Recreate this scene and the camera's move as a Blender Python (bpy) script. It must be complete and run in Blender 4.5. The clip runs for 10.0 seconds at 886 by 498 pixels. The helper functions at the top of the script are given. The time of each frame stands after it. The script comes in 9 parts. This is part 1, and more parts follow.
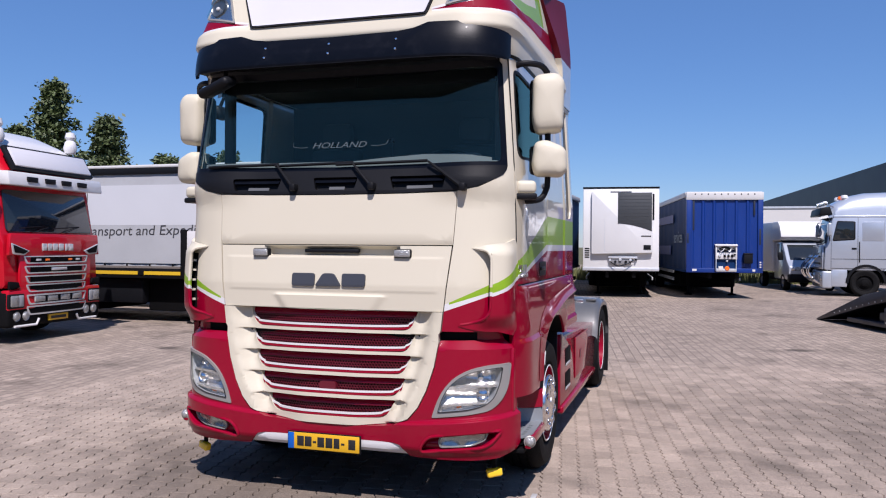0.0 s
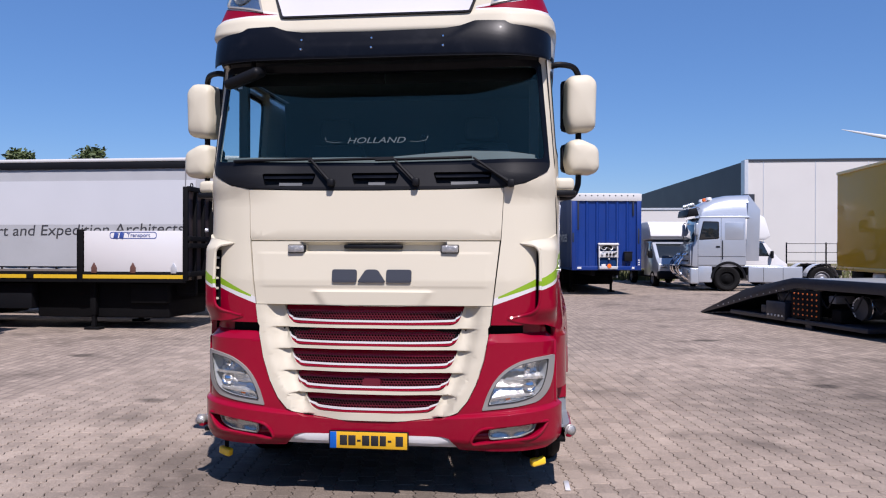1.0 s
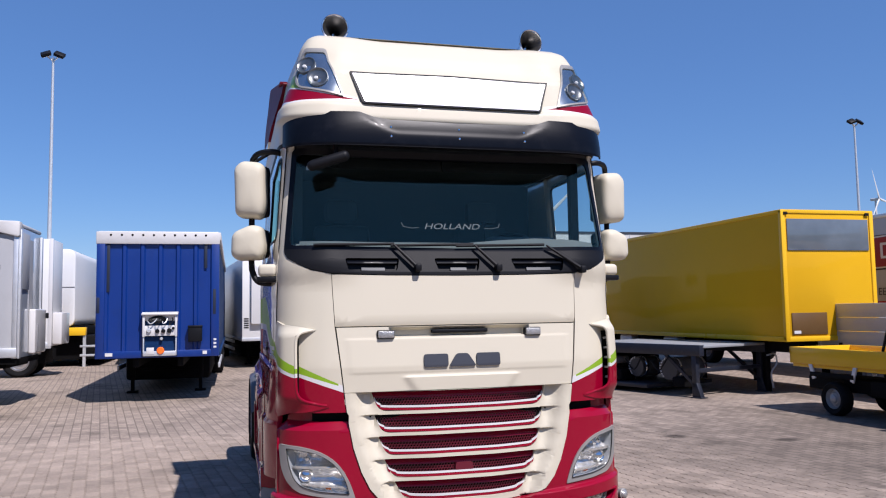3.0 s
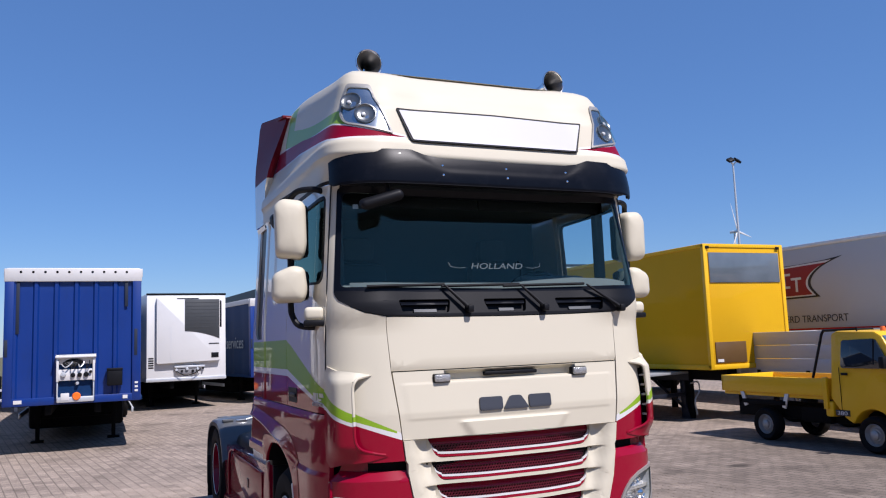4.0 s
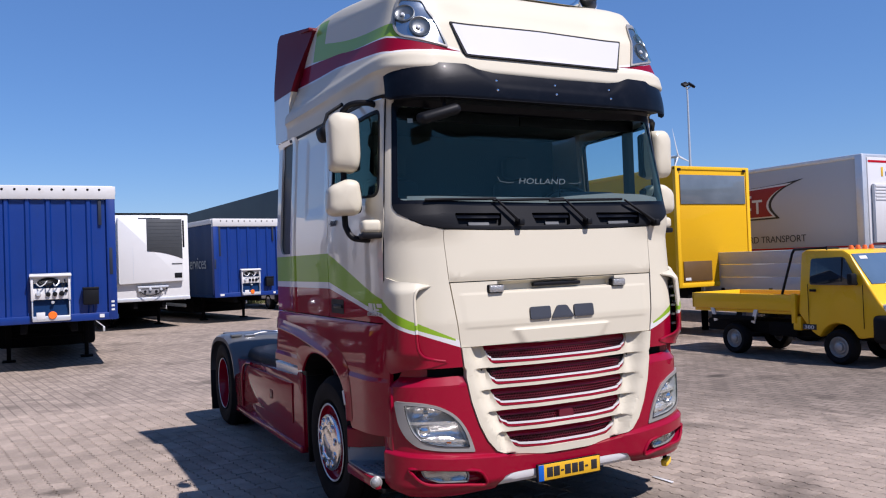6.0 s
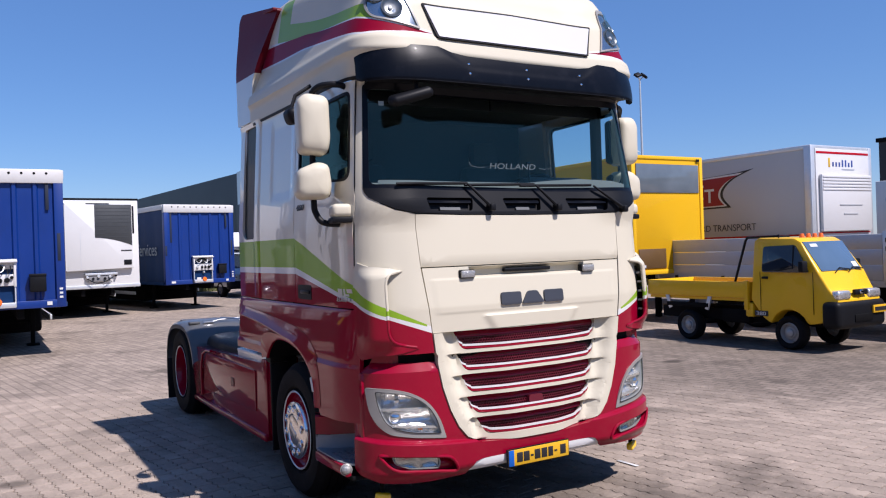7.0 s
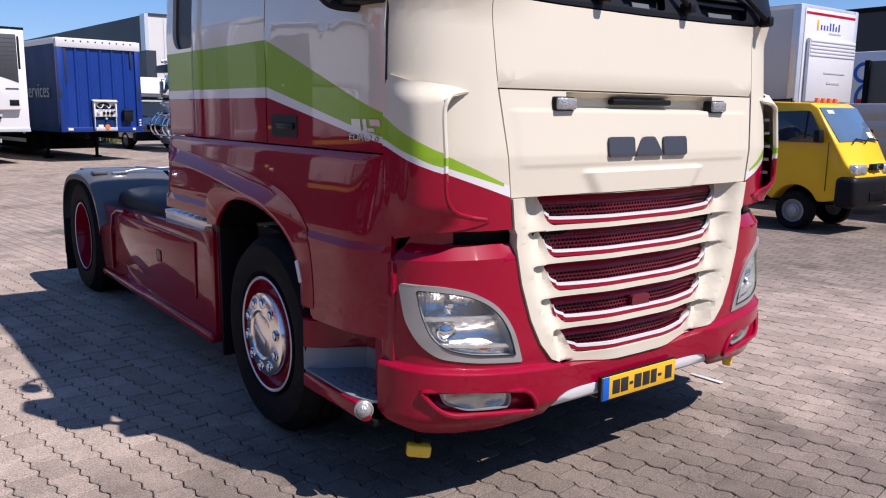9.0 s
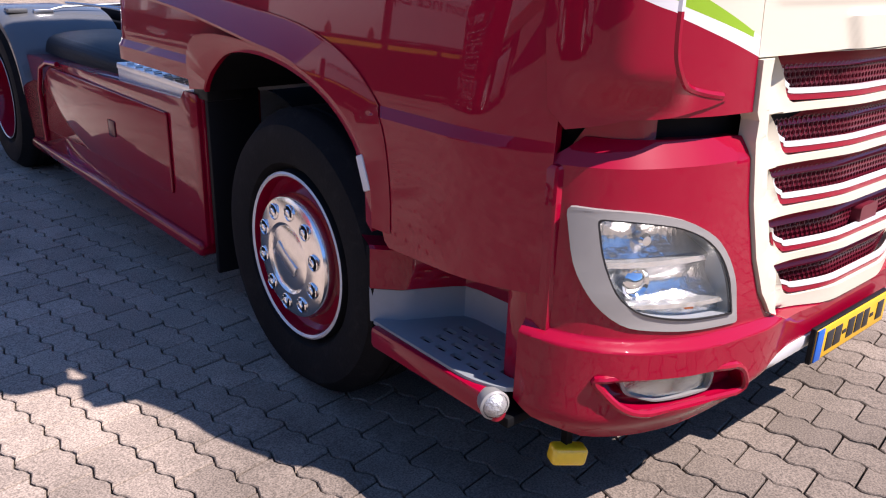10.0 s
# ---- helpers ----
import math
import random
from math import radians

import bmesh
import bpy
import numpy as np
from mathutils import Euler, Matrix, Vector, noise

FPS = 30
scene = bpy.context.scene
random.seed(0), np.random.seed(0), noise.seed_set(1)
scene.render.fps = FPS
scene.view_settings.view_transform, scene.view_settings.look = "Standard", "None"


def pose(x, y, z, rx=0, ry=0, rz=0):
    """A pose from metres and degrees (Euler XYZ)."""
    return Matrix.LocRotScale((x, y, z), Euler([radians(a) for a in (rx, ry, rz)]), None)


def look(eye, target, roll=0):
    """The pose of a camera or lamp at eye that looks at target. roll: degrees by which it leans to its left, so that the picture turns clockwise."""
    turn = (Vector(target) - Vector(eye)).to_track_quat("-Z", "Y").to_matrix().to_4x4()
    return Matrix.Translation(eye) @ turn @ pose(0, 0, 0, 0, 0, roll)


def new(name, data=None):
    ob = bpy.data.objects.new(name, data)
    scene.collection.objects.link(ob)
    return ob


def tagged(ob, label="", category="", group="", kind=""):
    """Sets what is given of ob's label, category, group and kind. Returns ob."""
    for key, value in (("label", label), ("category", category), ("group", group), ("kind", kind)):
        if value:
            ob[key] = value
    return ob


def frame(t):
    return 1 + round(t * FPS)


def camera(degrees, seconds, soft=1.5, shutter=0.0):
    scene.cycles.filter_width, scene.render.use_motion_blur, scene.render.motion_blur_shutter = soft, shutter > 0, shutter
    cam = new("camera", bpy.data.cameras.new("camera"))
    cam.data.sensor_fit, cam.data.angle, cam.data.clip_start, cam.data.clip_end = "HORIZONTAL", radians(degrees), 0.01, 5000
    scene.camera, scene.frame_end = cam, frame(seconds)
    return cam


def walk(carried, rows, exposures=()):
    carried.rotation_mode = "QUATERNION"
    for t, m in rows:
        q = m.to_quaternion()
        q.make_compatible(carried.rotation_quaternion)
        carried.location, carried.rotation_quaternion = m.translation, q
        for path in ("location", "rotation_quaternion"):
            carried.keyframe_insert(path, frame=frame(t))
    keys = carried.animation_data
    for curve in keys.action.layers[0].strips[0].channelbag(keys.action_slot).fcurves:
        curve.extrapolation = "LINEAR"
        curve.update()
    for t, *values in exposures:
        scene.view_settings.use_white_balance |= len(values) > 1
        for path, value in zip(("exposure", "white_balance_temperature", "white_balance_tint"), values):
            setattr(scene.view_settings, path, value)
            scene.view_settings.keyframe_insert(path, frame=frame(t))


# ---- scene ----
cam = camera(58.4, 10.0, soft=1.15)
PATH = [
    (0, (2.307, -4.882, 1.731), (1.715, -2.971, 1.724), 0.4),
    (0.5, (1.693, -5.079, 1.706), (1.276, -3.122, 1.699), 0.2),
    (1, (1.11, -5.199, 1.689), (0.867, -3.213, 1.686), 0.1),
    (1.5, (0.443, -5.289, 1.689), (0.392, -3.29, 1.704), -0.0),
    (2, (-0.175, -5.368, 1.728), (-0.03, -3.374, 1.777), -0.3),
    (2.5, (-0.832, -5.359, 1.777), (-0.501, -3.39, 1.885), -0.5),
    (3.8, (-2.401, -4.878, 1.908), (-1.652, -3.037, 2.126), -1.9),
    (4, (-2.552, -4.788, 1.92), (-1.762, -2.966, 2.15), -2.1),
    (4.5, (-2.879, -4.448, 1.9), (-2.005, -2.661, 2.113), -2.8),
    (5, (-3.161, -4.383, 1.852), (-2.265, -2.597, 1.941), -2.1),
    (5.2, (-3.218, -4.436, 1.88), (-2.326, -2.646, 1.931), -1.8),
    (6.3, (-3.281, -4.599, 1.875), (-2.346, -2.832, 1.904), -2.1),
    (6.5, (-3.301, -4.604, 1.874), (-2.348, -2.847, 1.903), -2.0),
    (7, (-3.352, -4.478, 1.861), (-2.332, -2.758, 1.858), -1.9),
    (7.5, (-3.328, -3.968, 1.783), (-2.252, -2.283, 1.728), -1.6),
    (8, (-3.28, -3.51, 1.727), (-2.167, -1.852, 1.604), -1.0),
    (8.5, (-3.116, -3.0, 1.704), (-1.966, -1.378, 1.49), -0.2),
    (9, (-2.897, -2.361, 1.644), (-1.716, -0.784, 1.302), 0.7),
    (9.5, (-2.787, -1.709, 1.588), (-1.574, -0.199, 1.089), 1.5),
    (10, (-2.575, -0.944, 1.511), (-1.336, 0.463, 0.813), 1.8),
]
walk(cam, [(t, look(eye, target, roll)) for t, eye, target, roll in PATH], exposures=[(0, 0.50, 5400, 18), (5.0, 0.53, 5350, 16), (7.0, 0.62, 5400, 17), (8.0, 0.80, 5400, 17), (9.0, 0.74, 5450, 18), (9.5, 0.84, 5500, 18), (10, 1.28, 5600, 20)])

from mathutils.geometry import tessellate_polygon as tessellate

# ---------------------------------------------------------------- light
TO_SUN = Vector((0.27, -0.65, 1.0)).normalized()
world = bpy.data.worlds.new("sky")
scene.world = world
world.use_nodes = True
wn = world.node_tree
sky = wn.nodes.new("ShaderNodeTexSky")
sky.sky_type = "NISHITA"
sky.sun_disc = False
sky.sun_elevation = math.asin(TO_SUN.z)
sky.sun_rotation = math.atan2(TO_SUN.x, TO_SUN.y)
sky.air_density, sky.dust_density, sky.ozone_density = 1.0, 0.09, 3.2
tone = wn.nodes.new("ShaderNodeHueSaturation")
tone.inputs["Saturation"].default_value = 1.16
wn.links.new(sky.outputs[0], tone.inputs["Color"])
even = wn.nodes.new("ShaderNodeMixRGB")
even.inputs[0].default_value, even.inputs[2].default_value = 0.34, (2.05, 3.20, 5.7, 1)
wn.links.new(tone.outputs[0], even.inputs[1])
wn.links.new(even.outputs[0], wn.nodes["Background"].inputs[0])
wn.nodes["Background"].inputs[1].default_value = 0.066
sun_data = bpy.data.lights.new("sun", "SUN")
sun_data.energy, sun_data.angle, sun_data.color = 5.0, radians(0.53), (1.0, 0.85, 0.68)
sun = new("sun", sun_data)
sun.matrix_world = look(TO_SUN * 60, (0, 0, 0))


# ---------------------------------------------------------------- materials
def nodes_of(name):
    m = bpy.data.materials.new(name)
    m.use_nodes = True
    nt = m.node_tree
    return m, nt, nt.nodes["Principled BSDF"]


def mat(name, col, rough=0.5, metal=0.0, var=0.12, scale=3.0, grain=0.0, grain_scale=120.0, bump=0.0, bump_scale=80.0, coat=0.0, rvar=0.1,
        spec=0.5, dirt=0.0, dirt_col=(0.16, 0.13, 0.10), rand=0.0, stretch=(1, 1, 1), coat_ior=1.5):
    """Surface with broad and fine variation of colour and gloss, and a fine relief."""
    m, nt, bs = nodes_of(name)
    link, mk = nt.links.new, nt.nodes.new
    tc = mk("ShaderNodeTexCoord")
    mp = mk("ShaderNodeMapping")
    mp.inputs["Scale"].default_value = stretch
    link(tc.outputs["Object"], mp.inputs[0])
    n1 = mk("ShaderNodeTexNoise")
    n1.inputs["Scale"].default_value, n1.inputs["Detail"].default_value = scale, 6
    link(mp.outputs[0], n1.inputs[0])
    mixc = mk("ShaderNodeMix")
    mixc.data_type = "RGBA"
    c = Vector(col)
    mixc.inputs[6].default_value = (*(c * (1 - var)), 1)
    mixc.inputs[7].default_value = (*[min(1, v * (1 + var)) for v in c], 1)
    link(n1.outputs[0], mixc.inputs[0])
    out = mixc.outputs[2]
    if grain:
        n2 = mk("ShaderNodeTexNoise")
        n2.inputs["Scale"].default_value, n2.inputs["Detail"].default_value = grain_scale, 3
        link(mp.outputs[0], n2.inputs[0])
        rp = mk("ShaderNodeMapRange")
        rp.inputs[1].default_value, rp.inputs[2].default_value = 0.3, 0.7
        rp.inputs[3].default_value, rp.inputs[4].default_value = 1 - grain, 1 + grain
        link(n2.outputs[0], rp.inputs[0])
        mu = mk("ShaderNodeVectorMath")
        mu.operation = "SCALE"
        link(out, mu.inputs[0])
        link(rp.outputs[0], mu.inputs["Scale"])
        out = mu.outputs[0]
    if rand:
        oi = mk("ShaderNodeObjectInfo")
        rr = mk("ShaderNodeMapRange")
        rr.inputs[3].default_value, rr.inputs[4].default_value = 1 - rand, 1 + rand
        link(oi.outputs["Random"], rr.inputs[0])
        mu2 = mk("ShaderNodeVectorMath")
        mu2.operation = "SCALE"
        link(out, mu2.inputs[0])
        link(rr.outputs[0], mu2.inputs["Scale"])
        out = mu2.outputs[0]
    if dirt:
        n3 = mk("ShaderNodeTexNoise")
        n3.inputs["Scale"].default_value, n3.inputs["Detail"].default_value, n3.inputs["Roughness"].default_value = scale * 2.3, 9, 0.7
        link(mp.outputs[0], n3.inputs[0])
        r3 = mk("ShaderNodeMapRange")
        r3.inputs[1].default_value, r3.inputs[2].default_value = 0.52, 0.78
        r3.inputs[3].default_value, r3.inputs[4].default_value = 0, dirt
        link(n3.outputs[0], r3.inputs[0])
        md = mk("ShaderNodeMix")
        md.data_type = "RGBA"
        link(r3.outputs[0], md.inputs[0])
        link(out, md.inputs[6])
        md.inputs[7].default_value = (*dirt_col, 1)
        out = md.outputs[2]
    link(out, bs.inputs["Base Color"])
    rg = mk("ShaderNodeMapRange")
    rg.inputs[3].default_value, rg.inputs[4].default_value = max(0.02, rough - rvar * rough), min(1, rough + rvar * rough)
    link(n1.outputs[0], rg.inputs[0])
    link(rg.outputs[0], bs.inputs["Roughness"])
    bs.inputs["Metallic"].default_value = metal
    bs.inputs["Specular IOR Level"].default_value = spec
    if coat:
        bs.inputs["Coat Weight"].default_value, bs.inputs["Coat Roughness"].default_value = coat, 0.02
        bs.inputs["Coat IOR"].default_value = coat_ior
    if bump:
        n4 = mk("ShaderNodeTexNoise")
        n4.inputs["Scale"].default_value, n4.inputs["Detail"].default_value = bump_scale, 4
        link(mp.outputs[0], n4.inputs[0])
        bp = mk("ShaderNodeBump")
        bp.inputs["Strength"].default_value, bp.inputs["Distance"].default_value = bump, 0.01
        link(n4.outputs[0], bp.inputs["Height"])
        link(bp.outputs[0], bs.inputs["Normal"])
    return m


def glass_mat(name, tint=(0.75, 0.85, 0.85), rough=0.0, ior=1.5):
    """Thin tinted pane: mirror-like at grazing angles, clear head-on."""
    m, nt, bs = nodes_of(name)
    nt.nodes.remove(bs)
    out = nt.nodes["Material Output"]
    fr = nt.nodes.new("ShaderNodeLayerWeight")
    fr.inputs[0].default_value = 0.5
    pw = nt.nodes.new("ShaderNodeMath")
    pw.operation = "POWER"
    pw.inputs[1].default_value = 5.0
    nt.links.new(fr.outputs["Facing"], pw.inputs[0])
    ma = nt.nodes.new("ShaderNodeMath")
    ma.operation = "MULTIPLY_ADD"
    f0 = ((ior - 1) / (ior + 1)) ** 2
    ma.inputs[1].default_value, ma.inputs[2].default_value = 1 - f0, f0
    nt.links.new(pw.outputs[0], ma.inputs[0])
    tr = nt.nodes.new("ShaderNodeBsdfTransparent")
    tr.inputs[0].default_value = (*tint, 1)
    gl = nt.nodes.new("ShaderNodeBsdfGlossy")
    gl.inputs["Roughness"].default_value = rough
    gl.inputs["Color"].default_value = (0.66, 0.88, 0.66, 1)
    mx = nt.nodes.new("ShaderNodeMixShader")
    nt.links.new(ma.outputs[0], mx.inputs[0])
    nt.links.new(tr.outputs[0], mx.inputs[1])
    nt.links.new(gl.outputs[0], mx.inputs[2])
    nt.links.new(mx.outputs[0], out.inputs[0])
    return m


CREAM = mat("cream_paint", (0.535, 0.496, 0.388), 0.5, var=0.02, scale=1.5, bump=0.012, bump_scale=300, coat=0.22, spec=0.2)
CREAM_GLOSS = mat("cream_gloss_paint", (0.535, 0.490, 0.390), 0.3, var=0.02, scale=1.5, coat=1.0, coat_ior=1.6)
RED = mat("red_paint", (0.220, 0.0003, 0.0160), 0.40, 0.0, var=0.05, scale=1.5, coat=0.85, spec=0.05, coat_ior=1.38)
RED_FILM = mat("red_stripe_film", (0.185, 0.0008, 0.0170), 0.5, var=0.05, coat=0.28, spec=0.05, coat_ior=1.35)
REDFIN = mat("red_fin_paint", (0.1036, 0.00148, 0.00888), 0.45, var=0.05, spec=0.2)
LIME = mat("lime_paint", (0.215, 0.355, 0.0130), 0.4, var=0.03, coat=0.30, spec=0.2)
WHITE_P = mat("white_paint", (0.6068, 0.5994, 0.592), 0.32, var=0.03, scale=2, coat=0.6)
LENSRIM = mat("lens_rim_black", (0.00888, 0.00888, 0.01036), 0.4, var=0.1)
MESHRED = mat("dark_red_plastic", (0.10, 0.006, 0.016), 0.35, var=0.1)
BLACK_P = mat("black_plastic", (0.00666, 0.00703, 0.00888), 0.5, var=0.15, spec=0.16, scale=4, bump=0.05, bump_scale=260)
BLACK_G = mat("black_gloss", (0.00296, 0.0037, 0.00666), 0.34, var=0.1, coat=0.10, spec=0.10, dirt=0.05, dirt_col=(0.12, 0.12, 0.14))
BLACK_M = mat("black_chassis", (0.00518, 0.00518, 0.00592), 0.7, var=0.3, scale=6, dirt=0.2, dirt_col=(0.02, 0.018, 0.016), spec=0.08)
RUBBER = mat("tyre_rubber", (0.0074, 0.0074, 0.00814), 0.78, var=0.2, spec=0.12, scale=7, bump=0.15, bump_scale=90, dirt=0.3, dirt_col=(0.05, 0.045, 0.04))
CHROME = mat("chrome", (0.82, 0.82, 0.83), 0.07, 1.0, var=0.03)
HORN_IN = mat("horn_inside", (0.20, 0.196, 0.19), 0.36, 0.9, var=0.15, scale=14)
HORN = mat("dull_chrome", (0.78, 0.78, 0.79), 0.16, 1.0, var=0.06, scale=14)
STEEL = mat("brushed_steel", (0.62, 0.63, 0.65), 0.3, 1.0, var=0.1, scale=12)
SATIN = mat("silver_satin_paint", (0.37, 0.3774, 0.3922), 0.35, 0.35, var=0.05)
ALU = mat("aluminium", (0.62, 0.64, 0.66), 0.42, 0.55, var=0.08, scale=5, dirt=0.15)
LAMPGREY = mat("lamp_bezel_grey", (0.2664, 0.259, 0.2442), 0.4, 0.2, var=0.04)
LAMPBALL = mat("dark_lamp_bowl", (0.16, 0.165, 0.17), 0.30, 0.8, var=0.3, scale=30, coat=0.3)
LAMPMIRROR = mat("smooth_lamp_reflector", (0.50, 0.53, 0.56), 0.16, 0.95, var=0.12, scale=12)
REFLECT = mat("lamp_reflector", (0.74, 0.72, 0.69), 0.25, 0.78, var=0.3, scale=24, bump=0.8, bump_scale=26)
FOGREF = mat("fog_reflector", (0.42, 0.42, 0.42), 0.25, 1.0, var=0.25, scale=20, bump=0.3, bump_scale=26)
COVER = mat("polished_cover", (0.78, 0.77, 0.76), 0.2, 1.0, var=0.06, scale=9)
LENSW = mat("frosted_lens", (0.34, 0.34, 0.33), 0.2, 0.4, var=0.3, scale=60, bump=0.6, bump_scale=120, coat=0.6)
STEPGREY = mat("satin_grey_step", (0.22, 0.235, 0.25), 0.45, 0.25, var=0.1, scale=8, dirt=0.2, dirt_col=(0.10, 0.09, 0.08))
PLATEAL = mat("bright_chequer_plate", (0.80, 0.82, 0.85), 0.36, 0.75, var=0.1, scale=6, dirt=0.15)
LENS = glass_mat("clear_lens", (0.93, 0.95, 0.96), 0.02, 1.4)
GLASS = glass_mat("windscreen_glass", (0.80, 0.90, 0.90), 0.0, 1.66)
GLASS_SIDE = glass_mat("side_glass", (0.80, 0.88, 0.90), 0.0, 1.55)
AMBER = mat("amber_lens", (0.85, 0.55, 0.01), 0.2, var=0.1, scale=60, coat=0.6)
ORANGE = mat("orange_lens", (0.8, 0.16, 0.01), 0.25, var=0.08, coat=0.6)
PLATE = mat("plate_yellow", (0.6068, 0.3478, 0.00444), 0.4, var=0.03)
PLATE_BLUE = mat("plate_blue", (0.0074, 0.0888, 0.407), 0.4, var=0.04)
INK = mat("black_ink", (0.0148, 0.0148, 0.01628), 0.5, var=0.1)
LOGO_GREY = mat("logo_dark_grey", (0.0407, 0.0444, 0.0555), 0.4, var=0.05)
SIGN_W = mat("sign_white", (0.565, 0.556, 0.575), 0.22, var=0.02, coat=0.5)
CABIN = mat("cabin_grey", (0.111, 0.1258, 0.1243), 0.75, var=0.1, bump=0.05)
CABIN_D = mat("cabin_dark_cloth", (0.040, 0.052, 0.056), 0.9, var=0.15, bump=0.08)
FENDER = mat("grey_black_fender", (0.072, 0.074, 0.077), 0.45, coat=0.5, var=0.12, scale=4, bump=0.03, dirt=0.2, dirt_col=(0.09, 0.085, 0.08))
BLUE_T = mat("blue_panel_paint", (0.0018, 0.0240, 0.172), 0.42, var=0.16, scale=2.2, coat=0.15, dirt=0.45, dirt_col=(0.006, 0.02, 0.10), stretch=(1, 1, 0.35))
BLUE_C = mat("blue_curtain", (0.0040, 0.0260, 0.0950), 0.6, var=0.12, scale=1.5, dirt=0.2, dirt_col=(0.02, 0.045, 0.10), spec=0.2)
WHITE_T = mat("white_trailer_panel", (0.66, 0.66, 0.65), 0.4, var=0.04, scale=1.2, dirt=0.12, dirt_col=(0.5, 0.47, 0.42))
SEAM = mat("curtain_seam", (0.20, 0.20, 0.21), 0.6, var=0.15)
GREY_C = mat("grey_curtain", (0.375, 0.380, 0.390), 0.6, var=0.10, scale=1.2, bump=0.1, bump_scale=6, dirt=0.25, dirt_col=(0.30, 0.30, 0.30))
YELLOW = mat("yellow_paint", (0.72, 0.425, 0.00260), 0.28, var=0.04, scale=1.5, coat=0.15, spec=0.3, dirt=0.08, dirt_col=(0.4, 0.3, 0.05))
YELLOW_G = mat("glossy_yellow_box_paint", (0.60, 0.340, 0.0016), 0.5, var=0.03, scale=1.5, coat=0.18, spec=0.05)
YELLOW_D = mat("yellow_stripe", (0.5772, 0.37, 0.0074), 0.5, var=0.1)
SILVER = mat("silver_blue_paint", (0.407, 0.444, 0.5032), 0.3, 0.35, var=0.04, coat=0.8)
REDT = mat("bright_red_paint", (0.40, 0.0025, 0.0125), 0.35, var=0.05, coat=0.6, spec=0.1)
BLDG_W = mat("white_cladding", (0.5328, 0.518, 0.4958), 0.6, var=0.05, scale=0.3)
BLDG_D = mat("dark_blue_cladding", (0.0222, 0.02664, 0.03848), 0.5, var=0.1, scale=0.3)
WINDOW_D = mat("dark_window", (0.0148, 0.0185, 0.0222), 0.06, var=0.1, coat=0.5)
BARS = mat("grey_writing", (0.0444, 0.0444, 0.0481), 0.5, var=0.05)
GALV = mat("galvanised_pole", (0.55, 0.57, 0.58), 0.45, 0.5, var=0.08, scale=8)


# ---------------------------------------------------------------- mesh tools
def smooth_by_angle(bm, deg=32):
    lim = radians(deg)
    for f in bm.faces:
        f.smooth = True
    for e in bm.edges:
        e.smooth = len(e.link_faces) == 2 and e.calc_face_angle(4) < lim


def mesh_of(name, bm, mats, deg=32):
    bmesh.ops.remove_doubles(bm, verts=bm.verts, dist=1e-5)
    smooth_by_angle(bm, deg)
    me = bpy.data.meshes.new(name)
    bm.to_mesh(me)
    bm.free()
    for m in mats if isinstance(mats, (list, tuple)) else [mats]:
        me.materials.append(m)
    return me


def part(name, bm, mats, parent=None, label="", deg=32):
    """Links a bmesh as one mesh object under a thing or under a part."""
    ob = new(name, mesh_of(name, bm, mats, deg))
    ob.parent = parent
    return tagged(ob, label) if label else ob


def thing(name, label, category, m=None, group="", kind=""):
    ob = new(name)
    ob.empty_display_size = 0.2
    if m is not None:
        ob.matrix_world = m
    return tagged(ob, label, category, group, kind)


def box(bm, x0, x1, y0, y1, z0, z1, bev=0.0, seg=2, mi=0):
    r = bmesh.ops.create_cube(bm, size=1)
    vs = r["verts"]
    bmesh.ops.transform(bm, matrix=Matrix.Translation(((x0 + x1) / 2, (y0 + y1) / 2, (z0 + z1) / 2)) @ Matrix.Diagonal((abs(x1 - x0), abs(y1 - y0), abs(z1 - z0), 1)), verts=vs)
    fs = {f for v in vs for f in v.link_faces}
    for f in fs:
        f.material_index = mi
    if bev:
        es = {e for v in vs for e in v.link_edges}
        bmesh.ops.bevel(bm, geom=list(es), offset=bev, segments=seg, profile=0.5, affect="EDGES")
    return vs


def boxbm(*a, **k):
    bm = bmesh.new()
    box(bm, *a, **k)
    return bm


def prism(bm, poly, a, b, axis="x", bev=0.0, mi=0):
    """Extrudes a polygon of two coordinates along the third axis from a to b."""
    def at(p, v):
        return {"x": (v, p[0], p[1]), "y": (p[0], v, p[1]), "z": (p[0], p[1], v)}[axis]
    lo = [bm.verts.new(at(p, a)) for p in poly]
    hi = [bm.verts.new(at(p, b)) for p in poly]
    fs = [bm.faces.new(lo), bm.faces.new(hi[::-1])]
    n = len(poly)
    for i in range(n):
        fs.append(bm.faces.new((lo[i], hi[i], hi[(i + 1) % n], lo[(i + 1) % n])))
    for f in fs:
        f.material_index = mi
    bmesh.ops.recalc_face_normals(bm, faces=fs)
    if bev:
        es = list({e for f in fs for e in f.edges})
        bmesh.ops.bevel(bm, geom=es, offset=bev, segments=2, profile=0.5, affect="EDGES")
    return fs


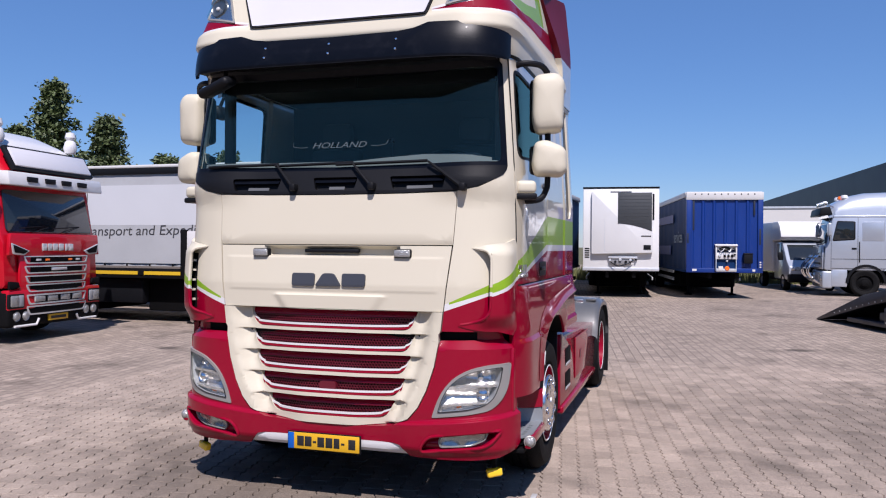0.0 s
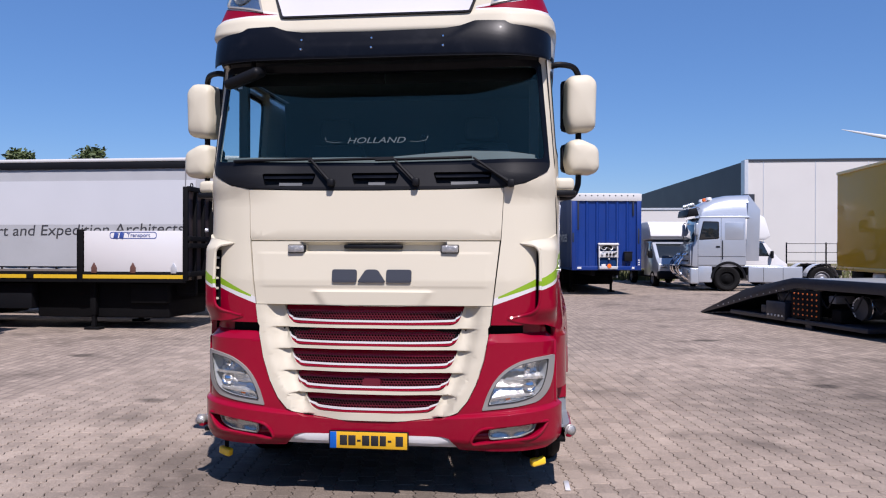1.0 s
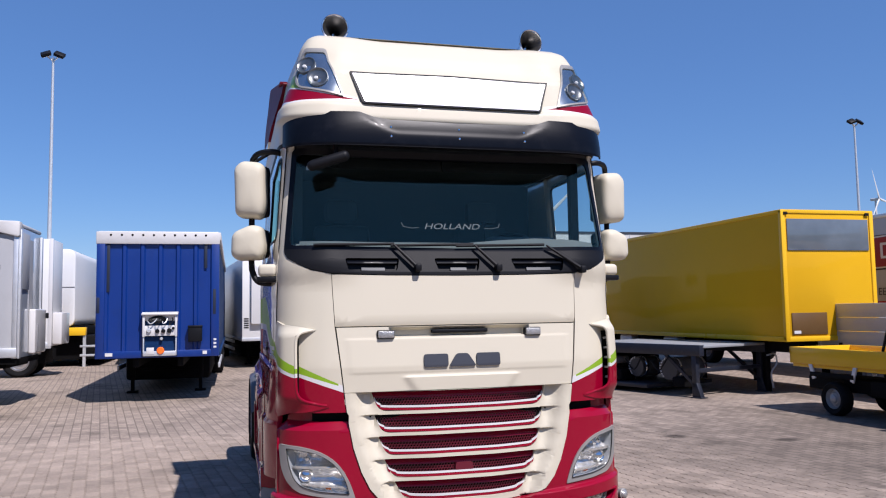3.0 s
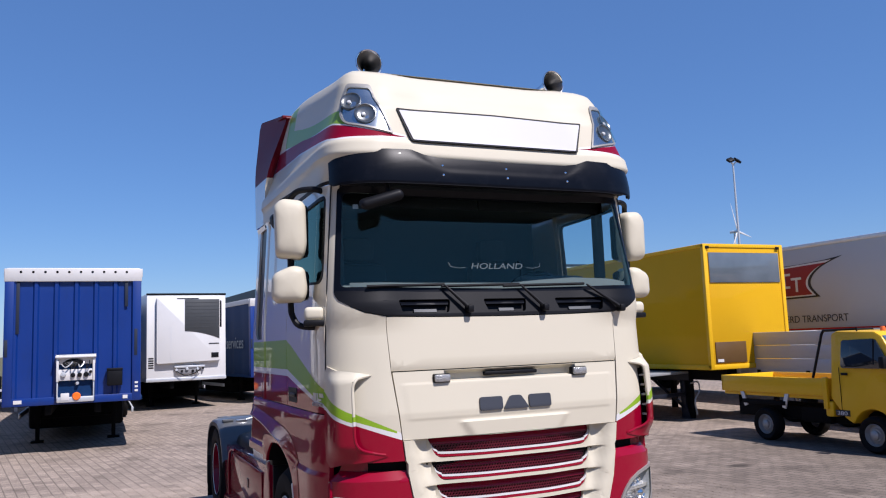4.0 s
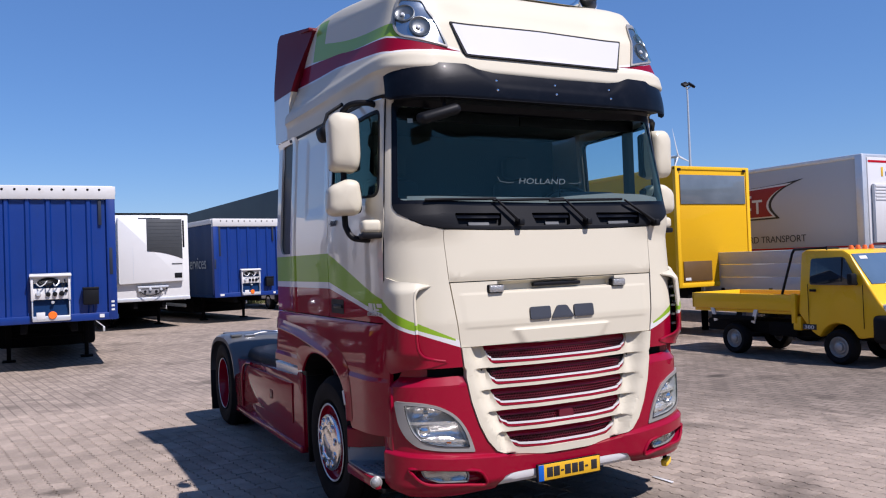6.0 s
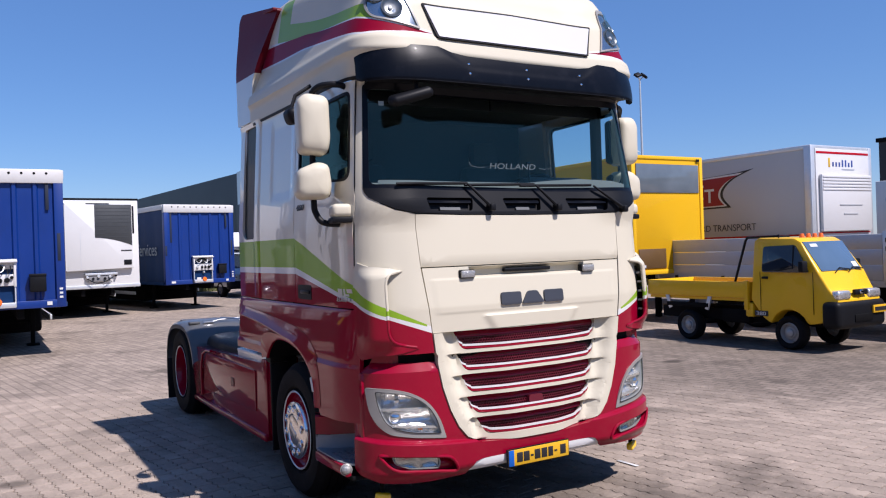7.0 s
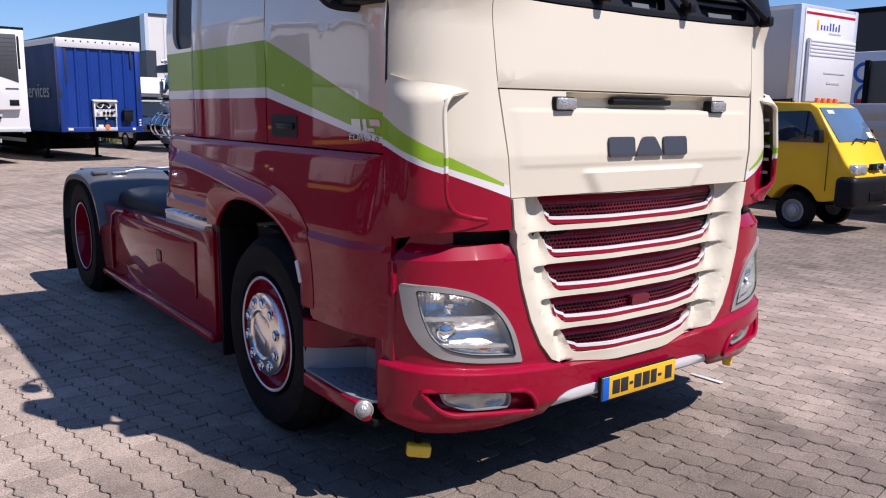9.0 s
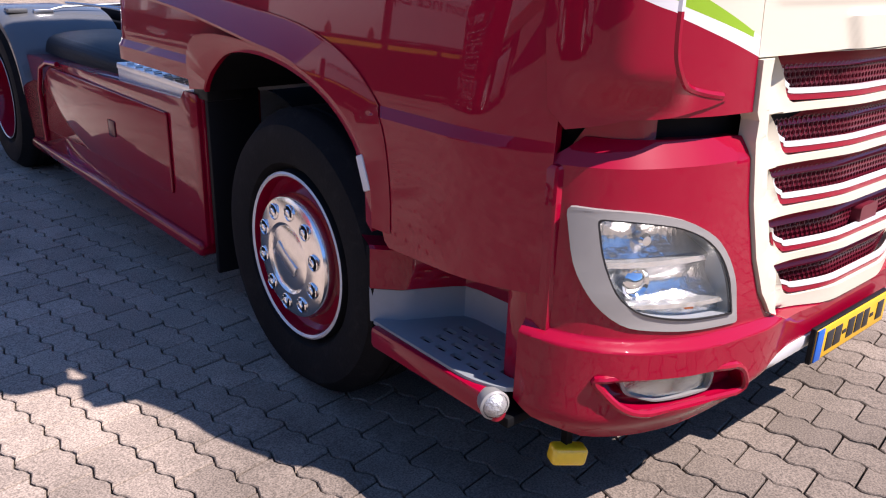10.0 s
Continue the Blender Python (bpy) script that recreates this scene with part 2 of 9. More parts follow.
def tube(bm, pts, r, seg=10, caps=True, mi=0):
    pts = [Vector(p) for p in pts]
    rings = []
    rr = r if isinstance(r, (list, tuple)) else [r] * len(pts)
    up = None
    for i, p in enumerate(pts):
        d = (pts[min(i + 1, len(pts) - 1)] - pts[max(i - 1, 0)]).normalized()
        if up is None:
            up = d.orthogonal().normalized()
        side = d.cross(up).normalized()
        up = side.cross(d).normalized()
        rings.append([bm.verts.new(p + (side * math.cos(a) + up * math.sin(a)) * rr[i]) for a in (2 * math.pi * k / seg for k in range(seg))])
    fs = []
    for a, b in zip(rings, rings[1:]):
        for k in range(seg):
            fs.append(bm.faces.new((a[k], a[(k + 1) % seg], b[(k + 1) % seg], b[k])))
    if caps:
        fs.append(bm.faces.new(rings[0][::-1]))
        fs.append(bm.faces.new(rings[-1]))
    for f in fs:
        f.material_index = mi
    bmesh.ops.recalc_face_normals(bm, faces=fs)
    return rings


def lathe(bm, prof, m=None, seg=40, mi=0, close=False):
    """Turns a profile of (radius, along x) round the x axis; m places it."""
    m = m or Matrix()
    rings = []
    for r, a in prof:
        if r < 1e-6:
            rings.append([bm.verts.new(m @ Vector((a, 0, 0)))])
        else:
            rings.append([bm.verts.new(m @ Vector((a, r * math.cos(t), r * math.sin(t)))) for t in (2 * math.pi * k / seg for k in range(seg))])
    fs = []
    pairs = list(zip(rings, rings[1:]))
    if close:
        pairs.append((rings[-1], rings[0]))
    for a, b in pairs:
        for k in range(seg):
            q = [a[k % len(a)], a[(k + 1) % len(a)], b[(k + 1) % len(b)], b[k % len(b)]]
            q = [v for i, v in enumerate(q) if v not in q[:i]]
            if len(q) > 2:
                fs.append(bm.faces.new(q))
    for f in fs:
        f.material_index = mi
    bmesh.ops.recalc_face_normals(bm, faces=fs)
    return fs


def flip_x(bm):
    bmesh.ops.scale(bm, vec=(-1, 1, 1), verts=bm.verts)
    bmesh.ops.reverse_faces(bm, faces=bm.faces)
    return bm


def moved(bm, m):
    bmesh.ops.transform(bm, matrix=m, verts=bm.verts)
    return bm


def rounded(poly, r, n=4):
    """Rounds the corners of a polygon; r is one radius or one for each corner."""
    out = []
    k = len(poly)
    rs = r if isinstance(r, (list, tuple)) else [r] * k
    for i in range(k):
        p, a, b = Vector(poly[i]), Vector(poly[i - 1]), Vector(poly[(i + 1) % k])
        da, db = (a - p), (b - p)
        q = min(rs[i], da.length * 0.45, db.length * 0.45)
        if q < 1e-4:
            out.append(tuple(p))
            continue
        s, e = p + da.normalized() * q, p + db.normalized() * q
        for j in range(n + 1):
            t = j / n
            out.append(tuple((1 - t) ** 2 * s + 2 * t * (1 - t) * p + t * t * e))
    return out


def spline(pts, n=6):
    """Smooth curve through points of any dimension."""
    pts = [Vector(p) for p in pts]
    out = []
    for i in range(len(pts) - 1):
        p0, p1, p2, p3 = pts[max(i - 1, 0)], pts[i], pts[i + 1], pts[min(i + 2, len(pts) - 1)]
        for j in range(n):
            t = j / n
            out.append(0.5 * ((2 * p1) + (p2 - p0) * t + (2 * p0 - 5 * p1 + 4 * p2 - p3) * t * t + (3 * p1 - p0 - 3 * p2 + p3) * t ** 3))
    return out + [pts[-1]]


# ---------------------------------------------------------------- the cab's skin: s runs round the front to the side, z up
PLAN = np.array([tuple(p) for p in spline([(0, 0), (0.3, 0), (0.6, 0.004), (0.86, 0.02), (1.0, 0.055), (1.1, 0.10), (1.17, 0.16), (1.215, 0.235), (1.238, 0.33), (1.245, 0.45), (1.245, 0.7)], 8)] + [(1.245, 4.2)])
PLAN_S = np.r_[0, np.cumsum(np.hypot(*np.diff(PLAN, axis=0).T))]
FRONT = np.array([(0.2, 0.02), (0.36, 0.0), (0.45, -0.03), (0.68, -0.04), (1.2, -0.025), (1.5, -0.03), (1.75, 0.0), (2.13, 0.04), (2.28, 0.09), (2.95, 0.25), (3.0, 0.24),
                  (3.17, 0.045), (3.29, 0.075), (3.53, 0.15), (3.65, 0.235), (3.72, 0.33), (3.765, 0.46), (3.79, 0.62)])
WIDE = np.array([(0, 1.0), (2.1, 1.0), (3.0, 0.955), (3.05, 0.965), (3.2, 0.968), (3.3, 0.955), (3.465, 0.905), (3.6, 0.87), (3.68, 0.84), (3.74, 0.795), (3.79, 0.73)])


def cab(s, z, off=0.0):
    def base(q, h):
        a = abs(q)
        x, y = np.interp(a, PLAN_S, PLAN[:, 0]), np.interp(a, PLAN_S, PLAN[:, 1])
        w = np.interp(y, (0, 0.1, 0.5), (1, 0.8, 0))
        y -= 0.055 * smoothstep(0.55, 1.0, a) * smoothstep(1.55, 1.2, a) * smoothstep(2.02, 2.22, h)
        return Vector((math.copysign(x * np.interp(h, WIDE[:, 0], WIDE[:, 1]), q), y + w * np.interp(h, FRONT[:, 0], FRONT[:, 1]), h))
    p = base(s, z)
    if off:
        e = 0.012
        n = (base(s + e, z) - base(s - e, z)).cross(base(s, z + e) - base(s, z - e))
        n.normalize()
        p += n * off
    return p


def sy(y):
    """s of the place y on the cab's side."""
    return float(np.interp(y, PLAN[40:, 1], PLAN_S[40:]))


def wrap(poly, holes=(), off=0.0, thick=0.02, step=(0.035, 0.05), cuts=(), paint=None, place=None, bm=None, wall=True, relief=None):
    """A plate laid on the cab's skin: a polygon in (s, z), with holes, pushed out by off; cuts are lines (point, normal) along which the paint changes;
    paint(s, z) gives the material's number; relief(s, z) a further push."""
    place = place or cab
    own = bmesh.new()
    loops = [poly, *holes]
    flat = [Vector((p[0], p[1], 0)) for lp in loops for p in lp]
    tris = tessellate([[Vector((p[0], p[1], 0)) for p in lp] for lp in loops])
    vs = [own.verts.new(v) for v in flat]
    for t in tris:
        try:
            own.faces.new([vs[i] for i in t])
        except ValueError:
            pass
    bmesh.ops.recalc_face_normals(own, faces=own.faces)
    if own.faces and sum(f.normal.z * f.calc_area() for f in own.faces) < 0:
        bmesh.ops.reverse_faces(own, faces=own.faces)
    xs, zs = [p[0] for p in poly], [p[1] for p in poly]

    def cut(co, no):
        bmesh.ops.bisect_plane(own, geom=own.verts[:] + own.edges[:] + own.faces[:], dist=1e-5, plane_co=co, plane_no=no)
    for p, n in cuts:
        cut((p[0], p[1], 0), (n[0], n[1], 0))
    s = math.ceil(min(xs) / step[0]) * step[0]
    while s < max(xs):
        if abs(s) < 1.56 or relief:
            cut((s, 0, 0), (1, 0, 0))
        s += step[0]
    z = math.ceil(min(zs) / step[1]) * step[1]
    while z < max(zs):
        cut((0, z, 0), (0, 1, 0))
        z += step[1]
    if paint:
        for f in own.faces:
            c = f.calc_center_median()
            f.material_index = paint(c.x, c.y)
    flatpos = {v: (v.co.x, v.co.y) for v in own.verts}
    edge = [e for e in own.edges if len(e.link_faces) == 1]
    inner = {}
    if wall:
        loopv = {v for e in edge for v in e.verts}
        for v in loopv:
            u, h = flatpos[v]
            inner[v] = own.verts.new(place(u, h, off - thick + (relief(u, h) if relief else 0)))
        for e in edge:
            f = e.link_faces[0]
            a, b = e.verts
            nf = own.faces.new((b, a, inner[a], inner[b]) if [l for l in f.loops if l.vert == a][0].link_loop_next.vert == b else (a, b, inner[b], inner[a]))
            nf.material_index = f.material_index
    for v, (u, h) in flatpos.items():
        v.co = place(u, h, off + (relief(u, h) if relief else 0))
    if bm is not None:
        tmp = bpy.data.meshes.new("tmp")
        own.to_mesh(tmp)
        own.free()
        bm.from_mesh(tmp)
        bpy.data.meshes.remove(tmp)
        return bm
    return own


# ---------------------------------------------------------------- ground
def paving_mat(name, col, bricks):
    """Grey-beige concrete blocks with speckled aggregate, stains and, far off, drawn joints."""
    m, nt, bs = nodes_of(name)
    link, mk = nt.links.new, nt.nodes.new
    geo = mk("ShaderNodeNewGeometry")
    mp = mk("ShaderNodeMapping")
    mp.inputs["Rotation"].default_value = (0, 0, radians(-8.5))
    link(geo.outputs["Position"], mp.inputs[0])

    def nz(scale, detail, rough=0.5):
        n = mk("ShaderNodeTexNoise")
        n.inputs["Scale"].default_value, n.inputs["Detail"].default_value, n.inputs["Roughness"].default_value = scale, detail, rough
        link(geo.outputs["Position"], n.inputs[0])
        return n.outputs[0]

    def rng(v, a, b, c, d):
        r = mk("ShaderNodeMapRange")
        for i, q in enumerate((a, b, c, d)):
            r.inputs[i + 1].default_value = q
        link(v, r.inputs[0])
        return r.outputs[0]

    def mul(a, b):
        q = mk("ShaderNodeMath")
        q.operation = "MULTIPLY"
        link(a, q.inputs[0])
        link(b, q.inputs[1])
        return q.outputs[0]
    f = mul(rng(nz(0.35, 6), 0.3, 0.7, 0.86, 1.12), rng(nz(2.6, 8, 0.65), 0.3, 0.7, 0.84, 1.13))
    f = mul(f, rng(nz(170, 3), 0.32, 0.70, 0.55, 1.50))
    stain = rng(nz(0.75, 9, 0.62), 0.54, 0.70, 1.0, 0.50)
    f = mul(f, stain)
    # old oil and tyre dirt; the first patch also deepens the truck's shadow, the second is only darker paving
    for place, size, turn, dark in (((-0.30, -0.05, 0), (2.6, 1.25, 1), -34, 0.53), ((7.0, 3.6, 0), (4.6, 3.2, 1), 10, 0.62), ((4.12, 9.77, 0), (0.30, 0.2, 1), 0, 0.4), ((-5.96, 6.38, 0), (0.26, 0.2, 1), 0, 0.4),
                                     ((-3.1, 3.06, 0), (0.2, 0.15, 1), 0, 0.4), ((4.59, 4.99, 0), (0.22, 0.15, 1), 0, 0.4), ((5.86, 4.22, 0), (0.22, 0.15, 1), 0, 0.4)):
        mo = mk("ShaderNodeMapping")
        mo.vector_type = "TEXTURE"
        mo.inputs["Location"].default_value, mo.inputs["Scale"].default_value = place, size
        mo.inputs["Rotation"].default_value = (0, 0, radians(turn))
        link(geo.outputs["Position"], mo.inputs[0])
        ln = mk("ShaderNodeVectorMath")
        ln.operation = "LENGTH"
        link(mo.outputs[0], ln.inputs[0])
        ad = mk("ShaderNodeMath")
        ad.operation = "MULTIPLY_ADD"
        link(nz(2.2, 8, 0.65), ad.inputs[0])
        ad.inputs[1].default_value = 1.3
        link(ln.outputs["Value"], ad.inputs[2])
        f = mul(f, rng(ad.outputs[0], 1.2, 1.75, dark, 1.0))
    if bricks:
        bk = mk("ShaderNodeTexBrick")
        bk.inputs["Scale"].default_value = 1.0
        bk.inputs["Mortar Size"].default_value = 0.010
        bk.inputs["Brick Width"].default_value, bk.inputs["Row Height"].default_value = 0.22, 0.14
        bk.inputs["Color1"].default_value, bk.inputs["Color2"].default_value, bk.inputs["Mortar"].default_value = (0.80, 0.80, 0.80, 1), (1.14, 1.14, 1.14, 1), (0.55, 0.55, 0.55, 1)
        sw = mk("ShaderNodeVectorMath")
        mp2 = mk("ShaderNodeMapping")
        mp2.inputs["Rotation"].default_value = (0, 0, radians(-98.5))
        link(geo.outputs["Position"], mp2.inputs[0])
        link(mp2.outputs[0], bk.inputs[0])
        f = mul(f, bk.outputs[0])
        nt.nodes.remove(sw)
    else:
        oi = mk("ShaderNodeObjectInfo")
        f = mul(f, rng(oi.outputs["Random"], 0, 1, 0.86, 1.14))
        isl = geo.outputs["Random Per Island"]
        f = mul(f, rng(isl, 0, 1, 0.86, 1.14))
    sc = mk("ShaderNodeVectorMath")
    sc.operation = "SCALE"
    sc.inputs[0].default_value = col
    link(f, sc.inputs["Scale"])
    link(sc.outputs[0], bs.inputs["Base Color"])
    bs.inputs["Roughness"].default_value = 0.85
    bs.inputs["Specular IOR Level"].default_value = 0.25
    bp = mk("ShaderNodeBump")
    bp.inputs["Strength"].default_value, bp.inputs["Distance"].default_value = 0.35, 0.004
    link(nz(260, 3), bp.inputs["Height"])
    link(bp.outputs[0], bs.inputs["Normal"])
    return m


PAVE_COL = (0.280, 0.229, 0.184)
PAVING = paving_mat("block_paving", PAVE_COL, True)
BLOCK = paving_mat("paving_block", PAVE_COL, False)
JOINT = mat("joint_sand", (0.0555, 0.04884, 0.04292), 0.95, var=0.2, scale=5, grain=0.3)
GRASS = mat("dry_grass_ground", (0.0962, 0.0888, 0.037), 0.9, var=0.3, scale=0.5, grain=0.3, grain_scale=30)

# blocks laid by the truck: the stretch round its front and along its side
BX0, BX1, BY0, BY1 = -4.6, 4.6, -3.4, 7.5
A8 = radians(8.5)
BU, BV = Vector((math.cos(A8), math.sin(A8), 0)), Vector((-math.sin(A8), math.cos(A8), 0))
bm = bmesh.new()
R = 4000
# one sheet: the yard, with the laid stretch as a shallow bed, and beyond it open land
inn = [(BX0, BY0), (BX1, BY0), (BX1, BY1), (BX0, BY1)]
yard = [(-60, -40), (70, -40), (70, 75), (-60, 75)]
far = [(-R, -R), (R, -R), (R, R), (-R, R)]
va = [bm.verts.new((x, y, -0.03)) for x, y in inn]
vt = [bm.verts.new((x, y, 0)) for x, y in inn]
vb = [bm.verts.new((x, y, 0)) for x, y in yard]
vc = [bm.verts.new((x, y, 0)) for x, y in far]
bm.faces.new(va).material_index = 1
for k in range(4):
    j = (k + 1) % 4
    bm.faces.new((va[k], va[j], vt[j], vt[k])).material_index = 1
    bm.faces.new((vt[k], vt[j], vb[j], vb[k])).material_index = 0
    bm.faces.new((vb[k], vb[j], vc[j], vc[k])).material_index = 2
bmesh.ops.recalc_face_normals(bm, faces=bm.faces)
if bm.faces[:][0].normal.z < 0:
    bmesh.ops.reverse_faces(bm, faces=bm.faces)
ground = tagged(part("ground", bm, [PAVING, JOINT, GRASS]), "grey-beige block paving of the truck yard", "ground", kind="structure")


# ================================================================ the tractor unit
def line_z(pts):
    xs, zs = zip(*pts)
    return lambda s: float(np.interp(s, xs, zs))


# livery along the cab's skin, by distance round the corner (the same on both sides)
SD = sy(1.27)
G_TOP = line_z([(0.80, 1.385), (0.85, 1.402), (1.13, 1.528), (1.32, 1.650), (SD, 2.0), (9, 2.012)])
G_LOW = line_z([(0.80, 1.385), (0.85, 1.388), (1.13, 1.476), (1.32, 1.562), (SD, 1.778), (9, 1.775)])
W_LOW = line_z([(0.80, 1.338), (1.13, 1.454), (1.32, 1.538), (SD, 1.729), (9, 1.727)])
LIVERY = [CREAM_GLOSS, LIME, WHITE_P, RED]


def livery(s, z):
    s = abs(s)
    return 0 if z > G_TOP(s) else 1 if z > G_LOW(s) else 2 if z > W_LOW(s) else 3


def livery_cuts(sign=-1):
    out = []
    for fn in (G_TOP, G_LOW, W_LOW):
        for a, b in ((0.85, 1.13), (1.13, 1.32), (1.32, SD), (SD, 4.5)):
            d = Vector((b - a, fn(b - 1e-4) - fn(a + 1e-4)))
            out.append(((sign * a, fn(a + 1e-4)), (-d.y * sign, d.x)))
    return out


def mirror_poly(poly):
    return [(-a, b) for a, b in poly][::-1]


truck = thing("truck", "parked cream and dark red tractor unit with lime stripes", "truck", pose(0, 0, -0.03))


def both(name, build, mats, parent, label="", deg=32):
    """A part built for the -x side, and its mirror image."""
    obs = []
    for flip in (False, True):
        bm = build()
        obs.append(part(name, flip_x(bm) if flip else bm, mats, parent, label, deg))
    return obs


def smoothstep(a, b, v):
    t = min(1.0, max(0.0, (v - a) / (b - a)))
    return t * t * (3 - 2 * t)


# ---- front: upper panel, grille flap
part("front_panel", wrap([(-0.8545, 1.770), (0.8545, 1.770), (0.8725, 2.115), (0.5, 2.106), (0, 2.102), (-0.5, 2.106), (-0.8725, 2.115)], relief=lambda s, z: -0.012 * smoothstep(1.80, 1.77, z)), CREAM, truck)


def flap_relief(s, z):
    a = abs(s)
    r = -0.055 * smoothstep(0.50, 0.46, a) * smoothstep(1.690, 1.702, z) * smoothstep(1.757, 1.748, z)
    r += -0.0035 * (1 - smoothstep(0.795, 0.775, a + (1.68 - z) * 0.12) * smoothstep(1.452, 1.462, z) * smoothstep(1.690, 1.680, z))
    r += 0.016 * smoothstep(0.43, 0.37, a + (1.435 - z) * 0.7) * smoothstep(1.436, 1.424, z)
    return r


part("grille_flap", wrap([(-0.80, 1.338), (0.80, 1.338), (0.848, 1.762), (-0.848, 1.762)], step=(0.02, 0.008), thick=0.03, relief=flap_relief), CREAM, truck, deg=40)
part("flap_slot", boxbm(-0.20, 0.20, 0.012, 0.05, 1.712, 1.738, bev=0.008), BLACK_P, truck)

# ---- emblem of three plain dark blocks
for k, (a, b) in enumerate(((-0.268, -0.10), (-0.085, 0.085), (0.10, 0.268))):
    part("emblem_block", wrap(rounded([(a + 0.0, 1.487), (b - 0.0, 1.487), (b, 1.573), (a, 1.573)] if k != 1 else [(a - 0.012, 1.487), (b + 0.012, 1.487), (b - 0.045, 1.573), (a + 0.045, 1.573)], 0.018), off=0.012, thick=0.03), LOGO_GREY, truck, "dark grey emblem block")

# ---- grille surround with its openings
OPEN = [(1.203, 1.332, 0.619, 0.572), (1.062, 1.183, 0.600, 0.550), (0.915, 1.042, 0.574, 0.522), (0.768, 0.893, 0.536, 0.478), (0.620, 0.746, 0.470, 0.406)]


def opening(z0, z1, xt, xb, grow=0.0):
    p = [(-xb - grow, z0 - grow), (xb + grow, z0 - grow), (xt + grow, z1 + grow), (-xt - grow, z1 + grow)]
    return rounded(p, [0.06, 0.06, 0.008, 0.008], 5)


XT = line_z([(0.60, 0.43), (0.74, 0.470), (0.89, 0.536), (1.04, 0.574), (1.18, 0.600), (1.33, 0.619)])


def groove(s, z):
    """The bars and inserts sweep back towards their ends."""
    return -0.052 * smoothstep(0.30, 1.0, abs(s) / XT(z))


half = [(-0.800, 1.334), (-0.786, 1.212), (-0.773, 1.19), (-0.775, 1.14), (-0.745, 0.98), (-0.695, 0.825), (-0.640, 0.715), (-0.575, 0.640), (-0.46, 0.592), (-0.225, 0.572)]
outer = half + [(0, 0.570)] + mirror_poly(half)
def pocket(s, z):
    """Hollows at the ends of the bars: deep right under a bar, running out towards the next."""
    u = abs(s) - XT(z)
    f = ((1.334 - z) / 0.1467) % 1.0
    return -0.034 * (1 - f) * smoothstep(0.0, 0.07, f) * smoothstep(0.115, 0.02, u) * smoothstep(-0.02, 0.01, u)


part("grille_surround", wrap(outer, [opening(*o)[::-1] for o in OPEN], off=0.010, thick=0.05, step=(0.025, 0.0092),
     relief=lambda s, z: pocket(s, z) + groove(s, z) * (1 - smoothstep(1.08, 1.24, abs(s) / XT(z))) + 0.002 * math.sin((z - 0.57) / 0.148 * 2 * math.pi) * smoothstep(0.95, 1.1, abs(s) / XT(z)) * smoothstep(1.30, 1.2, abs(s) / XT(z))), CREAM, truck)


def honeycomb(z0, z1, w, y, r=0.0115):
    bm = bmesh.new()
    dx, dz = r * math.sqrt(3), r * 1.5
    row, z = 0, z0 + r
    while z < z1:
        n = int(w / dx)
        for i in range(-n, n + 1):
            cx = i * dx + (dx / 2 if row % 2 else 0)
            yy = y - groove(cx, min(1.33, z + 0.03))
            o = [(cx + r * 1.0 * math.sin(k * math.pi / 3), z + r * 1.0 * math.cos(k * math.pi / 3)) for k in range(6)]
            q = [(cx + r * 0.72 * math.sin(k * math.pi / 3), z + r * 0.72 * math.cos(k * math.pi / 3)) for k in range(6)]
            vo = [bm.verts.new((a, yy, b)) for a, b in o]
            vi = [bm.verts.new((a, yy, b)) for a, b in q]
            vb = [bm.verts.new((a, yy + 0.012, b)) for a, b in q]
            for k in range(6):
                j = (k + 1) % 6
                bm.faces.new((vo[j], vo[k], vi[k], vi[j]))
                bm.faces.new((vi[j], vi[k], vb[k], vb[j]))
        z += dz
        row += 1
    return bm


part("grille_backing", wrap([(-0.66, 0.6), (0.66, 0.6), (0.66, 1.34), (-0.66, 1.34)], off=-0.13, thick=0.01), BLACK_M, truck)
for z0, z1, xt, xb in OPEN:
    h = z1 - z0
    slat = wrap([(-xt + 0.010, z0 + h * 0.66), (xt - 0.010, z0 + h * 0.66), (xt - 0.002, z1 + 0.004), (-xt + 0.002, z1 + 0.004)], off=-0.020, thick=0.05, step=(0.05, 0.01), relief=lambda s, z, a=z0 + h * 0.66, b=z1: groove(s, b) - 0.034 * smoothstep(a, b + 0.01, z))
    part("grille_slat", slat, RED, truck, "glossy dark red grille slat")
    part("grille_mesh", honeycomb(z0 - 0.01, z0 + h * 0.74, xt, -0.03 + 0.026), MESHRED, truck, "dark red honeycomb mesh")
    ln = spline([(-xt + 0.020, z0 + h * 0.60), (-xt + 0.030, z0 + h * 0.42), (-xb + 0.012, z0 + 0.034), (-xb + 0.075, z0 + 0.018), (0, z0 + 0.014)], 6)
    full = ln + [Vector((-p.x, p.y)) for p in ln[-2::-1]]
    for nm, m, dz, hh, off in (("chrome_strip", WHITE_P, 0.005, 0.013, 0.005), ("red_strip", RED, -0.012, 0.019, 0.003)):
        up = [(p.x, p.y + dz + hh * (0.55 if i in (0, len(full) - 1) else 1)) for i, p in enumerate(full)]
        dn = [(p.x, p.y + dz) for p in full]
        part(nm, wrap(dn + up[::-1], off=off - 0.004, thick=0.014, step=(0.05, 1), relief=lambda s, z, b=z1: groove(s, b)), m, truck)
part("sensor_cover", wrap(rounded([(-0.06, 0.785), (0.06, 0.785), (0.06, 0.85), (-0.06, 0.85)], 0.02), off=-0.002, thick=0.06, step=(0.05, 0.05)), MESHRED, truck, "dark red sensor cover")

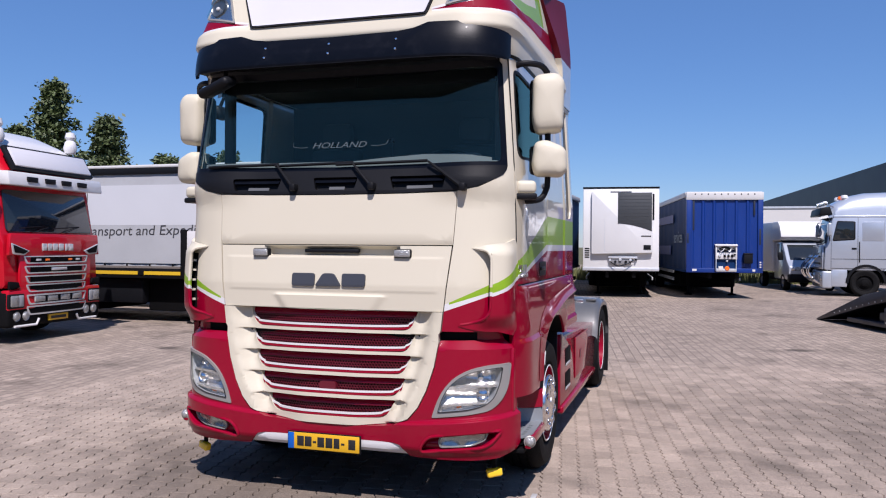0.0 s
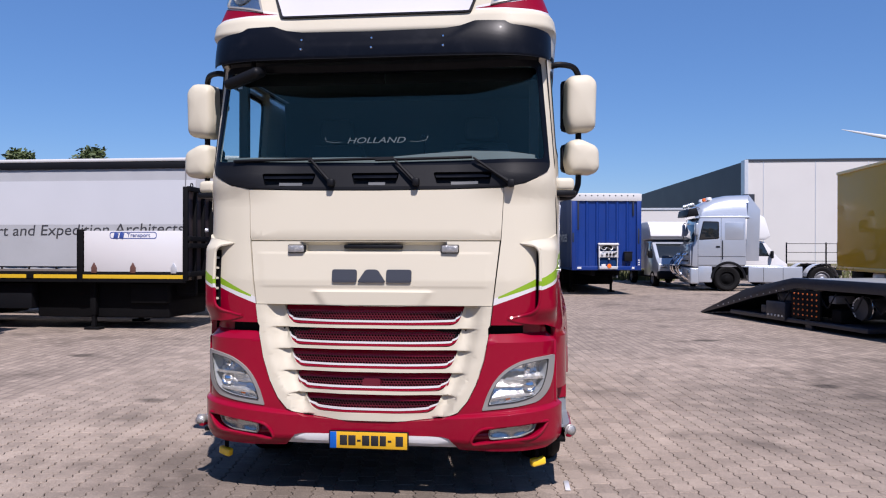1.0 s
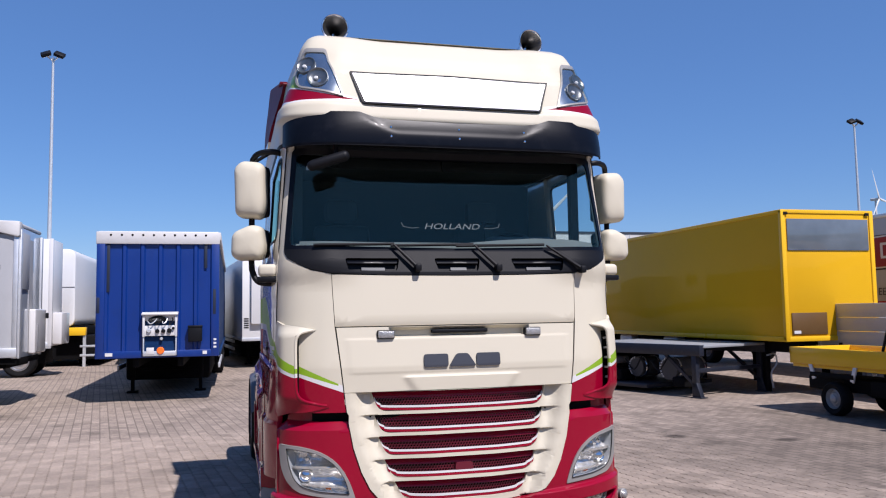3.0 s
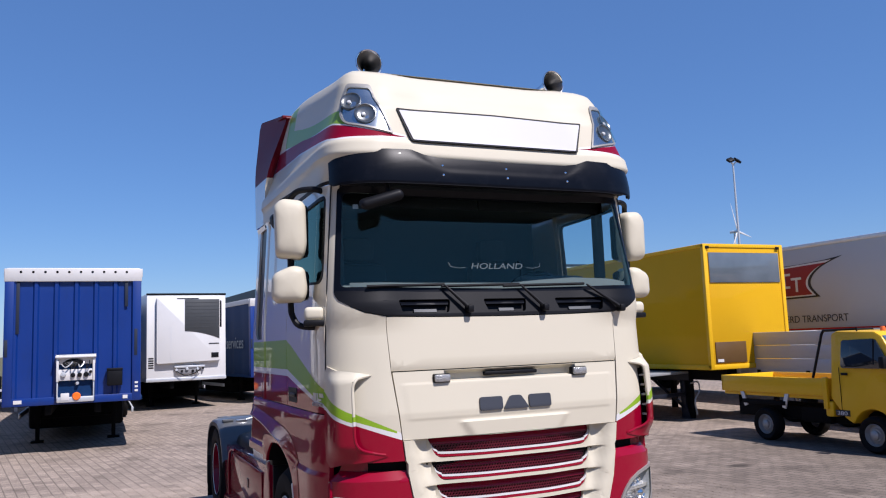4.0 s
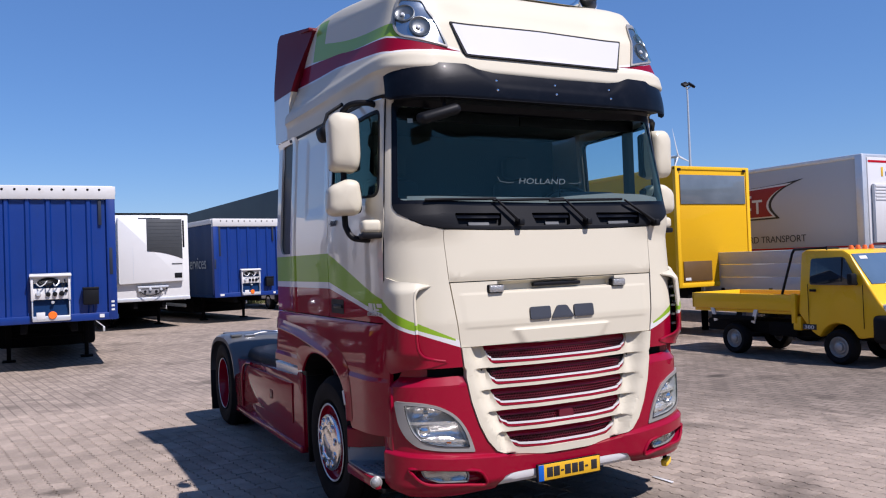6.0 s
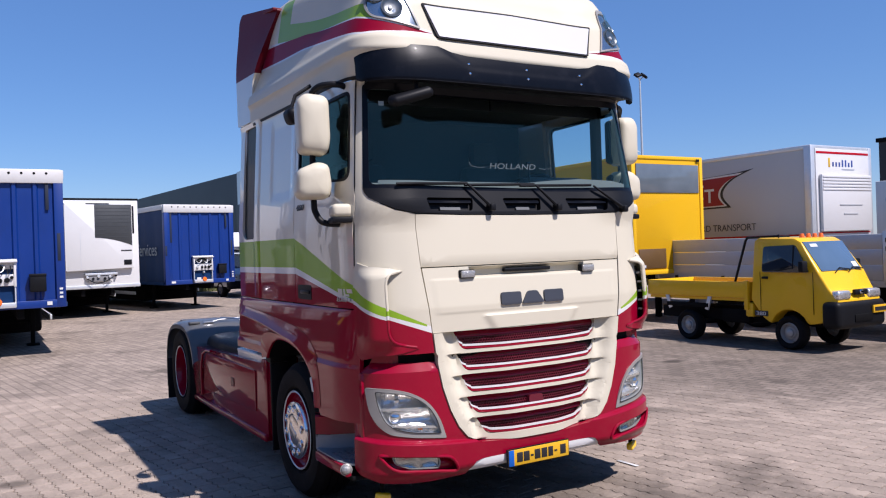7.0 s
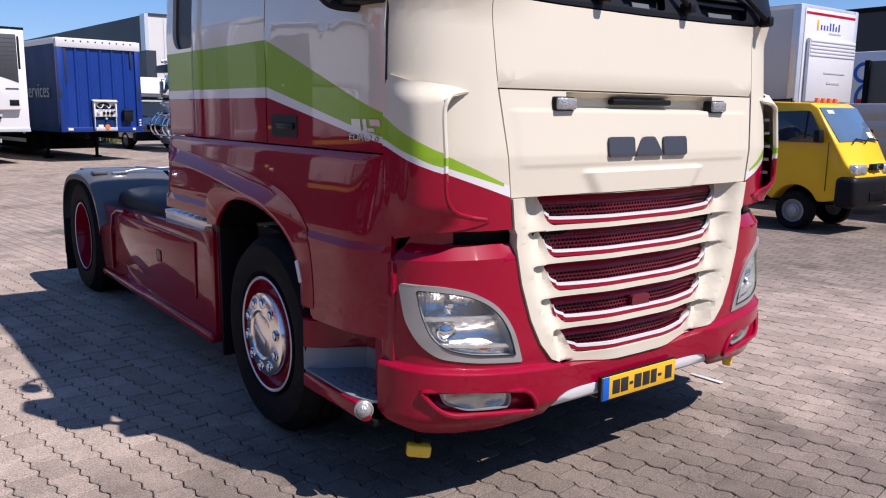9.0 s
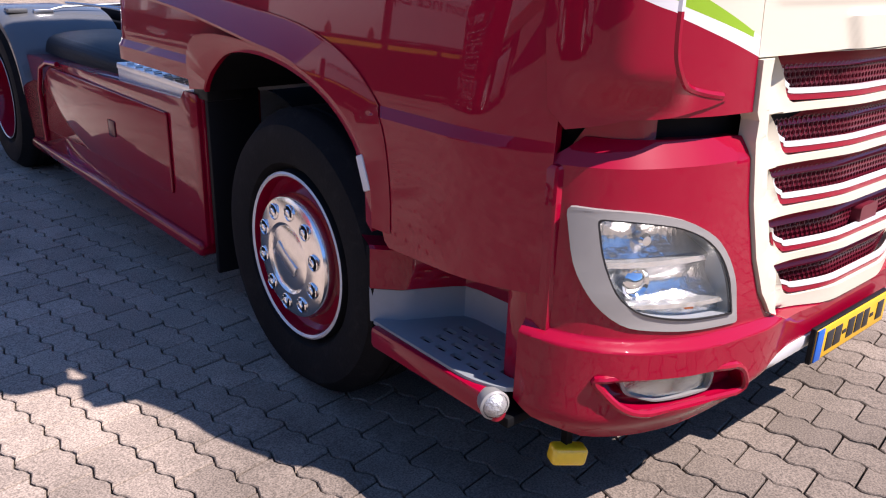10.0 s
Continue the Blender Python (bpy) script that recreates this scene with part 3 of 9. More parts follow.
# ---- marker lamps above the emblem
for sx in (-1, 1):
    lm = part("marker_lamp", boxbm(sx * 0.521 - 0.060, sx * 0.521 + 0.060, -0.018, 0.03, 1.682, 1.740, bev=0.010), BLACK_P, truck, "small rectangular marker lamp")
    part("lens", boxbm(sx * 0.521 - 0.055, sx * 0.521 + 0.055, -0.030, -0.010, 1.687, 1.735, bev=0.009), LENSW, lm, "clear lens")

# ---- corner panels with the air vanes
CORNER = [(-0.792, 1.212), (-1.325, 1.212), (-1.315, 1.76), (-1.303, 1.95), (-1.300, 2.31), (-1.262, 3.03), (-1.182, 3.03), (-1.216, 2.30), (-1.195, 2.245), (-1.115, 2.187), (-1.02, 2.146), (-0.8765, 2.118), (-0.8585, 1.766)]
for sg in (-1, 1):
    poly = CORNER[::-1] if sg < 0 else [(-a, b) for a, b in CORNER]
    part("corner_panel", wrap(poly, cuts=livery_cuts(sg), paint=lambda s, z: livery(s, z), thick=0.03), [CREAM, LIME, WHITE_P, RED], truck)
    vane = [(-0.90, 1.262), (-1.03, 1.275), (-1.075, 1.31), (-1.09, 1.36), (-1.095, 1.67), (-1.08, 1.715), (-1.0, 1.742), (-1.0, 1.755), (-1.20, 1.785), (-1.318, 1.765), (-1.322, 1.225), (-1.15, 1.214), (-1.0, 1.225), (-0.90, 1.25)]
    vane = spline([(*p,) for p in vane], 3)
    vane = [(p.x, p.y) for p in vane]
    vane = vane if sg < 0 else [(-a, b) for a, b in vane][::-1]

    def bulge(s, z):
        a = abs(s)
        return 0.062 * smoothstep(1.325, 1.16, a) * smoothstep(0.98, 1.09, a) * (0.35 + 0.65 * smoothstep(1.79, 1.70, z)) * (0.3 + 0.7 * smoothstep(1.21, 1.33, z)) + 0.006
    part("air_vane", wrap(vane, cuts=livery_cuts(sg), paint=livery, thick=0.022, step=(0.0125, 0.015), relief=bulge), [CREAM, LIME, WHITE_P, RED], truck)
    bead = bmesh.new()
    edge = spline([(1.0, 1.748), (1.06, 1.732), (1.085, 1.70), (1.094, 1.65), (1.094, 1.50), (1.091, 1.38), (1.078, 1.325), (1.045, 1.29), (0.98, 1.268), (0.915, 1.257)], 5)
    tube(bead, [cab(sg * p.x, p.y, bulge(p.x, p.y) - 0.006) for p in edge], 0.010, 8)
    for f in bead.faces:
        f.material_index = livery(1.09, f.calc_center_median().z)
    part("vane_lip", bead, [CREAM, LIME, WHITE_P, RED], truck)
    for zz in (1.36, 1.43, 1.50, 1.57, 1.64):
        inner = wrap([(sg * 1.12, zz), (sg * 1.19, zz), (sg * 1.19, zz + 0.014), (sg * 1.12, zz + 0.014)] if sg > 0 else [(-1.19, zz), (-1.12, zz), (-1.12, zz + 0.014), (-1.19, zz + 0.014)], off=0.030, thick=0.05)
        part("vane_rib", inner, CREAM, truck)
    part("vane_slot", wrap([(sg * 1.10, 1.31), (sg * 1.24, 1.31), (sg * 1.24, 1.70), (sg * 1.10, 1.70)] if sg > 0 else [(-1.24, 1.31), (-1.10, 1.31), (-1.10, 1.70), (-1.24, 1.70)], off=0.002, thick=0.004), BLACK_P, truck)

# ---- dark gap between cab and bumper
part("gap_filler", wrap([(-1.40, 1.06), (1.40, 1.06), (1.40, 1.25), (-1.40, 1.25)], off=-0.07, thick=0.01), BLACK_M, truck)
for sg in (-1, 1):
    q = [(1.0, 1.10), (1.300, 1.10), (1.195, 1.24), (1.0, 1.24)]
    part("bumper_top", wrap(q if sg > 0 else mirror_poly(q), off=-0.048, thick=0.02, step=(0.03, 0.02), relief=lambda s, z: -0.03 * smoothstep(1.10, 1.0, abs(s))), RED, truck)

# ---- bumper
HEAD = [(-1.262, 1.008), (-1.09, 0.999), (-0.968, 0.970), (-0.873, 0.915), (-0.809, 0.840), (-0.764, 0.750), (-0.734, 0.655), (-0.986, 0.684), (-1.113, 0.707), (-1.182, 0.762), (-1.238, 0.855)]
HEAD = rounded(HEAD, [0.02, 0.05, 0.05, 0.05, 0.05, 0.04, 0.012, 0.05, 0.04, 0.04, 0.05], 3)
FOG = rounded([(-1.180, 0.584), (-0.712, 0.540), (-0.648, 0.436), (-1.09, 0.478)], [0.03, 0.06, 0.05, 0.10], 5)
bl = [(-0.780, 1.150), (-0.750, 0.98), (-0.700, 0.824), (-0.645, 0.7125), (-0.578, 0.6365), (-0.462, 0.5885), (-0.225, 0.5685), (0, 0.5665)]
lowe = [(0, 0.478), (-0.47, 0.478), (-0.52, 0.468), (-0.585, 0.396), (-0.79, 0.388), (-1.0, 0.388), (-1.17, 0.398), (-1.30, 0.440), (-1.345, 0.48), (-1.345, 1.085), (-1.24, 1.160)]
CREASE = line_z([(0, 0.590), (0.5, 0.614), (1.4, 0.694)])
CREASE_CUTS = [((0.5, 0.614 + d), (-(b[1] - a[1]), b[0] - a[0])) for d in (0.007, 0.0, -0.007, -0.014, -0.021) for a, b in (((0, 0.590), (0.5, 0.614)), ((0.5, 0.614), (1.4, 0.694)))]


def bumper_relief(s, z):
    a = abs(s)
    c = CREASE(a)
    r = 0.030 * smoothstep(c + 0.006, c - 0.02, z) * smoothstep(0.35, 0.65, a) - 0.02 * smoothstep(0.47, 0.40, z)
    r -= 0.050 * max(0.0, (z - 1.098) / 0.07) * smoothstep(0.74, 0.80, a)
    return r


for sg in (-1, 1):
    poly = [*bl, *lowe]
    hd, fg = HEAD, FOG
    if sg > 0:
        poly, hd, fg = mirror_poly(poly), mirror_poly(hd), mirror_poly(fg)
    part("bumper", wrap(poly, [hd, fg], off=0.0, thick=0.05, step=(0.03, 0.018), cuts=[((p[0] * sg, p[1]), (n[0] * sg, n[1])) for p, n in CREASE_CUTS], relief=bumper_relief), RED, truck, "glossy red bumper half")
    # headlight: bezel, reflector bowl, lamps, clear lens
    lens = rounded([(-1.195, 0.984), (-1.12, 0.980), (-0.998, 0.960), (-0.914, 0.922), (-0.850, 0.866), (-0.800, 0.785), (-0.773, 0.690), (-0.982, 0.714), (-1.084, 0.743), (-1.138, 0.788), (-1.178, 0.882)], [0.015, 0.04, 0.05, 0.05, 0.05, 0.05, 0.01, 0.05, 0.04, 0.04, 0.05], 3)
    head = [(a, b) for a, b in HEAD]
    if sg > 0:
        lens, head = mirror_poly(lens), mirror_poly(head)
    hl = part("headlight", wrap(head, [lens], off=0.014, thick=0.06, step=(0.04, 0.05), relief=lambda s, z: -0.008 * smoothstep(0.8, 0.7, z)), LAMPGREY, truck, "headlight with grey bezel and clear lens")
    cx = sum(p[0] for p in lens) / len(lens)
    cz = sum(p[1] for p in lens) / len(lens)
    wall_in = [(cx + (a - cx) * 0.985, cz + (b - cz) * 0.985) for a, b in lens]

    def bowl(s, z):
        """Two hollowed bowls, the upper with fine upright flutes."""
        a = abs(s)
        if z > 0.862:
            return -0.020 - 0.035 * math.sin(max(0.0, min(1.0, (z - 0.862) / 0.125)) * math.pi) + 0.0008 * math.sin(a * 330) + 0.004 * abs((a / 0.06) % 1.0 - 0.5)
        return -0.020 - 0.045 * math.sin(max(0.0, min(1.0, (z - 0.735) / 0.122)) * math.pi) * (0.6 + 0.4 * math.sin((a - 0.80) / 0.36 * math.pi)) + 0.005 * abs((a / 0.075) % 1.0 - 0.5)
    part("reflector", wrap([(cx + (a - cx) * 0.99, cz + (b - cz) * 0.99) for a, b in lens], off=-0.012, thick=0.01, step=(0.006, 0.010), relief=bowl), REFLECT, hl)
    part("reflector_wall", wrap([(cx + (a - cx) * 1.01, cz + (b - cz) * 1.01) for a, b in lens], [wall_in[::-1]], off=0.0, thick=0.07), SATIN, hl)
    q = [(0.885, 0.856), (1.165, 0.856), (1.165, 0.870), (0.895, 0.870)]
    part("lamp_shelf", wrap(q if sg > 0 else mirror_poly(q), off=-0.008, thick=0.035), REFLECT, hl)
    q = [(0.80, 0.728), (1.10, 0.752), (1.10, 0.763), (0.815, 0.742)]
    part("lamp_shelf", wrap(q if sg > 0 else mirror_poly(q), off=-0.004, thick=0.035), REFLECT, hl)
    p, q = cab(sg * 1.075, 0.808, -0.045), cab(sg * 1.075, 0.808, -0.005)
    d = ((q - p).normalized() + Vector((0, -0.6, 0))).normalized()
    bm = bmesh.new()
    lathe(bm, [(0.036, -0.03), (0.040, 0.012), (0.036, 0.016), (0.030, 0.010), (0.016, 0.020), (0.0, 0.024)], Matrix.Translation(p) @ d.to_track_quat("X", "Z").to_matrix().to_4x4(), 24)
    part("projector", bm, CHROME, hl)
    p = cab(sg * 1.06, 0.915, -0.055)
    bm = bmesh.new()
    lathe(bm, [(0.018, -0.02), (0.018, 0.018), (0.012, 0.026), (0, 0.028)], Matrix.Translation(p) @ d.to_track_quat("X", "Z").to_matrix().to_4x4(), 16)
    part("bulb_cap", bm, CHROME, hl)
    part("indicator_bulb", wrap([(0.895, 0.722), (0.925, 0.726), (0.925, 0.748), (0.895, 0.745)] if sg > 0 else mirror_poly([(0.895, 0.722), (0.925, 0.726), (0.925, 0.748), (0.895, 0.745)]), off=-0.02, thick=0.02), ORANGE, hl)
    part("lens_rim", wrap(lens, [[(cx + (a - cx) * 0.972, cz + (b - cz) * 0.965) for a, b in lens][::-1]], off=0.012, thick=0.004, step=(0.04, 0.05)), LENSRIM, hl)
    ob = part("lens", wrap(lens, off=0.006, thick=0.004, step=(0.04, 0.05)), LENS, hl, "clear plastic lens")
    ob.visible_shadow = False
    # fog lamp in its scoop
    fz = [(-1.19, 0.594), (-0.70, 0.550), (-0.635, 0.426), (-1.10, 0.468)]
    fl = [(-1.110, 0.576), (-0.80, 0.548), (-0.775, 0.508), (-0.785, 0.462), (-0.99, 0.478), (-1.085, 0.515)]
    fl = rounded(fl, 0.02, 3)
    if sg > 0:
        fz, fl = mirror_poly(fz), mirror_poly(fl)
    part("scoop", wrap(fz, off=-0.022, thick=0.02, step=(0.03, 0.03), relief=lambda s, z: -0.05 * smoothstep(0.485, 0.565, z)), RED, truck)
    lamp = part("fog_lamp", wrap(fl, [[(-sg * -0.93 + (a - sg * 0.93) * 0.93, 0.515 + (b - 0.515) * 0.86) for a, b in fl][::-1]], off=-0.002, thick=0.06, step=(0.03, 0.03)), LAMPGREY, truck, "narrow clear fog lamp")
    part("reflector", wrap(fl, off=-0.014, thick=0.01, step=(0.012, 0.008), relief=lambda s, z: -0.012 * math.sin(max(0.0, min(1.0, (z - 0.475) / 0.09)) * math.pi) * abs(math.sin((abs(s) - 0.775) / 0.155 * math.pi)) ** 0.7), FOGREF, lamp)
    rim = bmesh.new()
    pts = [cab(a, b, bumper_relief(a, b) + 0.002) for a, b in fg]
    tube(rim, [*pts, pts[0], pts[1]], 0.011, 8, caps=False)
    part("scoop_rim", rim, RED, truck)
    ob = part("lens", wrap(fl, off=0.000, thick=0.006, step=(0.05, 0.05)), LENS, lamp)
    ob.visible_shadow = False
    # amber lamp below, chrome lamp on the step's corner
    bm = boxbm(-0.052, 0.052, -0.026, 0.026, -0.028, 0.028, bev=0.014, seg=3)
    part("amber_lamp", moved(bm, pose(sg * 1.098, 0.195, 0.278, 0, sg * -9, sg * 26)), AMBER, truck, "yellow marker lamp under the bumper")
    part("lamp_bracket", boxbm(sg * 1.095 - 0.012, sg * 1.095 + 0.012, 0.195, 0.215, 0.29, 0.48), BLACK_M, truck)
    bm = bmesh.new()
    mm = Matrix.Translation((sg * 1.318, 0.270, 0.478)) @ Vector((sg * 0.35, -0.94, 0.05)).to_track_quat("X", "Z").to_matrix().to_4x4()
    lathe(bm, [(0.0, -0.06), (0.022, -0.055), (0.034, -0.03), (0.039, 0.0), (0.040, 0.006), (0.034, 0.010)], mm, 28)
    cl = part("corner_lamp", bm, LAMPGREY, truck, "round grey marker lamp with clear lens")
    bm = bmesh.new()
    lathe(bm, [(0.034, 0.006), (0.027, 0.020), (0.014, 0.028), (0, 0.030)], mm, 28)
    part("lens", bm, LENSW, cl)

# ---- silver lower lip and number plate
lip = [(-0.58, 0.40), (-0.52, 0.468), (-0.46, 0.476), (0.46, 0.476), (0.52, 0.468), (0.58, 0.40), (0.48, 0.40), (0.44, 0.43), (-0.44, 0.43), (-0.48, 0.40)]
part("bumper_lip", wrap(lip, off=0.006, thick=0.06, relief=lambda s, z: -0.02 * smoothstep(0.43, 0.40, z)), WHITE_P, truck, "silver-white lower lip")
part("lip_recess", wrap([(-0.58, 0.395), (0.58, 0.395), (0.5, 0.47), (-0.5, 0.47)], off=-0.02, thick=0.04), ALU, truck)
plate = part("number_plate", boxbm(-0.280, 0.255, -0.062, -0.045, 0.383, 0.505, bev=0.004), BLACK_P, truck, "yellow plate in a black holder")
part("plate_face", boxbm(-0.272, 0.247, -0.067, -0.056, 0.391, 0.499, bev=0.003), PLATE, plate)
part("plate_band", boxbm(-0.272, -0.228, -0.0695, -0.064, 0.391, 0.499, bev=0.002), PLATE_BLUE, plate)
for x0, w in ((-0.205, 0.05), (-0.148, 0.05), (-0.055, 0.05), (0.005, 0.05), (0.064, 0.042), (0.17, 0.05)):
    part("plate_bar", boxbm(x0, x0 + w, -0.0695, -0.064, 0.412, 0.478, bev=0.002), INK, plate)
for x0 in (-0.088, 0.118):
    part("plate_bar", boxbm(x0, x0 + 0.024, -0.0695, -0.064, 0.438, 0.450), INK, plate)

# ---- black cowl, vents, wipers
cowl = [(-1.232, 2.292), (-1.224, 2.262), (-1.195, 2.228), (-1.150, 2.206), (-1.090, 2.182), (-1.015, 2.152), (-0.875, 2.124), (-0.5, 2.112), (0, 2.108), (0.5, 2.112), (0.875, 2.124), (1.015, 2.152), (1.090, 2.182), (1.150, 2.206), (1.195, 2.228), (1.224, 2.262), (1.232, 2.292), (0.6, 2.276), (0, 2.272), (-0.6, 2.276)]
VENTGREY = mat("vent_badge_grey", (0.0888, 0.0925, 0.0962), 0.5, var=0.05)
VENTS = [(-0.79, -0.41), (-0.165, 0.17), (0.40, 0.80)]


def vent_poly(a, b):
    return rounded([(a + 0.03, 2.135), (b - 0.02, 2.135), (b, 2.225), (a, 2.225)], 0.02, 3)


part("cowl", wrap(cowl, [vent_poly(a, b)[::-1] for a, b in VENTS], off=0.004, thick=0.05, step=(0.05, 0.03)), BLACK_P, truck, "matt black panel under the windscreen")
for a, b in VENTS:
    v = part("vent", wrap([(a - 0.01, 2.125), (b + 0.01, 2.125), (b + 0.01, 2.235), (a - 0.01, 2.235)], off=-0.035, thick=0.01), BLACK_P, truck)
    part("vent_lip", wrap([(a + 0.02, 2.19), (b - 0.02, 2.19), (b - 0.01, 2.224), (a + 0.01, 2.224)], off=0.0, thick=0.03, relief=lambda s, z: -0.02 * smoothstep(2.20, 2.224, z)), BLACK_G, v)
    part("vent_badge", wrap([(a + 0.12, 2.148), (b - 0.10, 2.148), (b - 0.10, 2.168), (a + 0.12, 2.168)], off=-0.02, thick=0.01), VENTGREY, v)
for x, dx, xe in ((-0.29, 0.16, -1.0), (0.29, 0.16, -0.47), (0.92, 0.24, 0.0)):
    bm = bmesh.new()
    piv, elbow, far = cab(x, 2.145, 0.04), cab(x - dx, 2.312, 0.035), cab(xe, 2.292, 0.018)
    tube(bm, [piv, piv.lerp(elbow, 0.5), elbow], [0.015, 0.012, 0.007], 8)
    box(bm, piv.x - 0.022, piv.x + 0.022, piv.y - 0.022, piv.y + 0.05, piv.z - 0.026, piv.z + 0.026, bev=0.012)
    w = part("wiper", bm, BLACK_P, truck, "black wiper arm and blade")
    bm = bmesh.new()
    pts = [cab(elbow.x + (xe - elbow.x) * t, 2.322 - 0.012 * t, 0.022) for t in np.linspace(0, 1, 9)]
    tube(bm, pts, 0.009, 6)
    tube(bm, [p + Vector((0, 0.006, -0.008)) for p in pts], 0.004, 4)
    part("blade", bm, BLACK_P, w)

# ---- windscreen
ws = [(-1.232, 2.292), (-0.6, 2.276), (0, 2.272), (0.6, 2.276), (1.232, 2.292), (1.200, 2.975), (1.14, 3.02), (-1.14, 3.02), (-1.200, 2.975)]
ws_in = rounded([(-1.184, 2.315), (0, 2.296), (1.184, 2.315), (1.155, 2.955), (0, 2.94), (-1.155, 2.955)], [0.05, 0, 0.05, 0.05, 0, 0.05], 5)
part("header_panel", wrap([(-1.20, 2.985), (1.20, 2.985), (1.22, 3.20), (-1.22, 3.20)], off=-0.012, thick=0.004, wall=False), BLACK_P, truck)
part("windscreen_frame", wrap(ws, [ws_in[::-1]], off=0.003, thick=0.012), BLACK_G, truck, "black windscreen surround")
pane = part("windscreen", wrap(ws_in, off=0.0, thick=0.004, wall=False), GLASS, truck, "large tinted windscreen")
pane.visible_shadow = False

# ---- sun visor
def visor(s, z, off=0.0):
    q = cab(s, 2.02)
    t = (z - 2.965) / 0.215
    y = q.y - 0.090 + 0.050 * t * t
    p = Vector((q.x * (0.957 - 0.004 * t), y, z))
    e = 0.01
    a, b = cab(s + e, 2.02), cab(s - e, 2.02)
    n = Vector((a.y - b.y, b.x - a.x, 0.12)).normalized()
    return p + n * off


vz = [(-1.36, 2.985), (-1.30, 2.965), (0, 2.962), (1.30, 2.965), (1.36, 2.985), (1.36, 3.165), (1.25, 3.182), (0.72, 3.186), (0.62, 3.165), (0.5, 3.148), (0, 3.140), (-0.5, 3.148), (-0.62, 3.165), (-0.72, 3.186), (-1.25, 3.182), (-1.36, 3.165)]


def visor_relief(s, z):
    a = abs(s)
    return -0.014 * smoothstep(0.74, 0.60, a) * smoothstep(3.02 + 0.10 * smoothstep(0.45, 0.72, a), 3.07 + 0.12 * smoothstep(0.45, 0.72, a), z)


under = [(-1.30, 0.0), (1.30, 0.0), (1.30, 1.0), (-1.30, 1.0)]
part("visor_floor", wrap(under, off=0.0, thick=0.01, step=(0.05, 0.5), place=lambda s, v, off=0.0: (visor(s, 3.0, 0.02)).lerp(Vector((visor(s, 3.0).x * 0.97, cab(s, 3.0).y + 0.02, 3.02)), v) + Vector((0, 0, -off)), wall=False), BLACK_P, truck)
vis = part("sun_visor", wrap(vz, off=0.03, thick=0.012, step=(0.035, 0.02), place=visor, relief=visor_relief), BLACK_G, truck, "glossy black external sun visor")
part("visor_inside", wrap(vz, off=0.012, thick=0.004, step=(0.05, 0.1), place=visor, wall=False), BLACK_P, vis)
for sx in (-0.50, 0.0, 0.50):
    for z in (3.012, 3.092):
        bm = bmesh.new()
        p = visor(sx, z, 0.03 + visor_relief(sx, z))
        lathe(bm, [(0, 0.006), (0.006, 0.005), (0.009, 0)], Matrix.Translation(p) @ Vector((0, -1, 0.1)).to_track_quat("X", "Z").to_matrix().to_4x4(), 10)
        part("screw", bm, CHROME, vis)

# ---- roof cap: rings of the skin, closed on top
R_END = sy(2.44)
B_LOW = line_z([(0.70, 3.318), (0.78, 3.314), (1.0, 3.308), (1.25, 3.308), (1.35, 3.326), (sy(1.26), 3.448), (R_END, 3.50)])
B_TOP = line_z([(0.70, 3.318), (0.78, 3.324), (1.0, 3.355), (1.25, 3.405), (1.35, 3.428), (sy(1.25), 3.534), (R_END, 3.59)])
N_LOW = line_z([(0.70, 3.33), (1.0, 3.37), (1.25, 3.415), (1.35, 3.44), (sy(0.93), 3.50), (R_END, 3.61)])
N_TOP = line_z([(0.9, 3.44), (1.25, 3.515), (1.35, 3.53), (sy(1.6), 3.615), (R_END, 3.66)])


bm = bmesh.new()
right = [*np.linspace(0, 1.44, 49), *np.linspace(1.48, sy(1.5), 12), *np.linspace(sy(1.5), sy(1.95), 6)[1:], *np.linspace(sy(1.95), R_END - 0.02, 5)[1:]]
svals = [-s for s in right[:0:-1]] + right


def roof_at(s, z):
    p = cab(s, z)
    rise = 0.10 * smoothstep(3.58, 3.74, z) + 0.185 * smoothstep(0.2, 2.0, p.y) * smoothstep(3.45, 3.72, z)
    lip = 0.016 * smoothstep(3.16, 3.20, z) * smoothstep(3.31, 3.27, z)
    k = 1 + lip / 1.2
    return Vector((p.x * k, p.y - (lip if p.y < 0.4 else 0), z + rise))


def roof_rows(s):
    """Heights of the rows at s, laid along the edges of the stripes, and the number of the band above each."""
    a = max(0.72, abs(s))
    keys = [3.03, 3.165, B_LOW(a) - 0.014, B_LOW(a), B_TOP(a), N_LOW(a), N_TOP(a), N_TOP(a) + 0.085, 3.765]
    keys = list(np.maximum.accumulate(keys))
    out = []
    for i, n in enumerate((4, 10, 1, 3, 1, 4, 4, 14)):
        out += [(keys[i] + (keys[i + 1] - keys[i]) * k / n, i) for k in range(n)]
    return out + [(keys[-1], 8)]


def roof_band(i, s):
    a = abs(s)
    if a < 0.72:
        return 0
    if i == 3:
        return 3
    if i in (2, 4):
        return 2
    if 1.16 < a < sy(1.95) and (i == 5 or (i == 6 and a > sy(1.68))):
        return 1
    return 0


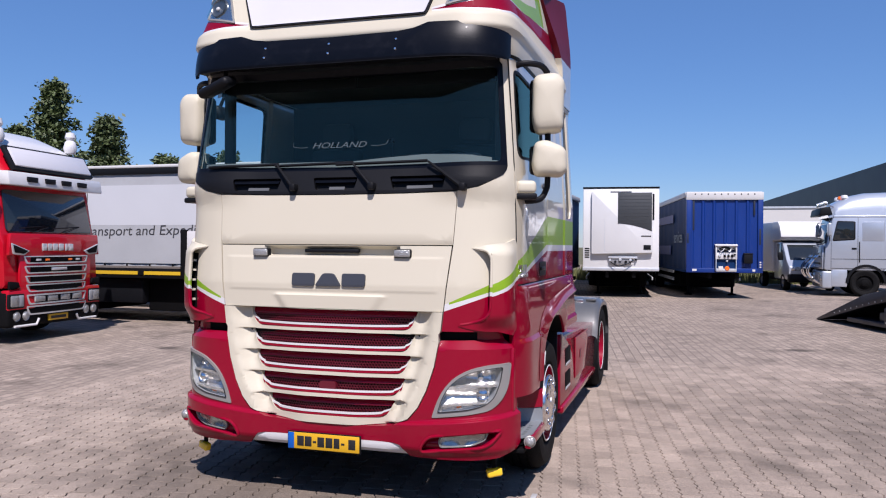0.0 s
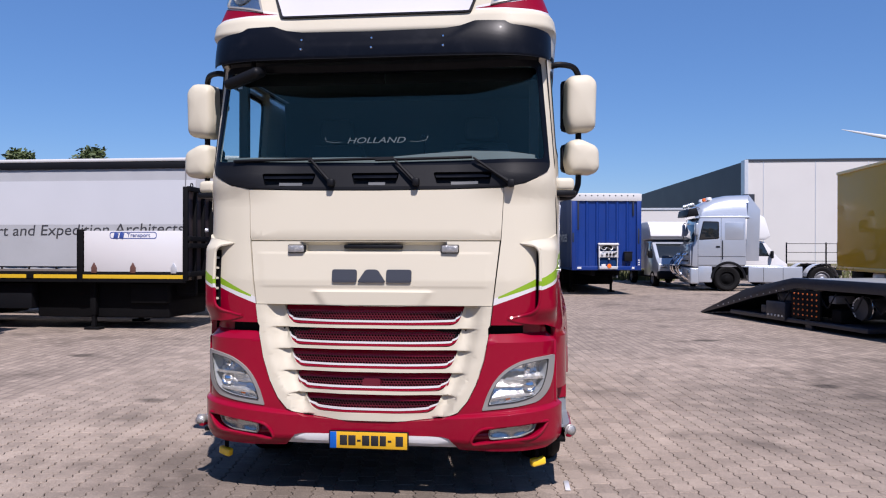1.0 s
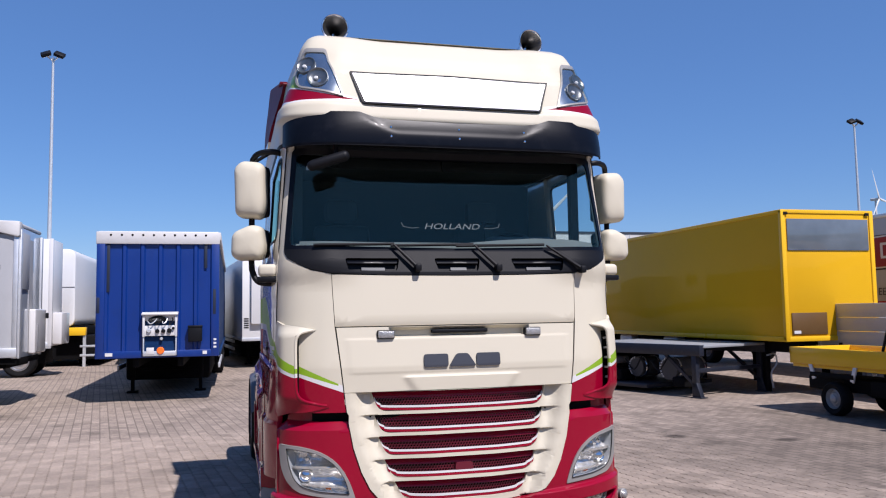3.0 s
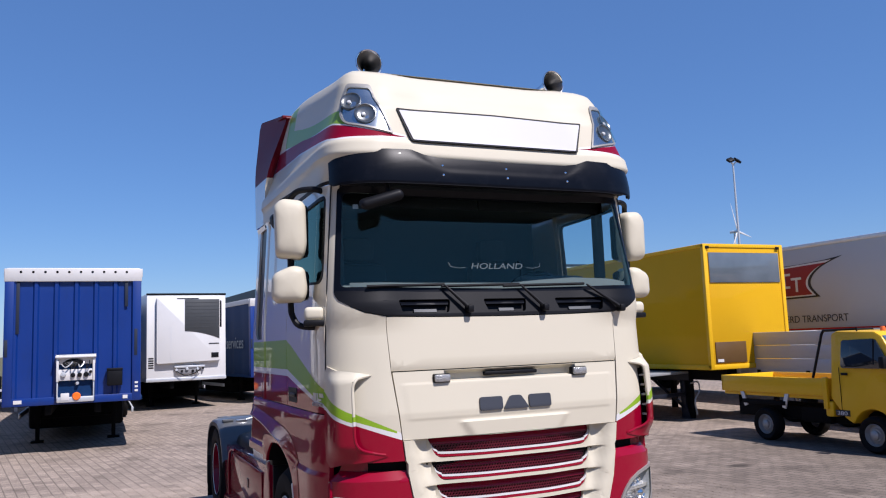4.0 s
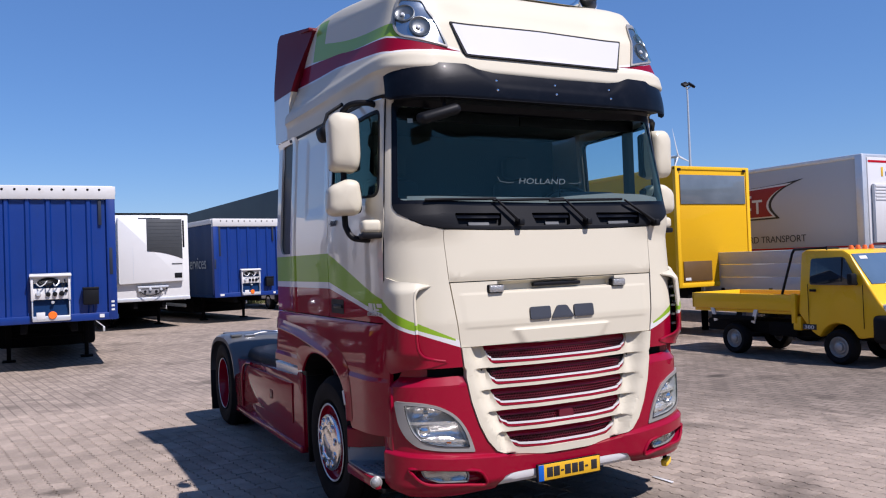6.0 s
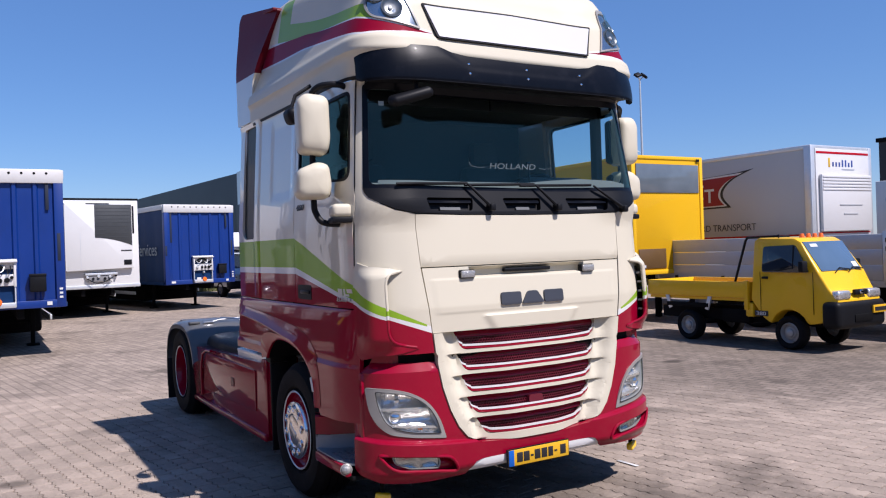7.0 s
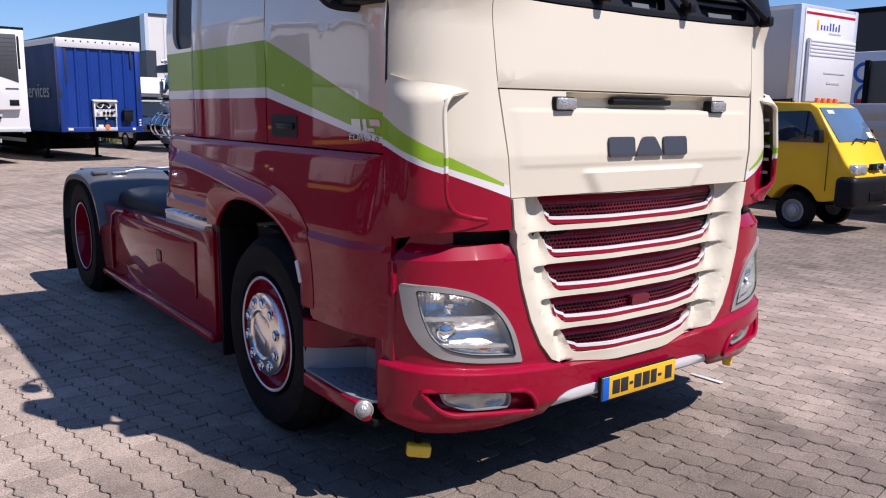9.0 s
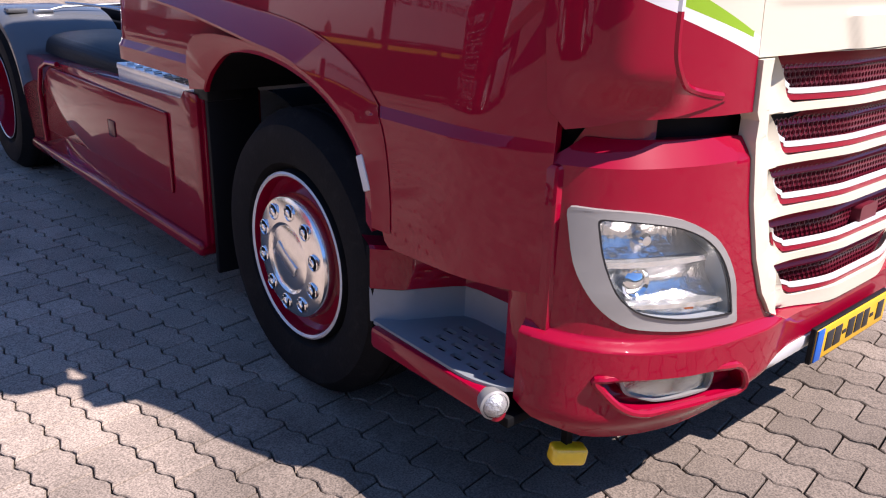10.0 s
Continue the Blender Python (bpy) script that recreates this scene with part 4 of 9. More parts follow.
rows = [roof_rows(s) for s in svals]
grid = [[bm.verts.new(roof_at(s, r[i][0])) for s, r in zip(svals, rows)] for i in range(len(rows[0]))]
for j, s in enumerate(svals):
    for i in range(len(grid) - 6, len(grid)):
        if abs(s) < 1.05:
            grid[i][j].co.y = max(grid[i][j].co.y, grid[i - 1][j].co.y + 0.018)
for i in range(len(grid) - 1):
    for j in range(len(svals) - 1):
        f = bm.faces.new((grid[i][j], grid[i][j + 1], grid[i + 1][j + 1], grid[i + 1][j]))
        f.material_index = roof_band(rows[j][i][1], (svals[j] + svals[j + 1]) / 2)
n = len(svals)
top = grid[-1]
for j in range(n // 2 - 1):
    a, b, c, d = top[j], top[j + 1], top[n - 2 - j], top[n - 1 - j]
    if j == 0:
        rowa = [a] + [bm.verts.new(a.co.lerp(d.co, t)) for t in np.linspace(0, 1, 9)[1:-1]] + [d]
    rowb = [b] + [bm.verts.new(b.co.lerp(c.co, t)) for t in np.linspace(0, 1, 9)[1:-1]] + [c]
    for k in range(8):
        bm.faces.new((rowa[k], rowb[k], rowb[k + 1], rowa[k + 1]))
    rowa = rowb
bm.faces.new(rowa if n % 2 == 0 else [*rowa, top[n // 2]])
bmesh.ops.recalc_face_normals(bm, faces=bm.faces)
part("roof_cap", bm, [CREAM, LIME, WHITE_P, RED_FILM], truck, "cream high roof with lime and dark red stripes", deg=30)

# ---- illuminated-sign board, unlit
sg_poly = [(-0.652, 3.287), (0.652, 3.287), (0.735, 3.530), (0, 3.545), (-0.735, 3.530)]


def sign_at(s, z, off=0.0):
    p = roof_at(s, z)
    return Vector((s, p.y - 0.018 - off, z))


sb = part("sign_board", wrap(rounded(sg_poly, 0.012), off=0.004, thick=0.05, place=sign_at, step=(0.08, 0.08)), BLACK_P, truck, "blank white roof sign in a black frame")
inset = [(-0.638, 3.300), (0.638, 3.300), (0.717, 3.515), (0, 3.529), (-0.717, 3.515)]
part("sign_face", wrap(rounded(inset, 0.01), off=0.009, thick=0.006, place=sign_at, step=(0.08, 0.08)), SIGN_W, sb, "blank white sign face")

# ---- roof lamps in the cap's corners
for sg in (-1, 1):
    out = rounded([(-1.285, 3.665), (-1.295, 3.50), (-1.21, 3.405), (-0.825, 3.330), (-0.93, 3.50), (-1.04, 3.655)], [0.045, 0.09, 0.07, 0.012, 0.05, 0.03], 5)
    inn = [(-1.08 + (a + 1.08) * 0.91, 3.495 + (b - 3.495) * 0.90) for a, b in out]
    if sg > 0:
        out, inn = mirror_poly(out), mirror_poly(inn)

    def roof_skin(s, z, off=0.0):
        p, q = roof_at(s, z), cab(s, z, 1.0) - cab(s, z)
        return p + q * off
    rl = part("roof_lamp", wrap(out, [inn[::-1]], off=0.012, thick=0.03, place=roof_skin), LAMPGREY, truck, "clear roof lamp with two round projectors")
    part("reflector", wrap(inn, off=0.002, thick=0.004, place=roof_skin), LAMPMIRROR, rl, "smooth blue-grey lamp reflector")
    for a, z, r in ((1.195, 3.575, 0.068), (1.06, 3.472, 0.070)):
        bm = bmesh.new()
        p = roof_skin(sg * a, z, 0.001)
        d = (roof_skin(sg * a, z, 0.02) - p).normalized()
        d = (d + Vector((0, -0.25, 0))).normalized()
        at = Matrix.Translation(p) @ d.to_track_quat("X", "Z").to_matrix().to_4x4()
        lathe(bm, [(r * 1.05, -0.03), (r * 1.05, 0.016), (r * 0.98, 0.017), (r * 0.90, 0.011), (r * 0.68, 0.005), (r * 0.36, 0.0025), (0, 0.002)], at, 28)
        bowl_ = part("projector", bm, LAMPBALL, rl, "dark grey lamp bowl")
        bm = bmesh.new()
        lathe(bm, [(r * 0.22, 0.0), (r * 0.22, 0.010), (r * 0.15, 0.016), (0, 0.018)], at @ Matrix.Translation((0, -0.012, -0.006)), 14)
        part("bulb", bm, WHITE_P, bowl_)
    ob = part("lens", wrap(inn, off=0.022, thick=0.004, place=roof_skin), LENS, rl)
    ob.visible_shadow = False
    # air horn: trumpet pointing forward on a short foot
    bm = bmesh.new()
    hd = Vector((sg * 0.05, -1, 0.03)).normalized()
    hm = Matrix.Translation((sg * 0.778, 0.54, 3.985)) @ hd.to_track_quat("X", "Z").to_matrix().to_4x4()
    lathe(bm, [(0.012, -0.55), (0.018, -0.50), (0.024, -0.30), (0.038, -0.14), (0.062, -0.05), (0.092, -0.004), (0.101, 0.002), (0.103, 0.007), (0.099, 0.011), (0.093, 0.009), (0.089, 0.002)], hm, 36)
    horn = part("air_horn", bm, HORN, truck, "chrome trumpet air horn")
    bm = bmesh.new()
    lathe(bm, [(0.091, 0.005), (0.080, -0.012), (0.050, -0.06), (0.028, -0.15), (0.016, -0.3), (0, -0.31)], hm, 36)
    part("bell_inside", bm, HORN_IN, horn, "dull grey inside of the trumpet")
    for hx, hy, hr in ((0.778, 0.66, 0.012), (0.765, 0.95, 0.010)):
        bm = bmesh.new()
        tube(bm, [(sg * hx, hy, 3.975), (sg * hx, hy, 3.84)], hr, 8)
        part("horn_foot", bm, HORN, horn)

# ---- rear spoiler: side fins and top plate
def fin_at(y, z, off=0.0):
    xr = 1.205 - 0.05 * smoothstep(3.5, 4.13, z)
    xf = 1.195 - 0.13 * smoothstep(3.35, 3.98, z)
    return Vector((-(xf + (xr - xf) * min(1, max(0, (y - 2.0) / 0.8))) - off, y, z))


def fin():
    poly = rounded([(2.79, 3.065), (2.38, 3.06), (2.33, 3.42), (2.14, 3.78), (2.0, 3.965), (2.08, 4.0), (2.74, 4.10), (2.80, 4.04), (2.80, 3.50)], [0.02, 0.02, 0.02, 0.02, 0.02, 0.03, 0.03, 0.05, 0.02], 3)
    kw = dict(place=fin_at, step=(0.06, 0.06), cuts=[((0, 3.475), (0, 1))], paint=lambda y, z: 1 if z > 3.475 else 0)
    bm = wrap(poly[::-1], off=0.0, thick=0.06, **kw)
    back = wrap(poly, off=-0.06, thick=0.0, wall=False, **kw)
    tmp = bpy.data.meshes.new("tmp")
    back.to_mesh(tmp)
    back.free()
    bm.from_mesh(tmp)
    bpy.data.meshes.remove(tmp)
    bmesh.ops.remove_doubles(bm, verts=bm.verts, dist=1e-4)
    bmesh.ops.recalc_face_normals(bm, faces=bm.faces)
    return bm


both("side_fin", fin, [CREAM_GLOSS, REDFIN], truck, "cream and red side fin behind the roof")
bm = bmesh.new()
prism(bm, [(2.02, 3.985), (2.77, 4.095), (2.77, 4.065), (2.02, 3.955)], -1.1, 1.1, "x", bev=0.008)
part("roof_spoiler", bm, REDFIN, truck)

def lettering(name, word, size, m, parent, place, along):
    """Raised letters centred at a place, reading along a direction."""
    t = bpy.data.curves.new("word", "FONT")
    t.body, t.size, t.extrude, t.align_x, t.shear = word, size, 0.003, "CENTER", 0.2
    src = new(name, t)
    got = bpy.data.meshes.new_from_object(src.evaluated_get(bpy.context.evaluated_depsgraph_get()))
    bpy.data.objects.remove(src)
    got.materials.append(m)
    ob = new(name, got)
    ax = along.normalized()
    up = Vector((0, 0, 1))
    ob.matrix_world = Matrix.Translation(place) @ Matrix((ax, up, ax.cross(up))).transposed().to_4x4() @ Matrix.Diagonal((1.65, 1, 1, 1))
    ob.parent = parent
    return ob


# ---- sides: door, sleeper panel, dark corner strip, rear corner
def side_lean(z):
    """The lower side: a small shoulder, then a gentle lean out to a crease."""
    return 0.010 * min(1.0, max(0.0, (1.504 - z) / 0.020)) + 0.024 * min(1.0, max(0.0, (1.484 - z) / 0.31)) + 0.018 * min(1.0, max(0.0, (1.146 - z) / 0.028))


def side_place(sg):
    def place(y, z, off=0.0):
        w = np.interp(z, WIDE[:, 0], WIDE[:, 1])
        if y < 0.62:
            p = cab(sg * sy(max(0.13, y)), z, off)
            return p
        return Vector((sg * (1.245 * w + off), y, z))
    return place


def ys(s):
    return float(np.interp(s, PLAN_S, PLAN[:, 1])) + 0.003


def side_cuts():
    out = []
    for t, f in ((2.0, 1.650), (1.778, 1.562), (1.729, 1.538)):
        out.append(((1.27, t), (-(f - t), 0.22 - 1.27)))
        out.append(((1.27, t), (0, 1)))
    return out


def side_paint(y, z):
    k = (1.27 - y) / 1.05 if y < 1.27 else 0
    if z > 2.0 - 0.350 * k:
        return 0
    return 1 if z > 1.778 - 0.216 * k else 2 if z > 1.729 - 0.191 * k else 3


for sg in (-1, 1):
    pl = side_place(sg)

    def wind(poly):
        return poly if sg > 0 else poly[::-1]
    win = rounded([(0.278, 2.35), (1.21, 2.39), (1.21, 2.93), (0.252, 2.95)], [0.09, 0.05, 0.05, 0.05], 5)
    kw = dict(place=pl, cuts=side_cuts(), paint=side_paint, step=(0.06, 0.08))
    door = part("door", wrap(wind([(ys(1.325), 1.512), (1.278, 1.512), (1.278, 3.015), (ys(1.262), 3.015), (ys(1.300), 2.31), (ys(1.303), 1.95), (ys(1.315), 1.75)]), [win], off=0.004, thick=0.03, relief=lambda y, z: 0.006 * smoothstep(1.955, 1.985, z) * smoothstep(2.03, 1.99, z), **kw), LIVERY, truck, "cream door with lime and red livery")
    ring = [(0.745 + (a - 0.745) * 0.955, 2.63 + (b - 2.63) * 0.93) for a, b in win]
    part("window_seal", wrap(win, [ring[::-1]], off=0.006, thick=0.02, place=pl, step=(0.06, 0.2)), BLACK_P, door)
    gl = part("window_pane", wrap(ring, off=-0.004, thick=0.004, place=pl, step=(0.06, 0.3), wall=False), GLASS_SIDE, door)
    gl.visible_shadow = False
    hb = part("door_handle", wrap(rounded([(0.955, 1.545), (1.225, 1.545), (1.225, 1.650), (0.955, 1.650)], 0.02, 3), off=0.007, thick=0.02, place=pl, step=(0.3, 0.3)), BLACK_P, door, "black recessed handle")
    bm = bmesh.new()
    box(bm, sg * 1.248, sg * 1.262, 0.98, 1.16, 1.585, 1.612, bev=0.006)
    part("grip", bm, BLACK_G, hb)
    for y0, y1, z0, z1, m in ((0.258, 0.315, 1.614, 1.640, STEEL), (0.335, 0.358, 1.592, 1.640, STEEL), (0.290, 0.332, 1.592, 1.606, STEEL), (0.375, 0.440, 1.592, 1.640, STEEL)):
        y0, y1 = (y0 + 0.02, y1 + 0.02)
        part("badge", wrap(wind([(y0, z0), (y1, z0), (y1 + 0.008, z1), (y0 + 0.008, z1)]), off=0.007, thick=0.004, place=pl, step=(1, 1)), m, door)
    for word, size, yc, zc, m in (("EURO 6", 0.036, 0.385, 1.556, STEEL), ("460", 0.062, 1.150, 2.203, LOGO_GREY)):
        a, b = pl(yc - 0.08, zc), pl(yc + 0.08, zc)
        lettering("badge", word, size, m, door, (a + b) / 2 + Vector((sg * 0.009, 0, 0)), (b - a) * sg)
    bm = bmesh.new()
    tube(bm, [cab(sg * q, h, 0.001) for q, h in ((1.312, 1.79), (1.3015, 1.95), (1.2985, 2.31), (1.280, 2.66), (1.2605, 3.01))], 0.0045, 6)
    part("door_seam", bm, BLACK_P, truck)
    inset_p = rounded([(1.36, 2.33), (1.86, 2.33), (1.86, 2.95), (1.36, 2.95)], 0.06, 4)
    part("sleeper_panel", wrap(wind([(1.288, 1.512), (2.120, 1.512), (2.120, 3.02), (1.288, 3.02)]), off=0.004, thick=0.03, relief=lambda y, z: -0.010 * smoothstep(1.36, 1.39, y) * smoothstep(1.86, 1.83, y) * smoothstep(2.33, 2.36, z) * smoothstep(2.96, 2.93, z), place=pl, cuts=side_cuts(), paint=side_paint, step=(0.03, 0.04)), LIVERY, truck)
    strip = rounded([(2.297, 2.02), (2.622, 2.02), (2.622, 3.01), (2.297, 3.01)], [0.03, 0.12, 0.05, 0.03], 5)
    part("rear_panel", wrap(wind([(2.130, 1.512), (2.800, 1.512), (2.800, 3.05), (2.130, 3.05)]), [strip], off=0.0, thick=0.03, relief=lambda y, z: -0.03 * smoothstep(2.74, 2.80, y) + 0.012 * smoothstep(2.125, 2.165, y) * smoothstep(2.30, 2.255, y), **{**kw, "step": (0.02, 0.08)}), LIVERY, truck)
    part("side_strip", wrap(wind([(2.28, 2.00), (2.64, 2.00), (2.64, 3.03), (2.28, 3.03)]), off=-0.015, thick=0.01, place=pl, step=(1, 1)), BLACK_G, truck, "black glass strip")
    part("drip_moulding", wrap(wind([(ys(1.25), 3.018), (2.35, 3.018), (2.35, 3.04), (ys(1.25), 3.04)]), off=0.006, thick=0.02, place=pl, step=(0.06, 1)), BLACK_P, truck)
    # lower side: arch panel and front lower panel
    arch = [(1.42 + 0.69 * math.cos(a), 0.555 + 0.69 * math.sin(a)) for a in np.linspace(math.radians(18), math.radians(162), 22)]
    body = [(2.800, 1.06), (2.800, 1.504), (0.225, 1.504), (0.235, 1.22), (0.25, 0.768), (0.742, 0.752)] + [p for p in arch[::-1] if p[0] < 1.42 or p[1] > 1.07] + [(1.90, 1.06)]
    part("lower_panel", wrap(wind(body), off=-0.002, thick=0.035, place=pl, step=(0.04, 0.022), cuts=[((0.5, z), (0, 1)) for z in (1.149, 1.146, 1.118, 1.115)], relief=lambda y, z: side_lean(z) * smoothstep(0.18, 0.50, y) - 0.03 * smoothstep(2.74, 2.80, y)), RED, truck, "glossy dark red lower side panel")
    # wheel arch: a broad sloping band that sweeps up and runs out to the rear, and the flare below it
    O = spline([(0.735, 0.80), (0.740, 0.93), (0.775, 1.09), (0.86, 1.185), (1.0, 1.265), (1.2, 1.320), (1.45, 1.350), (1.75, 1.375), (2.1, 1.400), (2.45, 1.422), (2.745, 1.44)], 4)
    M = spline([(0.795, 0.80), (0.800, 0.91), (0.850, 1.03), (0.945, 1.115), (1.08, 1.180), (1.26, 1.230), (1.47, 1.255), (1.72, 1.285), (2.05, 1.320), (2.42, 1.345), (2.745, 1.365)], 4)
    M2 = spline([(0.795, 0.80), (0.800, 0.91), (0.850, 1.03), (0.945, 1.115), (1.08, 1.180), (1.26, 1.230), (1.47, 1.255), (1.72, 1.262), (1.90, 1.238), (1.985, 1.165), (2.0, 1.10), (1.995, 1.040)], 4)
    N = spline([(0.835, 0.80), (0.845, 0.91), (0.890, 1.005), (0.975, 1.085), (1.10, 1.150), (1.27, 1.195), (1.47, 1.215), (1.66, 1.195), (1.78, 1.130), (1.83, 1.085), (1.85, 1.060), (1.862, 1.035)], 4)

    def strip(name, curves, label=""):
        bm = bmesh.new()
        rows = [[bm.verts.new((sg * (fx(i / (len(c) - 1)) if fx else 1.246 + side_lean(p.y)), p.x, p.y + dz)) for i, p in enumerate(c)] for c, fx, dz in curves]
        for r0, r1 in zip(rows, rows[1:]):
            for k in range(len(r0) - 1):
                bm.faces.new((r0[k], r0[k + 1], r1[k + 1], r1[k]))
        bmesh.ops.recalc_face_normals(bm, faces=bm.faces)
        if sg * sum(f.normal.x for f in bm.faces) < 0:
            bmesh.ops.reverse_faces(bm, faces=bm.faces)
        part(name, bm, RED, truck, label, deg=38)
    def run_out(u):
        return 1.318 - 0.014 * smoothstep(0.55, 0.90, u) - 0.040 * smoothstep(0.95, 1.0, u)
    strip("wheel_arch", [(O, None, 0.002), (O, None, -0.004), (M, run_out, 0.004), (M, lambda u: run_out(u) - 0.002, -0.006), (M, lambda u: 1.240, -0.012)], "dark red sloping wheel arch band")
    strip("arch_flare", [(M2, lambda u: 1.315 - 0.060 * smoothstep(0.78, 0.95, u), -0.004), (M2, lambda u: 1.315 - 0.010 * smoothstep(0.75, 0.95, u), -0.012), (N, lambda u: 1.308, 0.010), (N, lambda u: 1.303, 0.0), (N, lambda u: 1.284, 0.0)], "dark red arch flare")
    bm = bmesh.new()
    rows = [[bm.verts.new((sg * x, p.x, p.y)) for p in N] for x in (1.286, 0.80)]
    for k in range(len(N) - 1):
        bm.faces.new((rows[0][k], rows[0][k + 1], rows[1][k + 1], rows[1][k]))
    part("arch_lining", bm, BLACK_M, truck)
    part("arch_reflector", moved(boxbm(sg * 1.296, sg * 1.320, -0.016, 0.016, -0.052, 0.052, bev=0.004), pose(0, 0.836, 0.955, -22)), mat("white_reflector", (0.555, 0.5624, 0.5624), 0.3, var=0.05), truck)
    # boarding step
    st = part("step_well", boxbm(sg * 1.0, sg * 1.04, 0.24, 0.79, 0.46, 0.80, bev=0.006), RED, truck)
    plan = [(1.308, 0.815), (1.240, 0.745), (1.205, 0.728), (1.105, 0.678), (1.072, 0.655), (1.060, 0.615), (1.055, 0.235)]
    for nm, m_, levels in (("step_rim", STEPGREY, ((0.0, 0.500), (0.004, 0.515), (0.012, 0.600), (0.020, 0.604))), ("step_guard", RED, ((0.006, 0.604), (0.006, 0.728), (0.016, 0.738), (0.10, 0.738)))):
        bm = bmesh.new()
        rows = [[bm.verts.new((sg * (x - d * (0.4 if k < 2 else 1)), y + d * (1 if k < 5 else 0), z)) for k, (x, y) in enumerate(plan)] for d, z in levels]
        for r0, r1 in zip(rows, rows[1:]):
            for k in range(len(plan) - 1):
                bm.faces.new((r0[k], r0[k + 1], r1[k + 1], r1[k]))
        bmesh.ops.recalc_face_normals(bm, faces=bm.faces)
        part(nm, bm, m_, truck, deg=30)
    part("guard_end", boxbm(sg * 1.16, sg * 1.300, 0.816, 0.850, 0.47, 0.735, bev=0.008), BLACK_M, truck)
    bm = bmesh.new()
    holes = []
    for i in range(4):
        for j in range(5):
            holes.append(rounded([(0.300 + j * 0.066 + i % 2 * 0.02, 1.118 + i * 0.044), (0.345 + j * 0.066 + i % 2 * 0.02, 1.118 + i * 0.044), (0.345 + j * 0.066 + i % 2 * 0.02, 1.140 + i * 0.044), (0.300 + j * 0.066 + i % 2 * 0.02, 1.140 + i * 0.044)], 0.006, 2))
    wrap(rounded([(0.235, 1.045), (0.65, 1.045), (0.70, 1.14), (0.80, 1.27), (0.805, 1.308), (0.36, 1.318), (0.255, 1.27)], [0.01, 0.03, 0.03, 0.01, 0.01, 0.05, 0.05], 3), [h[::-1] for h in holes], thick=0.012, place=lambda u, v, off=0.0: Vector((sg * v, u, 0.508 + off)), step=(0.025, 0.02), bm=bm)
    part("step_tread", bm, STEPGREY, truck, "perforated aluminium step")
    part("step_edge", boxbm(sg * 1.285, sg * 1.33, 0.25, 0.79, 0.430, 0.500, bev=0.015), RED, truck)
    part("step_base", boxbm(sg * 1.02, sg * 1.284, 0.25, 0.79, 0.40, 0.43, bev=0.006), BLACK_M, truck)
    part("bumper_end", boxbm(sg * 1.05, sg * 1.225, 0.20, 0.34, 0.46, 1.10, bev=0.015), RED, truck)

# ---- structure of the cab: floor, rear wall, ceiling, cabin
part("cab_floor", boxbm(-1.19, 1.19, 0.30, 2.62, 1.40, 1.50, bev=0.02), BLACK_M, truck)
part("rear_wall", boxbm(-1.19, 1.19, 2.60, 2.66, 1.05, 3.05, bev=0.02), CREAM_GLOSS, truck)
part("cabin_ceiling", boxbm(-1.10, 1.10, 0.45, 2.60, 3.0, 3.03), CABIN_D, truck)
part("cabin_curtain", boxbm(-1.14, 1.14, 1.62, 1.66, 1.5, 3.0), CABIN_D, truck, "dark blue cabin curtain")
bm = bmesh.new()
prism(bm, [(0.17, 1.6), (0.17, 2.255), (0.26, 2.335), (0.50, 2.362), (0.68, 2.34), (0.72, 2.15), (0.74, 1.6)], -1.10, 1.10, "x", bev=0.02)
dash = part("dashboard", bm, CABIN, truck, "grey dashboard")
bm = bmesh.new()
prism(bm, [(0.30, 2.24), (0.38, 2.40), (0.55, 2.43), (0.70, 2.36), (0.72, 2.2)], 0.36, 0.92, "x", bev=0.05)
part("instrument_hood", bm, CABIN, dash)
part("dash_front", wrap([(-1.12, 2.22), (1.12, 2.22), (1.12, 2.352), (0.92, 2.372), (0.62, 2.385), (0.34, 2.368), (0.1, 2.348), (-1.12, 2.352)], off=-0.035, thick=0.012, wall=False), CABIN, dash, "pale grey dashboard edge behind the windscreen")
bm = bmesh.new()
ringm = Matrix.Translation((0.62, 0.82, 2.33)) @ Vector((0, 0.55, 0.84)).to_track_quat("X", "Z").to_matrix().to_4x4()
lathe(bm, [(0.22 + 0.017 * math.cos(a), 0.017 * math.sin(a)) for a in np.linspace(0, 2 * math.pi, 9)[:-1]], ringm, 36, close=True)
part("steering_wheel", bm, BLACK_P, truck)
for sx in (-0.62, 0.62):
    bm = bmesh.new()
    box(bm, sx - 0.25, sx + 0.25, 1.0, 1.45, 1.85, 2.0, bev=0.05)
    box(bm, sx - 0.24, sx + 0.24, 1.38, 1.52, 1.95, 2.60, bev=0.06)
    box(bm, sx - 0.14, sx + 0.14, 1.40, 1.52, 2.62, 2.82, bev=0.05)
    part("cab_seat", bm, CABIN_D, truck)
for sx in (-1, 1):
    part("pillar_lining", boxbm(sx * 1.03, sx * 1.10, 0.42, 0.50, 2.2, 3.0, bev=0.02), CABIN_D, truck)
    part("sun_blind", boxbm(sx * 0.55 - 0.545, sx * 0.55 + 0.545, 0.42, 0.44, 2.90, 2.99, bev=0.004), BLACK_P, truck)
tx = bpy.data.curves.new("word", "FONT")
tx.body, tx.size, tx.extrude, tx.align_x, tx.shear = "HOLLAND", 0.075, 0.001, "CENTER", 0.25
wd = new("dash_sign", tx)
dg = bpy.context.evaluated_depsgraph_get()
me = bpy.data.meshes.new_from_object(wd.evaluated_get(dg))
bpy.data.objects.remove(wd)
ds = new("dash_sign", me)
